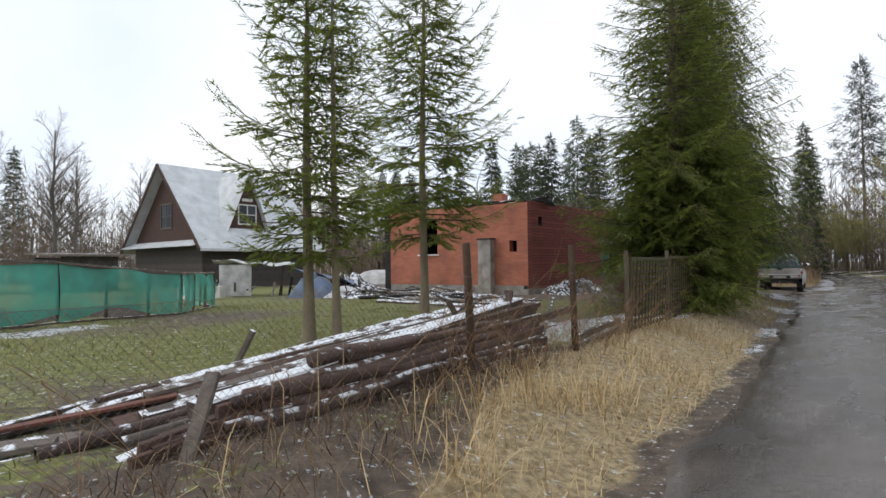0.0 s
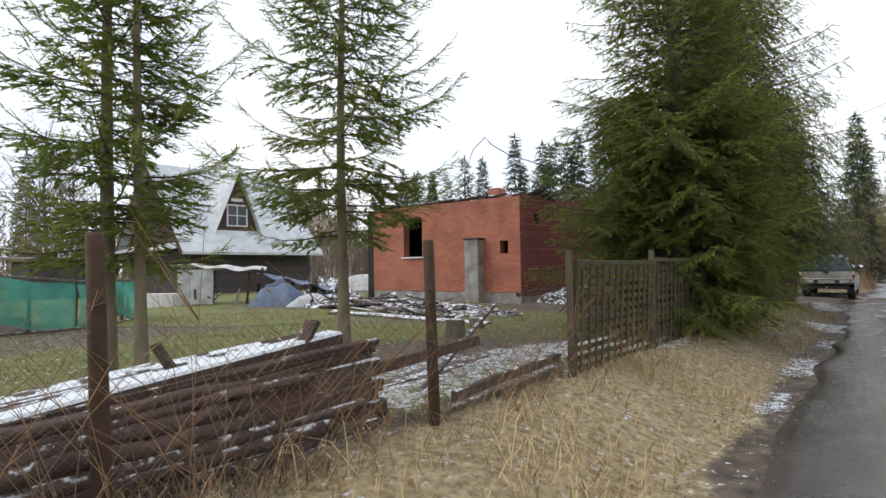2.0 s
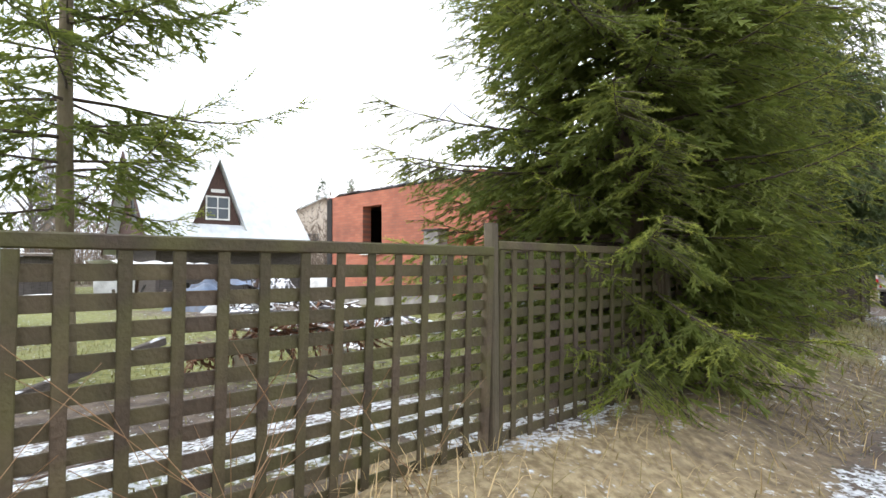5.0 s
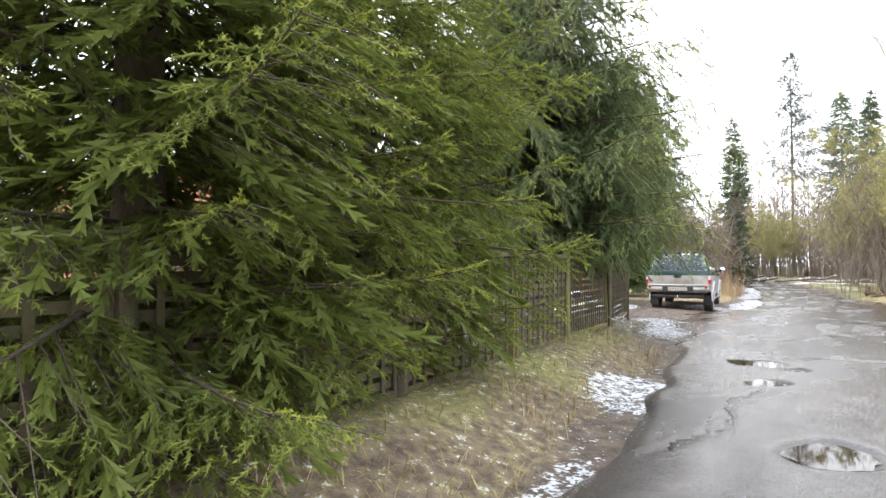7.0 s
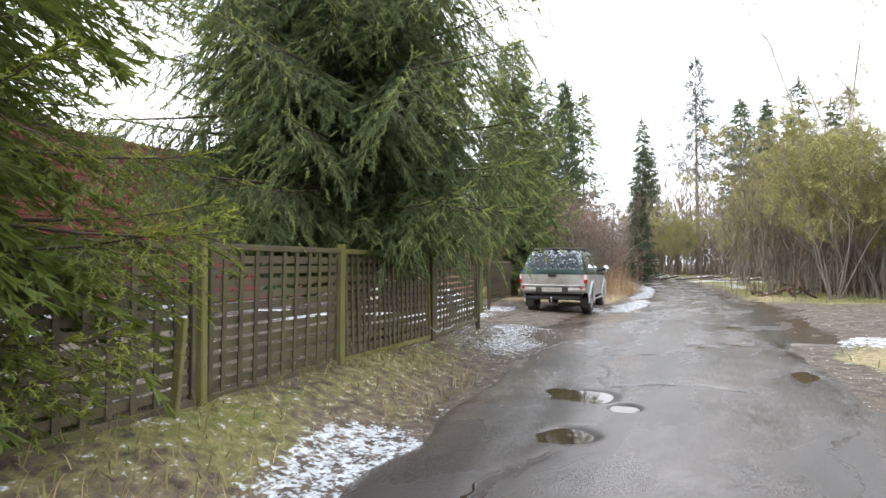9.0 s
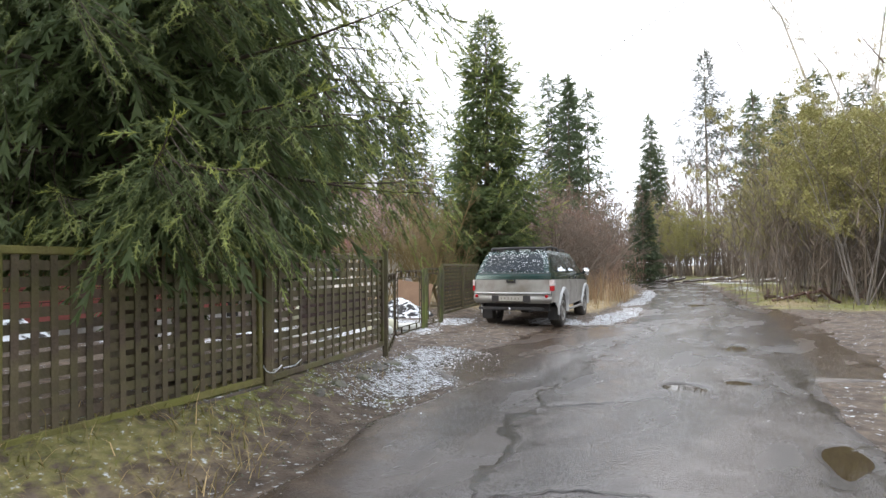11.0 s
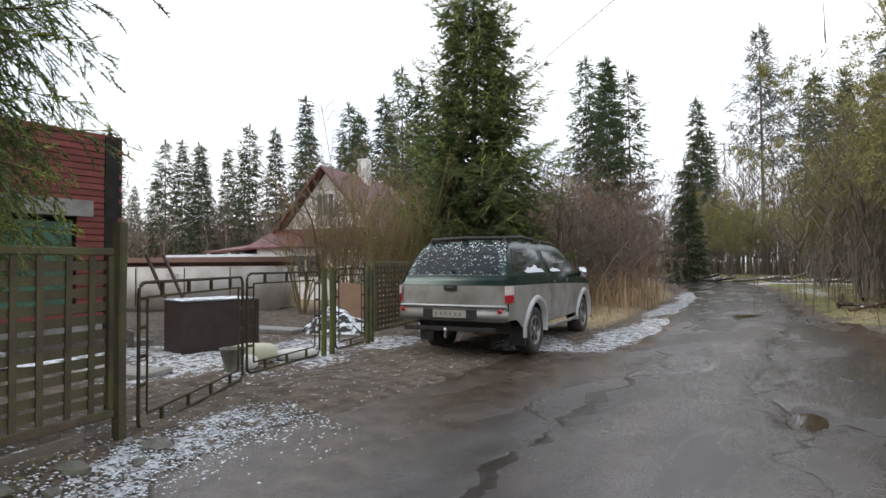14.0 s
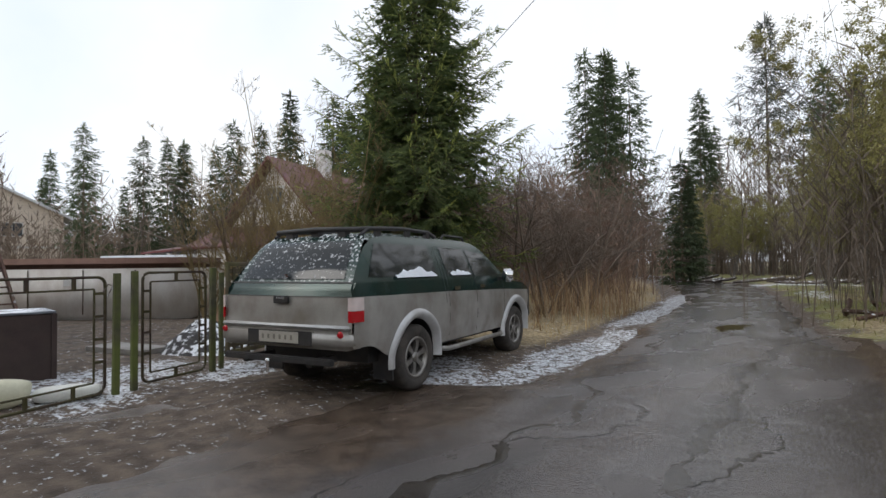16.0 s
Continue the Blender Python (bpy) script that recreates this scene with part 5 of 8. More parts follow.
# a second brace post next to the mossy one, and the wire tied low on one post
ob = beam("fence_post", (-4.12, 14.72, -0.1), (-4.18, 14.86, 1.02), 0.07, 0.05, LATTICE_MOSS)
tagged(ob, "short mossy post leaning on the lattice fence", "fence post", "fence posts")
bm_l = [(np.array([[-5.02 + 0.09 * math.cos(a), 19.6 + 0.09 * math.sin(a), 0.42 + 0.03 * math.sin(2 * a)] for a in np.linspace(0, 6.283, 14)]), np.full(14, 0.006)),
        (np.array([[-4.95, 19.68, 0.42], [-4.88, 19.78, 0.44], [-4.84, 19.83, 0.50]]), np.full(3, 0.006))]
tagged(tubes("tied_rope", bm_l, 5, SNOW), "pale rope tied round a fence post", "rope")
# low boards along the foot of the fence
for y0, y1, z, dx in ((5.2, 7.5, 0.10, 0.05), (7.7, 10.0, 0.12, 0.08), (8.4, 12.2, 0.16, 0.16), (12.7, 15.0, 0.13, 0.06), (15.2, 17.0, 0.16, 0.05), (17.2, 19.5, 0.16, 0.05), (19.7, 22.1, 0.12, 0.05)):
    ob = beam("foot_board", (float(fence_x(y0)) + dx, y0, z), (float(fence_x(y1)) + dx, y1, z + 0.02), 0.035, 0.16, OLD_WOOD_GREY, jag=0.01)
    tagged(ob, "old grey board lying along the foot of the fence", "board", "foot boards")

# ------------------------------------------------------------ chain-link stretch with its posts
for y, top, tilt, mat in ((-1.75, 0.92, 14, OLD_WOOD_GREY), (0.35, 1.72, 1.5, RUST), (2.63, 1.74, 1.0, RUST)):
    x = float(fence_x(y)) + (0.1 if y < 0 else 0)
    if y < 0:
        ob = beam("fence_post", (-1.05, -2.95, -0.1), (-1.33, -2.55, 0.80), 0.10, 0.035, mat, jag=0.006)
        tagged(ob, "leaning grey plank used as a fence post", "fence post", "chain-link posts")
    else:
        root = thing("fence_post", pose(x, y, 0, tilt, -tilt, 0), "rusty dark pipe post with wire tied round it", "fence post", "chain-link posts")
        lathe("pipe", [(0.0, top + 0.002), (0.036, top), (0.043, top - 0.02), (0.045, 0.9), (0.047, -0.25)], 14, mat, root)
        for z in (0.35, 0.95, 1.36):
            a = np.linspace(0, 6.6, 14)
            tubes("wire_tie", [(np.stack([0.049 * np.cos(a), 0.049 * np.sin(a), z + 0.008 * np.sin(3 * a)], -1), np.full(14, 0.003))], 4, WIRE, root)


def chain_link(y0, y1, z0, z1, cell=0.062, wire=0.0012):
    """Woven diamond mesh: two families of slanting wires on the fence line."""
    lines = []
    span = y1 - y0
    k = np.arange(-(z1 - z0), span, cell)
    for sgn in (1, -1):
        for o in k:
            t0, t1 = max(0.0, -o), min(z1 - z0, span - o)
            if t1 - t0 < 0.05:
                continue
            t = np.linspace(t0, t1, 7)
            u = o + t
            z = z0 + t if sgn > 0 else z1 - t
            y = y0 + u
            x = fence_x(y) - 0.055 + 0.02 * np.sin(y * 3.1) * np.sin((z - z0) * 2.4)
            lines.append((np.stack([x, y, z - 0.10 * np.exp(-((y - 1.4) / 1.0) ** 2) * (z - z0)], -1), np.full(7, wire)))
    y = np.linspace(y0, y1, 22)
    for zz in (z0 + 0.01, z1):
        lines.append((np.stack([fence_x(y) - 0.055, y, zz - 0.10 * np.exp(-((y - 1.4) / 1.0) ** 2) * (zz - z0)], -1), np.full(22, wire * 1.6)))
    v, f = tube_arrays(lines, 3)
    return put("chain_link_mesh", mesh_np("chain_link_mesh", v, f), WIRE)


tagged(chain_link(-5.5, 5.0, 0.18, 1.28), "sagging galvanised chain-link wire mesh", "wire fence", kind="stuff")

# ------------------------------------------------------------ iron gate
def frame_tube(pts, rad=0.017):
    return (np.asarray(pts, float), np.full(len(pts), rad))


def rounded(L, z0, z1, inset=0.0, rr=0.06):
    a = np.linspace(0, math.pi / 2, 5)
    c = []
    for cx, cz, s in ((L - inset - rr, z1 - inset - rr, 0), (inset + rr, z1 - inset - rr, 1), (inset + rr, z0 + inset + rr, 2), (L - inset - rr, z0 + inset + rr, 3)):
        c += [[cx + rr * math.cos(q + s * math.pi / 2), 0, cz + rr * math.sin(q + s * math.pi / 2)] for q in a]
    return c + [c[0]]


def gate_leaf(p, q, z0, z1, z2, label, name="gate_leaf", gap=0.13, spacers=3):
    """A leaf of round bar: outer frame, inner frame, short square spacers between them."""
    p, q = Vector(p), Vector(q)
    d = q - p
    L = d.length
    root = thing(name, Matrix.Translation(p) @ Matrix.Rotation(math.atan2(d.y, d.x), 4, "Z"), label, "gate", "gate leaves")
    tubes("outer_frame", [frame_tube(rounded(L, z0, z1, 0, 0.09))], 6, GATE_IRON, root)
    tubes("inner_frame", [frame_tube(rounded(L, z0, z1, gap, 0.015), 0.012)], 6, GATE_IRON, root)
    for i in range(spacers):
        x = L * (i + 0.75) / (spacers + 0.5)
        block("spacer", x - 0.018, x + 0.018, -0.012, 0.012, z1 - gap, z1, GATE_IRON, root)
        block("spacer", x - 0.018, x + 0.018, -0.012, 0.012, z0, z0 + gap, GATE_IRON, root)
    for z in (0.45, 0.7, 0.95, 1.2):
        if z0 + gap < z < z1 - gap:
            for x in (0.0, L - gap):
                block("spacer", x, x + gap, -0.012, 0.012, z - 0.015, z + 0.015, GATE_IRON, root)
    return root


gate_leaf((-6.06, 22.60, 0), (-7.42, 24.38, 0), 0.06, 1.34, 0, "open-work dark iron gate leaf with a sagging frame", spacers=4)
gate_leaf((-7.47, 24.47, 0), (-8.03, 26.05, 0), 0.10, 1.38, 0, "dark rusty iron gate leaf with open frame", spacers=3)
gate_leaf((-8.22, 26.52, 0), (-8.55, 27.46, 0), 0.10, 1.42, 0, "narrow iron wicket gate with mossy bars", "wicket_gate", 0.11, 1)
for x, y, top, w in ((-8.09, 26.18, 1.42, 0.07), (-8.16, 26.40, 1.44, 0.07), (-8.60, 27.58, 1.47, 0.075), (-8.66, 27.74, 1.40, 0.06)):
    ob = beam("gate_post", (x, y, -0.2), (x, y + 0.01, top), w, w, shade("mossy_iron", (0.03, 0.028, 0.018), (0.09, 0.085, 0.04), 0.75, 10, 80, 0.4, moss=0.75, moss_color=(0.10, 0.125, 0.02)) if x == -8.09 else bpy.data.materials["mossy_iron"], jag=0.003)
    tagged(ob, "square steel gate post covered with green moss", "gate post", "gate posts")
tagged(tubes("tied_rope", [(np.array([[-8.0, 26.02, 1.22], [-8.05, 26.09, 1.30], [-8.12, 26.16, 1.27], [-8.06, 26.07, 1.14], [-8.01, 26.03, 1.22]]), np.full(5, 0.008))], 5, OLD_WOOD_GREY), "rope loop tying the gate to its post", "rope")
# lattice beyond the wicket, behind the pickup
a, b = Vector((-8.72, 27.85, 0)), Vector((-9.9, 31.6, 0))
d = b - a
for k in range(2):
    p0 = a + d * (k / 2)
    L = d.length / 2 - 0.05
    root = thing("lattice_panel", Matrix.Translation(p0) @ Matrix.Rotation(math.atan2(d.y, d.x), 4, "Z"), "dark wooden lattice panel beside the wicket gate", "fence panel", "lattice fence panels")
    for nm, p, q, w, h in (("top_rail", (0, 0, 1.52), (L, 0, 1.52), 0.05, 0.06), ("bottom_rail", (0, 0, 0.25), (L, 0, 0.25), 0.05, 0.06), ("stile", (0.03, 0, 0.28), (0.03, 0, 1.49), 0.05, 0.06), ("stile", (L - 0.03, 0, 0.28), (L - 0.03, 0, 1.49), 0.05, 0.06)):
        beam(nm, p, q, w, h, LATTICE, root)
    for i in range(1, 13):
        put("slat", slat_mesh(1.2, 0.058, 0.012), LATTICE, root, m=pose(L * i / 13, -0.009, 0.28))
    for i in range(1, 13):
        put("slat", slat_mesh(L - 0.07, 0.062, 0.012), LATTICE, root, m=pose(0.035, 0.009, 0.25 + 1.27 * i / 13, 0, 90, 0))

# ------------------------------------------------------------ timber stack behind the chain-link
def grid_np(name, X, Y, Z):
    ny, nx = X.shape
    i, j = np.arange(ny - 1)[:, None] * nx, np.arange(nx - 1)[None, :]
    return mesh_np(name, np.stack([X, Y, Z], -1).reshape(-1, 3), np.stack([i + j, i + j + 1, i + nx + j + 1, i + nx + j], -1).reshape(-1, 4), smooth=True)


r = random.Random(401)


def plank(p, q, w, h, mat, label, roll=0.0, group="stacked timbers", jag=0.008, name="timber"):
    bm = bmesh.new()
    beam_bm(bm, p, q, w, h, roll, jag, r)
    return tagged(part(name, bm, mat), label, "timber", group)


LAB_T = "old dark wet timber in a slanting stack"
LAB_S = "old timber with thin snow along its top"
# the long top beam, sloping up along the stack
plank((-1.50, -3.75, 0.10), (-1.98, -1.3, 0.60), 0.12, 0.07, SNOW_BEAM, "snow-topped plank at the low end of the stack")
plank((-1.78, -2.5, 0.45), (-2.53, 2.05, 0.97), 0.20, 0.13, SNOW_BEAM, "long squared beam with snow along its top")
plank((-2.55, -0.2, 0.58), (-2.72, 2.15, 0.84), 0.20, 0.17, OLD_WOOD, "thick dark squared beam in the stack")


def stack_top(y):
    return np.interp(y, [-3.6, -2.4, -1.1, 0.9, 2.4], [0.14, 0.44, 0.61, 0.76, 0.94])


# packed inside of the stack: broken boards and bark under the visible timbers
ys = np.linspace(-3.3, 2.3, 60)
us_ = np.linspace(0, 1, 26)
SU, SY = np.meshgrid(us_, ys)
SX = fence_x(SY) - 0.28 - 1.7 * SU
prof = np.sin((0.02 + 0.96 * SU) * np.pi) ** 0.35
SZ = (0.82 * stack_top(SY) - 0.03) * prof + 0.03 * wobble(SX * 3, SY * 0.4, 3.0, 402)
SZ[-1] = 0.0
tagged(put("timber_heap", grid_np("timber_heap", SX, SY, SZ), OLD_WOOD), "packed heap of broken dark wet boards", "timber")
# boards fanned over the road side of the stack, from the ground up to the top beam
for i in range(110):
    f = r.random()
    y1 = r.uniform(0.6, 2.4)
    y0 = max(-3.6, y1 - r.uniform(1.6, 5.0))
    dx = 0.16 * (1 - f) + r.uniform(-0.04, 0.05)
    w, h = r.choice(((0.05, 0.12), (0.05, 0.15), (0.07, 0.07), (0.04, 0.10), (0.06, 0.05), (0.10, 0.10)))
    plank((float(fence_x(y0)) - 0.42 + dx, y0, max(0.05, f * stack_top(y0) + 0.05)), (float(fence_x(y1)) - 0.48 + dx, y1, max(0.08, f * stack_top(y1))), w, h, OLD_WOOD_GREY if r.random() < 0.16 else OLD_WOOD, LAB_T, r.uniform(-0.25, 0.25))
# boards lying over the back of the stack, some with snow
for i in range(34):
    x0 = -2.55 - 1.2 * r.random()
    y1 = r.uniform(0.8, 2.3)
    y0 = y1 - r.uniform(2.0, 4.5)
    plank((x0 + 0.25, y0, max(0.06, stack_top(y0) * 0.8 + 0.02)), (x0, y1, stack_top(y1) * r.uniform(0.80, 0.92) + 0.04), r.choice((0.10, 0.14)), 0.045, SNOW_WOOD if i % 3 == 0 else (OLD_WOOD if i % 3 == 1 else OLD_WOOD_GREY), LAB_S if i % 3 == 0 else LAB_T, r.uniform(-0.4, 0.4))
for i in range(14):
    y0 = r.uniform(-5.0, -3.2)
    plank((-1.9 - 2.8 * r.random(), y0 - 1.2, 0.06), (-2.1 - 2.0 * r.random(), y0 + r.uniform(1.5, 3.0), 0.12 + 0.2 * r.random()), r.choice((0.10, 0.15)), 0.045, OLD_WOOD_GREY if i % 3 else SNOW_WOOD, LAB_S, r.uniform(-0.4, 0.4))
plank((-3.2, -4.0, 0.22), (-2.8, -1.2, 0.42), 0.12, 0.03, shade("reddish_board", (0.10, 0.035, 0.025), (0.20, 0.075, 0.05), 0.8, 6, 60, 0.5, stretch=(2, 0.3, 2)), "reddish-brown painted board in the stack")
# the end faces: stacked wide boards
for i in range(7):
    plank((-2.12 - 0.02 * i, -0.9, 0.10 + 0.075 * i), (-2.2 - 0.03 * i, 2.36 - 0.05 * (i % 3), 0.14 + 0.10 * i), 0.07, 0.11, OLD_WOOD if i < 6 else SNOW_WOOD, LAB_T if i < 6 else LAB_S)
# round poles fanned out over the road side, from the heap's far end down to the ground
SNOW_LOG = shade("snow_streaked_log", (0.055, 0.034, 0.028), (0.14, 0.09, 0.07), 0.75, 7, 80, 0.8, stretch=(2, 0.3, 2), vary=0.2, snow=0.42, snow_scale=9)
POLE = shade("red_brown_pole", (0.050, 0.028, 0.022), (0.125, 0.078, 0.062), 0.75, 7, 80, 0.8, stretch=(2, 0.3, 2), vary=0.3, snow=0.06, snow_scale=12)
for i in range(120):
    f = r.random() if i < 84 else 0.3 * r.random()
    yb = r.uniform(0.7, 2.3)
    ya = r.uniform(-3.4, -0.4)
    a = np.array([float(fence_x(ya)) - 0.12 - 0.95 * f, ya, 0.08 + 0.5 * f * stack_top(ya) + 0.12 * f])
    b = np.array([float(fence_x(yb)) - 0.16 - 0.34 * f, yb, 0.12 + f * (stack_top(yb) - 0.16)])
    t = np.linspace(0, 1, 6)[:, None]
    q = a + (b - a) * t
    q[1:-1] += np.array([[r.uniform(-0.015, 0.015), 0, r.uniform(-0.02, 0.02)] for _ in range(4)])
    w = r.uniform(0.022, 0.055)
    tagged(tubes("pole", [(q, w * np.linspace(1.0, 0.72, 6))], 7, POLE if i % 5 else OLD_WOOD_GREY), "dark red-brown round pole fanned out of the timber stack", "pole", "stacked poles")
# thick logs fanned over the road side, snow lying along some of them
for i in range(30):
    f = (i + r.random()) / 30
    ya, yb = r.uniform(-3.2, -1.2) + 1.0 * (1 - f), r.uniform(0.5, 1.9)
    a = np.array([float(fence_x(ya)) - 0.10 - 0.10 * r.random() - 0.25 * f, ya, 0.06 + f * (stack_top(ya) + 0.12)])
    b = np.array([float(fence_x(yb)) - 0.16 - 0.20 * f, yb, 0.10 + f * (stack_top(yb) - 0.10)])
    q = a + (b - a) * np.linspace(0, 1, 7)[:, None]
    q[1:-1] += np.array([[r.uniform(-0.02, 0.02), 0, r.uniform(-0.025, 0.025)] for _ in range(5)])
    w = r.uniform(0.035, 0.07)
    tagged(tubes("log", [(np.vstack([q[:1], q, q[-1:]]), np.r_[0.001, w * np.linspace(1.0, 0.75, 7), 0.001])], 9, (SNOW_LOG, POLE, POLE)[i % 3]), "thin snow-streaked log fanned out of the timber stack" if i % 3 == 0 else "dark red-brown log fanned out of the timber stack", "log", "stacked logs")
# broken upright ends and poles leaning against the stack
plank((-2.35, 1.2, 0.2), (-2.55, 0.75, 1.05), 0.07, 0.06, OLD_WOOD, "broken dark pole leaning on the stack")
plank((-2.05, 1.0, 0.1), (-2.5, 1.85, 1.12), 0.12, 0.05, OLD_WOOD, "broken dark board leaning on the stack")
plank((-4.2, -1.35, 0.0), (-3.9, -1.1, 0.75), 0.07, 0.06, OLD_WOOD_GREY, "short crooked stake in the yard")
plank((-2.2, -0.6, 0.42), (-3.05, 4.1, 0.72), 0.05, 0.11, OLD_WOOD, "long brown rail slanting across the stack")
plank((-2.7, 2.7, 0.1), (-4.6, 5.9, 0.95), 0.05, 0.06, OLD_WOOD_GREY, "long thin rail slanting over the snow")
# loose boards on the snowy ground up to the lattice
for i in range(26):
    y0 = r.uniform(2.3, 4.6)
    x0 = fence_x(y0) - 0.25 - 1.8 * r.random()
    L = r.uniform(0.9, 2.4)
    a = r.uniform(-0.35, 0.15)
    z = 0.12 + 0.12 * r.random()
    plank((x0, y0, z), (x0 + L * math.sin(a) * 0.8 - 0.1, min(y0 + L * math.cos(a), 5.6), z + r.uniform(-0.04, 0.08)), r.choice((0.09, 0.13, 0.16)), 0.03, (OLD_WOOD, OLD_WOOD_GREY, SNOW_WOOD)[i % 3], "loose wet board lying on the snowy ground", r.uniform(-0.2, 0.2), "loose boards")
for y0, y1, z in ((2.7, 5.0, 0.20), (2.75, 5.0, 0.34), (3.0, 5.0, 0.48)):
    plank((float(fence_x(y0)) - 0.14, y0, z - 0.06), (float(fence_x(y1)) - 0.12, y1, z), 0.05, 0.10, OLD_WOOD_GREY, "old board laid along the wire fence", 0.1, "loose boards")


# ------------------------------------------------------------ stump and stones
def stump(x, y, rad, h, label):
    root = thing("tree_stump", pose(x, y, ground_at(x, y)), label, "stump")
    lathe("stump_side", [(rad * 1.35, -0.05), (rad * 1.12, 0.06), (rad, h * 0.6), (rad * 0.98, h)], 14, BARK, root)
    lathe("cut_face", [(rad * 0.98, h), (rad * 0.5, h + 0.006), (0.001, h + 0.004)], 14, SNOW_WOOD, root, "cut face with a little snow")


stump(-6.95, 7.15, 0.19, 0.34, "sawn tree stump with snow on its cut face")
stump(-7.9, 8.6, 0.16, 0.22, "low sawn stump beside scattered bricks")


def stone(x, y, s, seed, mat=None):
    rr = np.random.RandomState(seed)
    bm = bmesh.new()
    bmesh.ops.create_icosphere(bm, subdivisions=2, radius=1)
    for v in bm.verts:
        n = noise.noise(Vector(v.co) * 1.3 + Vector((seed, 0, 0)))
        v.co = Vector((v.co.x * s, v.co.y * s * 0.8, v.co.z * s * 0.42)) * (1 + 0.6 * n)
    ob = part("stone", bm, mat or STONE)
    ob.matrix_basis = pose(x, y, max(ground_at(x, y), 0.02) + s * 0.06, 0, 0, rr.uniform(0, 360))
    tagged(ob, "mossy grey stone at the foot of the fence", "stone", "stones")


for i, (x, y, s) in enumerate(((-5.2, 21.4, 0.14), (-5.0, 20.9, 0.11), (-5.35, 21.9, 0.12), (-4.9, 20.4, 0.10), (-5.5, 22.5, 0.13), (-5.3, 22.3, 0.08), (-4.75, 20.0, 0.09), (-5.1, 21.7, 0.07), (-8.3, 9.0, 0.12), (-8.0, 9.3, 0.10))):
    stone(x, y, s, 500 + i)
# dead brown branch hooked behind the first lattice panel
root = thing("dead_branch", pose(-3.15, 6.35, 1.0), "dead spruce branch with brown needles behind the lattice", "branch")
q = np.array([[0, -0.55, 0.02], [0, -0.2, 0.10], [0.0, 0.15, 0.12], [-0.02, 0.5, 0.05]])
tubes("stem", [(q, np.array([0.012, 0.010, 0.008, 0.004])), (np.array([[0, -0.1, 0.1], [0.02, 0.05, -0.12], [0.0, 0.25, -0.22]]), np.array([0.008, 0.006, 0.003]))], 5, TWIG, root)
rr = np.random.RandomState(9)
nn = 150
tt = rr.uniform(0, 1, nn)
P = np.stack([np.interp(tt, np.linspace(0, 1, 4), q[:, k]) for k in range(3)], -1) + rr.normal(0, 0.03, (nn, 3))
D = rr.normal(0, 0.5, (nn, 3)) + [0, 0.5, -0.35]
shoot_mesh(P, D, rr.uniform(0.1, 0.22, nn), np.tile([0.0, 0, 1], (nn, 1)) + rr.normal(0, 0.3, (nn, 3)), np.zeros(nn), 4, 0.018, NEEDLE_DEAD, "brown_needles", root)

# ------------------------------------------------------------ parked double-cab pickup with a canopy
SILVER = shade("muddy_silver_paint", (0.31, 0.295, 0.27), (0.47, 0.455, 0.43), 0.36, 3.5, 120, 0.03, metal=0.4, stretch=(1, 1, 0.8), dirt=0.7, dirt_color=(0.17, 0.14, 0.105))
GREEN = shade("dark_green_paint", (0.010, 0.030, 0.026), (0.016, 0.045, 0.040), 0.22, 3, 120, 0.02, metal=0.3, dirt=0.25, dirt_color=(0.07, 0.065, 0.055), snow=0.0)
GREEN_SNOW = shade("snowy_dark_canopy", (0.010, 0.030, 0.026), (0.016, 0.042, 0.038), 0.25, 3, 120, 0.02, metal=0.2, snow=0.24, snow_scale=30)
BLACK = shade("black_plastic", (0.012, 0.012, 0.013), (0.030, 0.030, 0.032), 0.6, 12, 90, 0.1, dirt=0.3)
TYRE = shade("dirty_tyre_rubber", (0.022, 0.020, 0.018), (0.060, 0.052, 0.046), 0.85, 9, 70, 0.4, dirt=0.4, dirt_color=(0.10, 0.085, 0.07))
ALLOY = shade("dirty_alloy", (0.20, 0.19, 0.175), (0.38, 0.365, 0.345), 0.42, 12, 90, 0.1, metal=0.7, dirt=0.4)
LAMP_RED = plain("red_lamp_lens", (0.42, 0.012, 0.018), 0.15)
LAMP_WHITE = plain("clear_lamp_lens", (0.66, 0.56, 0.54), 0.15)
CHROME = plain("chrome", (0.72, 0.72, 0.72), 0.12, 1.0)
PLATE = plain("dirty_white_plate", (0.36, 0.34, 0.30), 0.6)
GREY_MARK = plain("faded_plate_marks", (0.16, 0.15, 0.13), 0.6)
GREY_PLASTIC = shade("silver_grey_flare", (0.46, 0.46, 0.46), (0.60, 0.60, 0.60), 0.45, 5, 90, 0.05, metal=0.3, dirt=0.35, dirt_color=(0.16, 0.14, 0.12))

CAR = thing("pickup_truck", pose(-6.586, 28.409, 0.0, 0, 0, 12.15) @ Matrix.Diagonal((1.08, 1.08, 1.035, 1)), "muddy green and silver pickup with a snow-dusted canopy", "car")
WHEEL_R, ARCH_R, HUB_Z, WB = 0.375, 0.47, 0.375, 2.96


def side_x(y, z):
    """Half width of the body at a height and a station."""
    base = np.interp(z, [0.30, 0.45, 0.62, 0.85, 1.02, 1.14, 1.25, 1.50, 1.68, 1.76, 1.82], [0.80, 0.84, 0.872, 0.885, 0.875, 0.855, 0.83, 0.745, 0.675, 0.62, 0.42])
    ends = 1 - 0.10 * smoothstep(3.2, 3.85, y) - 0.035 * smoothstep(-0.75, -1.2, y)
    return base * ends


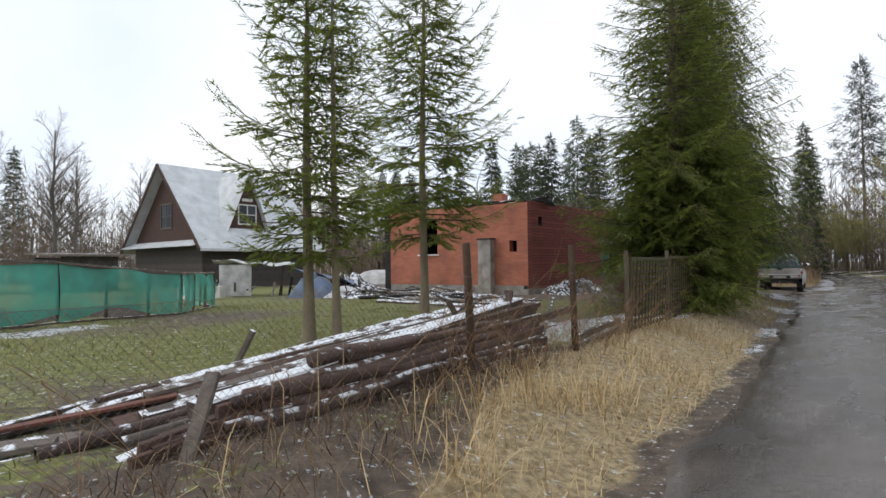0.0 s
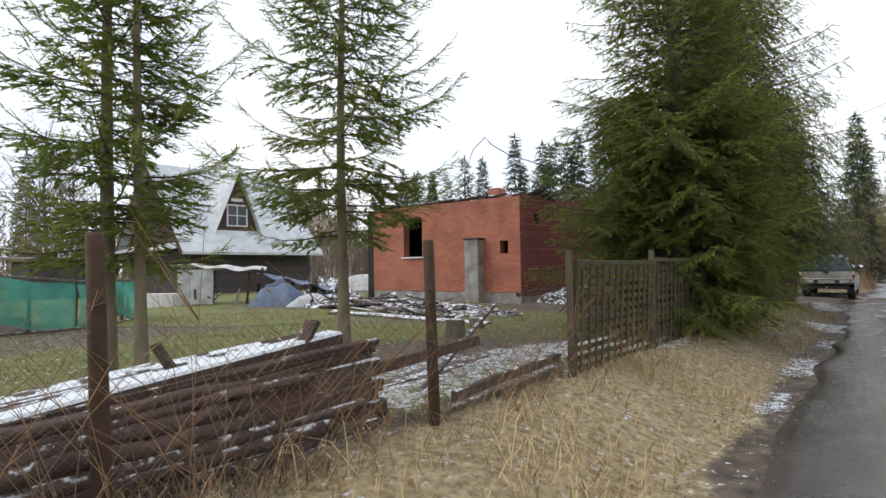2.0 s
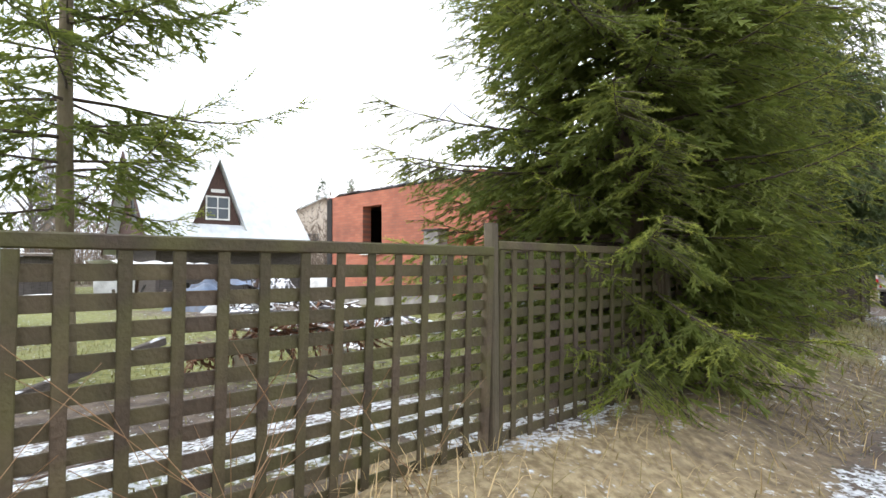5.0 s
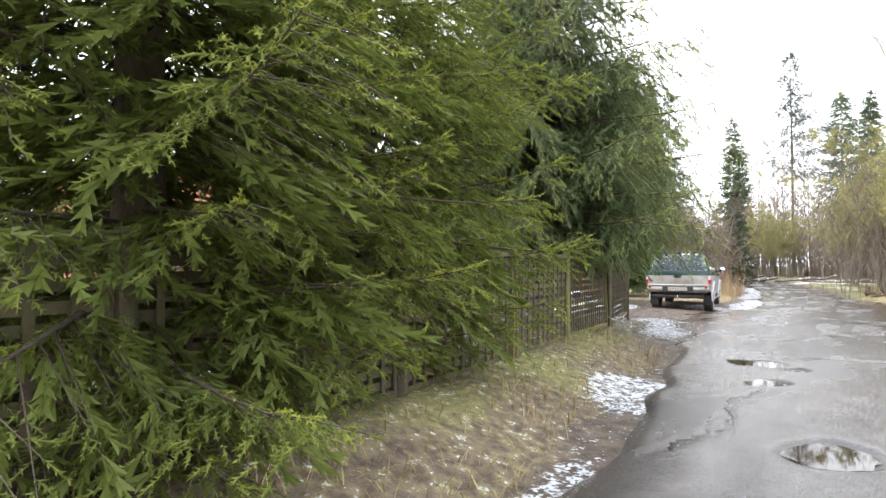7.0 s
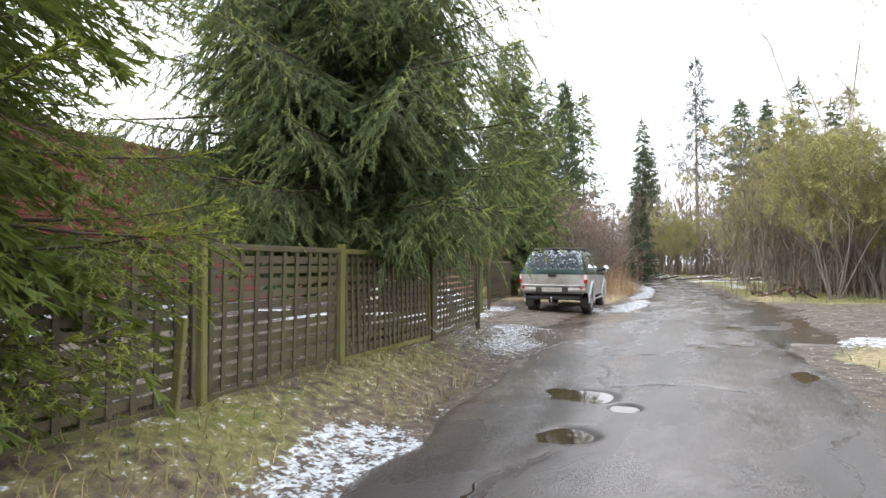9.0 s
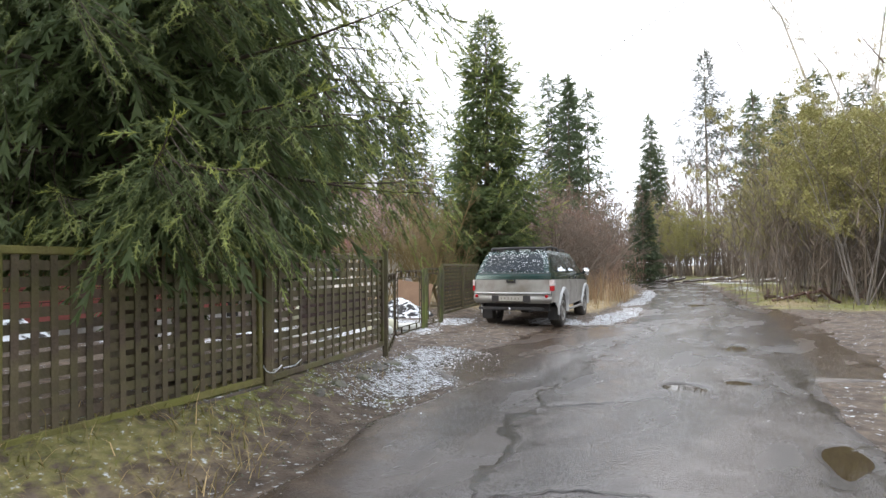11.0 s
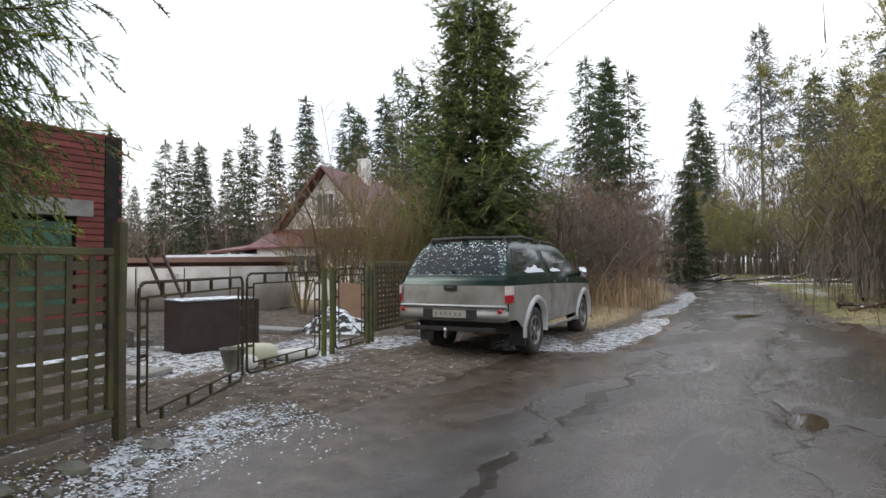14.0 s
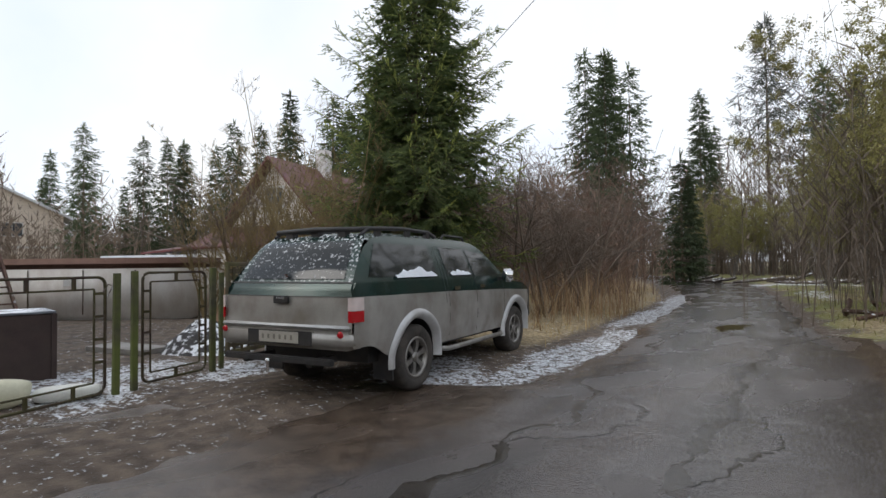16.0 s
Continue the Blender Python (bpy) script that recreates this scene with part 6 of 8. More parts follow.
def roof_z(y):
    return np.interp(y, [-1.18, -1.12, -0.98, -0.80, -0.60, -0.30, 0.2, 1.0, 1.5, 1.85, 2.05, 2.62, 2.75, 3.3, 3.70, 3.82], [1.20, 1.27, 1.44, 1.61, 1.71, 1.76, 1.78, 1.78, 1.77, 1.73, 1.64, 1.24, 1.17, 1.12, 1.04, 0.94])


def low_z(y):
    z = 0.46 + 0.16 * smoothstep(-0.45, -0.95, y)
    for c in (0.0, WB):
        k = np.abs(y - c) < ARCH_R
        z = np.where(k, np.maximum(z, HUB_Z + np.sqrt(np.maximum(ARCH_R ** 2 - (y - c) ** 2, 0))), z)
    return z


def grid_mesh(name, X, Y, Z, flip=False):
    ny, nx = X.shape
    i, j = np.arange(ny - 1)[:, None] * nx, np.arange(nx - 1)[None, :]
    f = np.stack([i + j, i + j + 1, i + nx + j + 1, i + nx + j], -1).reshape(-1, 4)
    return mesh_np(name, np.stack([X, Y, Z], -1).reshape(-1, 3), f[:, ::-1] if flip else f, smooth=True)


def body_shell(name, z_from, z_to, mat, label=""):
    """Both flanks of the body between two heights, joined over the top where the roof closes."""
    ys = np.unique(np.concatenate([np.linspace(-1.18, 3.82, 126), [c + s * ARCH_R for c in (0, WB) for s in (-1, -0.995, 0.995, 1)]]))
    u = np.linspace(0, 1, 14)
    Y = np.repeat(ys[:, None], 14, 1)
    lo = np.maximum(low_z(ys), z_from(ys))
    hi = np.minimum(z_to(ys), np.maximum(roof_z(ys), lo))
    Z = lo[:, None] + np.maximum(hi - lo, 0)[:, None] * u
    X = side_x(Y, Z)
    vs, fs, o = [], [], 0
    for s in (1, -1):
        me_v = np.stack([s * X, Y, Z], -1).reshape(-1, 3)
        i, j = np.arange(len(ys) - 1)[:, None] * 14, np.arange(13)[None, :]
        f = np.stack([i + j, i + j + 1, i + 14 + j + 1, i + 14 + j], -1).reshape(-1, 4)
        vs.append(me_v)
        fs.append(o + (f[:, ::-1] if s > 0 else f))
        o += len(me_v)
    return put(name, mesh_np(name, np.concatenate(vs), np.concatenate(fs), smooth=True), mat, CAR, label)


def silver_top(y):
    """Height where the silver lower paint meets the green."""
    return np.interp(y, [-1.2, 0.8, 2.6, 3.8], [1.12, 1.09, 1.04, 0.98])


def band_top(y):
    return np.interp(y, [-1.2, 0.8, 2.6, 3.8], [1.26, 1.24, 1.18, 1.10])


body_shell("lower_body", lambda y: 0.46, silver_top, SILVER, "mud-splashed silver lower body")
body_shell("waist_band", silver_top, band_top, GREEN)
body_shell("upper_body", band_top, lambda y: 1.76, GREEN)


def cap(name, y_pick, u_n, mat, label="", lift=0.0):
    """Top skin across the car: roof, bonnet and sloped ends."""
    ys = np.asarray(y_pick)
    u = np.linspace(-1, 1, u_n)
    rz = roof_z(ys)
    edge_z = np.minimum(rz, 1.76)
    half = side_x(ys, edge_z)
    Y = np.repeat(ys[:, None], u_n, 1)
    X = half[:, None] * u
    crown = np.where(rz > 1.7, 0.05, 0.035)
    Z = edge_z[:, None] + (np.maximum(rz - edge_z, 0) + crown)[:, None] * (1 - np.abs(u) ** 2.6)[None] + lift
    return put(name, grid_mesh(name, X, Y, Z), mat, CAR, label)


cap("canopy_roof", np.linspace(-0.62, 1.0, 24), 17, GREEN_SNOW, "dark green canopy roof dusted with snow")
cap("cab_roof", np.linspace(1.0, 2.03, 14), 17, GREEN_SNOW, "dark green cab roof dusted with snow")
cap("windscreen", np.linspace(2.03, 2.66, 10), 17, GLASS)
cap("bonnet", np.linspace(2.66, 3.82, 16), 17, GREEN_SNOW)


def rear_y(z):
    return np.interp(z, [0.5, 0.80, 1.10, 1.20, 1.42, 1.63, 1.78], [-1.20, -1.195, -1.18, -1.14, -0.99, -0.81, -0.60])


def rear_grid(name, x0, x1, z0, z1, mat, off=0.0, label="", nx=13, nz=9, bulge=0.05, taper=0.0):
    zz, uu = np.linspace(z0, z1, nz), np.linspace(0, 1, nx)
    Z = np.repeat(zz[:, None], nx, 1)
    k = 1 - taper * (Z - z0) / (z1 - z0)
    X = (x0 + (x1 - x0) * uu)[None] * k
    Y = rear_y(Z) - bulge * (1 - (X / 0.9) ** 2) - off
    return put(name, grid_mesh(name, X, Y, Z), mat, CAR, label)


def full_half(z):
    return float(side_x(np.array(rear_y(z)), np.array(z)))


for z0, z1, nm, mat in ((0.66, 1.12, "tailgate", SILVER), (1.12, 1.26, "tailgate_band", GREEN)):
    rear_grid(nm, -full_half(z0) + 0.002, full_half(z0) - 0.002, z0, z1, mat)
zz = np.linspace(1.26, 1.76, 15)
uu = np.linspace(-1, 1, 17)
hw = np.array([float(side_x(np.array(rear_y(z)), np.array(min(z, 1.76)))) for z in zz])
X = hw[:, None] * uu
Zr = np.repeat(zz[:, None], 17, 1)
Yr = np.repeat(rear_y(zz)[:, None], 17, 1) - 0.05 * (1 - uu ** 2)[None]
put("canopy_rear", grid_mesh("canopy_rear", X, Yr, Zr), GREEN_SNOW, CAR, "sloping dark canopy rear with flecks of snow")
GLASS_SNOW = shade("snow_flecked_glass", (0.012, 0.016, 0.02), (0.02, 0.026, 0.03), 0.08, 4, 60, 0.0, snow=0.09, snow_scale=30, spec=0.3)
ins = (slice(1, 13), slice(1, 16))
put("rear_window", grid_mesh("rear_window", X[ins] * 0.985, Yr[ins] - 0.012, Zr[ins]), GLASS_SNOW, CAR, "dark rear window with flecks of snow")
rear_grid("tailgate_seam", -0.80, 0.80, 1.117, 1.125, BLACK, 0.006)
rear_grid("canopy_seam", -0.80, 0.80, 1.252, 1.266, BLACK, 0.006)
block("tailgate_handle", -0.10, 0.10, -1.265, -1.235, 1.045, 1.125, BLACK, CAR, "black tailgate handle", 0.008)
block("handle_lever", -0.055, 0.055, -1.272, -1.262, 1.092, 1.116, CHROME, CAR, "chrome handle lever", 0.004)
block("window_lock", -0.02, 0.02, -1.165, -1.12, 1.315, 1.345, CHROME, CAR)
block("front_panel", -0.80, 0.80, 3.70, 3.82, 0.5, 1.0, BLACK, CAR, "", 0.02)
block("underbody", -0.70, 0.70, -0.70, 3.65, 0.40, 0.60, BLACK, CAR)
block("cabin_floor", -0.76, 0.76, 0.5, 2.45, 0.60, 1.0, BLACK, CAR)
block("load_bed", -0.60, 0.60, -1.1, 0.5, 0.60, 0.98, BLACK, CAR)


def side_panel(name, pts, mat, off, s=1, label="", n=10):
    """A pane on the flank, from four (y, z) corners: bottom rear, bottom front, top front, top rear."""
    (a, b, c, d) = [np.array(q, float) for q in pts]
    u, v = np.meshgrid(np.linspace(0, 1, n), np.linspace(0, 1, 6))
    q = (1 - v)[..., None] * ((1 - u)[..., None] * a + u[..., None] * b) + v[..., None] * ((1 - u)[..., None] * d + u[..., None] * c)
    X = s * (side_x(q[..., 0], q[..., 1]) + off)
    return put(name, grid_mesh(name, X, q[..., 0], q[..., 1], s < 0), mat, CAR, label)


GLASS_SIDE = shade("snow_edged_glass", (0.012, 0.016, 0.02), (0.02, 0.026, 0.03), 0.05, 4, 60, 0.0, spec=0.6)
for s in (1, -1):
    side_panel("canopy_window", ((-0.86, 1.31), (0.58, 1.29), (0.52, 1.67), (-0.56, 1.67)), GLASS_SIDE, 0.006, s, "dark canopy side window")
    side_panel("rear_door_window", ((0.82, 1.29), (1.52, 1.27), (1.46, 1.64), (0.80, 1.66)), GLASS_SIDE, 0.006, s, "dark door window")
    side_panel("front_door_window", ((1.58, 1.27), (2.40, 1.25), (2.02, 1.58), (1.52, 1.64)), GLASS_SIDE, 0.006, s, "door window reflecting the sky")
    for y0 in (0.68, 0.76, 1.55, 2.50):
        z1 = 1.72 if y0 < 2 else 1.2
        side_panel("panel_gap", ((y0, 0.52 if y0 > 0.7 else 0.95), (y0 + 0.010, 0.52 if y0 > 0.7 else 0.95), (y0 + 0.010, z1), (y0, z1)), BLACK, 0.004, s, n=3)
    for y0 in (0.90, 1.66):
        side_panel("door_handle", ((y0, 1.10), (y0 + 0.15, 1.10), (y0 + 0.15, 1.145), (y0, 1.145)), CHROME, 0.022, s, "chrome door handle", 4)
    # snow caught on the window ledges
    rr = np.random.RandomState(610)
    for y0, y1, top in ((-0.35, 0.52, 0.13), (0.9, 1.45, 0.08)):
        n = 14
        ya = np.linspace(y0, y1, n)
        za = 1.30 + top * np.abs(np.sin(np.linspace(0.3, 2.9, n))) * rr.uniform(0.35, 1.0, n)
        Yp = np.stack([ya, ya, ya])
        Zp = np.stack([np.full(n, 1.29), (1.29 + za) / 2, za])
        Xp = s * (side_x(Yp, Zp) + np.stack([np.full(n, 0.030), np.full(n, 0.022), np.full(n, 0.009)]))
        put("window_snow", grid_mesh("window_snow", Xp, Yp, Zp, s < 0), SNOW, CAR, "snow caught below the window")
    # tail lamp
    for z0, z1, mat, lb in ((0.875, 0.985, LAMP_RED, "red tail lamp lens"), (0.988, 1.115, LAMP_WHITE, "clear upper lamp lens")):
        zz = np.linspace(z0, z1, 5)
        a = np.linspace(0, 1, 9)
        # wraps from the rear face round to the flank
        xr = np.interp(a, [0, 0.5, 0.62, 1], [0.815, 0.855, 0.876, 0.889])
        yr = np.interp(a, [0, 0.5, 0.62, 1], [-1.232, -1.222, -1.18, -1.06])
        put("tail_lamp", grid_mesh("tail_lamp", s * np.repeat(xr[None], 5, 0), np.repeat(yr[None], 5, 0), np.repeat(zz[:, None], 9, 1), s < 0), mat, CAR, lb)
    ob = lathe("reflector", [(0.0, 0.012), (0.03, 0.010), (0.036, 0.0)], 14, LAMP_RED, CAR, "round red reflector", pose(s * 0.76, -1.19, 0.76, 90, 0, 0))
    # wheel arch flares
    for c in (0.0, WB):
        a = np.linspace(-0.10, math.pi + 0.10, 26)
        prof = [(ARCH_R - 0.03, -0.03), (ARCH_R + 0.005, 0.040), (ARCH_R + 0.055, 0.042), (ARCH_R + 0.085, 0.004)]
        Yf = np.stack([c + p[0] * np.cos(a) for p in prof])
        Zf = np.stack([HUB_Z + p[0] * np.sin(a) for p in prof])
        Xf = np.stack([s * (side_x(np.full_like(a, c), np.clip(Zf[k], 0.5, 1.0)) + prof[k][1]) for k in range(4)])
        put("arch_flare", grid_mesh("arch_flare", Xf, Yf, Zf, s > 0), GREY_PLASTIC, CAR, "wide grey wheel-arch flare")
        a = np.linspace(0, math.pi, 18)
        Yw = np.stack([c + (ARCH_R - 0.005) * np.cos(a)] * 2)
        Zw = np.stack([HUB_Z + (ARCH_R - 0.005) * np.sin(a)] * 2)
        Xw = np.stack([np.full_like(a, s * 0.86), np.full_like(a, s * 0.50)])
        put("wheel_well", grid_mesh("wheel_well", Xw, Yw, Zw), BLACK, CAR)
    block("mud_flap", s * 0.75 - 0.12, s * 0.75 + 0.12, -0.50, -0.47, 0.20, 0.50, BLACK, CAR, "black mud flap", 0.004)
    # side step
    q = np.array([[s * 0.83, 0.55, 0.40], [s * 0.90, 0.68, 0.38], [s * 0.90, 2.30, 0.38], [s * 0.83, 2.42, 0.40]])
    tubes("side_step", [(q, np.full(4, 0.032))], 8, ALLOY, CAR, "tubular side step")
    # mirror
    bm = bmesh.new()
    block_bm(bm, s * 1.01 - 0.08, s * 1.01 + 0.08, 2.28, 2.38, 1.16, 1.36, 0.03)
    part("door_mirror", bm, CHROME, CAR, "chrome door mirror", True)
    beam("mirror_arm", (s * 0.82, 2.36, 1.2), (s * 0.95, 2.33, 1.22), 0.04, 0.05, BLACK, CAR)
# rear bumper with plate, lower step and tow ball
bm = bmesh.new()
block_bm(bm, -0.83, 0.83, -1.275, -1.12, 0.80, 0.84, 0.018)
part("bumper_top", bm, GREY_PLASTIC, CAR, "dirty silver rear bumper ledge", True)
bm = bmesh.new()
block_bm(bm, -0.845, 0.845, -1.28, -0.95, 0.60, 0.80, 0.045)
part("rear_bumper", bm, SILVER, CAR, "mud-splashed rear bumper", True)
block("plate_recess", -0.42, 0.42, -1.292, -1.284, 0.635, 0.775, BLACK, CAR)
block("number_plate", -0.26, 0.26, -1.302, -1.294, 0.650, 0.765, PLATE, CAR, "dirty white number plate", 0.003)
for i in range(6):
    block("plate_mark", -0.215 + i * 0.075, -0.190 + i * 0.075, -1.3045, -1.3025, 0.685, 0.732, GREY_MARK, CAR)
block("step_bar", -0.70, 0.70, -1.36, -1.29, 0.46, 0.525, BLACK, CAR, "dark steel step bar", 0.01)
for s in (1, -1):
    block("step_bracket", s * 0.42 - 0.03, s * 0.42 + 0.03, -1.33, -0.9, 0.43, 0.50, BLACK, CAR)
lathe("tow_ball", [(0.0, 0.06), (0.02, 0.055), (0.027, 0.035), (0.015, 0.01), (0.015, -0.08)], 10, CHROME, CAR, "", pose(0.02, -1.36, 0.46))
# roof rails at the back of the canopy and on the cab
for s in (1, -1):
    q = np.array([[s * 0.58, -0.66, 1.75], [s * 0.60, -0.55, 1.83], [s * 0.60, 0.1, 1.86], [s * 0.58, 0.75, 1.845], [s * 0.57, 0.95, 1.79]])
    tubes("roof_rail", [(q, np.full(5, 0.024))], 8, BLACK, CAR, "black roof rail")
    for y in (-0.35, 0.25, 0.7):
        block("rail_foot", s * 0.59 - 0.02, s * 0.59 + 0.02, y - 0.04, y + 0.04, 1.72, 1.85, BLACK, CAR)
    q = np.array([[s * 0.56, 1.12, 1.78], [s * 0.56, 1.2, 1.83], [s * 0.55, 1.75, 1.82], [s * 0.54, 1.85, 1.75]])
    tubes("roof_rail", [(q, np.full(4, 0.016))], 6, BLACK, CAR, "black roof rail")
q = np.array([[-0.60, -0.52, 1.825], [-0.55, -0.66, 1.815], [0, -0.70, 1.83], [0.55, -0.66, 1.815], [0.60, -0.52, 1.825]])
tubes("rear_crossbar", [(q, np.full(5, 0.030))], 8, BLACK, CAR, "black crossbar over the rear window")
for x in (-0.36, 0.0, 0.36):
    block("bar_foot", x - 0.05, x + 0.05, -0.69, -0.60, 1.68, 1.82, BLACK, CAR)
# headlamps, hidden at the front
for s in (1, -1):
    block("headlamp", s * 0.62 - 0.16, s * 0.62 + 0.16, 3.76, 3.84, 0.78, 0.98, LAMP_WHITE, CAR, "clear headlamp", 0.02)


def wheel(x, y, s):
    """Dirty tyre with lugs and a six-spoke alloy rim."""
    w = new("wheel")
    w.parent = CAR
    w.matrix_basis = pose(x, y, HUB_Z)
    W = 0.13
    lathe("tyre", [(0.225, -W * 0.85), (0.30, -W), (0.345, -W * 0.95), (0.372, -W * 0.70), (0.375, 0), (0.372, W * 0.70), (0.345, W * 0.95), (0.30, W), (0.225, W * 0.85), (0.20, W * 0.5), (0.20, -W * 0.5), (0.225, -W * 0.85)], 40, TYRE, w, "muddy off-road tyre", None, "X")
    lathe("rim", [(0.235, s * W * 0.86), (0.228, s * W * 0.95), (0.205, s * W * 0.88), (0.198, s * W * 0.3), (0.195, -s * W * 0.7)], 36, ALLOY, w, "", None, "X")
    lathe("brake_disc", [(0.0, s * 0.02), (0.18, s * 0.02)], 24, BLACK, w, "", None, "X")
    bm = bmesh.new()
    for k in range(6):
        a = 2 * math.pi * k / 6 + 0.3
        d, t = Vector((0, math.cos(a), math.sin(a))), Vector((0, -math.sin(a), math.cos(a)))
        pts = []
        for rad, half, dep in ((0.045, 0.028, 0.095), (0.13, 0.026, 0.105), (0.207, 0.042, 0.098)):
            pts.append([bm.verts.new(Vector((s * dd, 0, 0)) + d * rad + t * q * half) for q, dd in ((-1, dep), (1, dep), (0.8, dep - 0.035), (-0.8, dep - 0.035))])
        for p0, p1 in zip(pts, pts[1:]):
            for i in range(4):
                bm.faces.new((p0[i], p0[(i + 1) % 4], p1[(i + 1) % 4], p1[i]))
    bmesh.ops.recalc_face_normals(bm, faces=bm.faces)
    part("spokes", bm, ALLOY, w)
    lathe("hub_cap", [(0.0, s * 0.115), (0.04, s * 0.112), (0.058, s * 0.10), (0.062, s * 0.07)], 18, ALLOY, w, "", None, "X")


for s in (1, -1):
    for y in (0.0, WB):
        wheel(s * 0.745, y, s)

# short rear overhang: everything behind the rear arch draws in
for ob in CAR.children:
    if ob.type == "MESH" and ob.matrix_basis == Matrix.Identity(4):
        for v in ob.data.vertices:
            if v.co.y < -0.5:
                v.co.y = -0.5 + (v.co.y + 0.5) * 0.88

# ------------------------------------------------------------ houses
def brick_material(name, c1, c2, mortar, row, width, axis):
    m = bpy.data.materials.new(name)
    m.use_nodes = True
    n, l = m.node_tree.nodes, m.node_tree.links
    b = n["Principled BSDF"]
    b.inputs["Roughness"].default_value = 0.9
    tc, mp = n.new("ShaderNodeTexCoord"), n.new("ShaderNodeMapping")
    mp.inputs["Rotation"].default_value = axis
    l.new(tc.outputs["Object"], mp.inputs["Vector"])
    br = n.new("ShaderNodeTexBrick")
    br.inputs["Scale"].default_value = 1.0
    br.inputs["Brick Width"].default_value, br.inputs["Row Height"].default_value, br.inputs["Mortar Size"].default_value = width, row, 0.006
    br.inputs["Color1"].default_value, br.inputs["Color2"].default_value, br.inputs["Mortar"].default_value = (*c1, 1), (*c2, 1), (*mortar, 1)
    l.new(mp.outputs[0], br.inputs["Vector"])
    ns = n.new("ShaderNodeTexNoise")
    ns.inputs["Scale"].default_value, ns.inputs["Detail"].default_value = 0.9, 6
    l.new(tc.outputs["Object"], ns.inputs["Vector"])
    rg = n.new("ShaderNodeMapRange")
    rg.inputs["From Min"].default_value, rg.inputs["From Max"].default_value, rg.inputs["To Max"].default_value = 0.48, 0.75, 0.55
    l.new(ns.outputs["Fac"], rg.inputs["Value"])
    mx = n.new("ShaderNodeMix")
    mx.data_type = "RGBA"
    l.new(rg.outputs[0], mx.inputs[0])
    l.new(br.outputs["Color"], mx.inputs[6])
    mx.inputs[7].default_value = (0.10, 0.055, 0.045, 1)
    l.new(mx.outputs[2], b.inputs["Base Color"])
    bp = n.new("ShaderNodeBump")
    bp.inputs["Strength"].default_value, bp.inputs["Distance"].default_value = 0.7, 0.012
    bp.invert = True
    l.new(br.outputs["Fac"], bp.inputs["Height"])
    l.new(bp.outputs[0], b.inputs["Normal"])
    return m


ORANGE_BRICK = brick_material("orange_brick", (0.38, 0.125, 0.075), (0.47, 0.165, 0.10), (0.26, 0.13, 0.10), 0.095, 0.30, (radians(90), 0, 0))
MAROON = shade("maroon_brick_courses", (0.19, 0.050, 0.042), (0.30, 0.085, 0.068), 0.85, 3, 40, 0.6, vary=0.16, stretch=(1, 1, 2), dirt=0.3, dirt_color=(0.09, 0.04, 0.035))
SOOT = shade("sooty_interior", (0.010, 0.009, 0.008), (0.035, 0.030, 0.028), 0.95, 3, 30, 0.4)
GREEN_DOOR = shade("green_painted_door", (0.05, 0.13, 0.08), (0.08, 0.19, 0.12), 0.7, 5, 50, 0.2, dirt=0.4)
DARK_LOG = shade("dark_weathered_boards", (0.045, 0.038, 0.036), (0.115, 0.098, 0.092), 0.9, 3, 40, 0.5, stretch=(1, 1, 6), vary=0.15)
BROWN_LOG = shade("brown_gable_boards", (0.040, 0.022, 0.018), (0.105, 0.058, 0.046), 0.9, 3, 40, 0.5, stretch=(4, 4, 1))
SLATE = shade("pale_snowy_slate", (0.48, 0.50, 0.51), (0.72, 0.74, 0.76), 0.8, 1.2, 14, 0.3, dirt=0.25, dirt_color=(0.30, 0.31, 0.30))
PANE = bpy.data.materials.new("window_glass")
PANE.use_nodes = True
_b = PANE.node_tree.nodes["Principled BSDF"]
_b.inputs["Base Color"].default_value, _b.inputs["Roughness"].default_value = (0.05, 0.06, 0.07, 1), 0.08
WHITE_TRIM = shade("white_window_paint", (0.58, 0.57, 0.55), (0.78, 0.77, 0.74), 0.6, 6, 50, 0.2, dirt=0.2, dirt_color=(0.40, 0.37, 0.33))


def wall_with_holes(name, L, z0, z1, thick, holes, mat, parent, label="", soot=None):
    """A wall along local x, its outer face at y = 0 and thickness behind it, with rectangular openings cut through."""
    xs = sorted({0.0, L, *[h[0] for h in holes], *[h[1] for h in holes]})
    zs = sorted({z0, z1, *[h[2] for h in holes], *[h[3] for h in holes]})
    bm = bmesh.new()
    for x0, x1 in zip(xs, xs[1:]):
        for a, b in zip(zs, zs[1:]):
            cx, cz = (x0 + x1) / 2, (a + b) / 2
            if not any(h[0] < cx < h[1] and h[2] < cz < h[3] for h in holes):
                block_bm(bm, x0, x1, 0, thick, a, b)
    bmesh.ops.remove_doubles(bm, verts=bm.verts, dist=0.001)
    # inner faces between neighbouring cells go
    seen = {}
    for f in bm.faces:
        seen.setdefault(tuple(round(c, 3) for c in f.calc_center_median()), []).append(f)
    bmesh.ops.delete(bm, geom=[f for fs in seen.values() if len(fs) > 1 for f in fs], context="FACES")
    return part(name, bm, mat, parent, label)


def frame_of(p, q):
    """Local frame of a wall from p to q: x along it, y into the building on the left."""
    d = Vector((q[0] - p[0], q[1] - p[1], 0))
    return Matrix.Translation((p[0], p[1], 0)) @ Matrix.Rotation(math.atan2(d.y, d.x), 4, "Z"), d.length


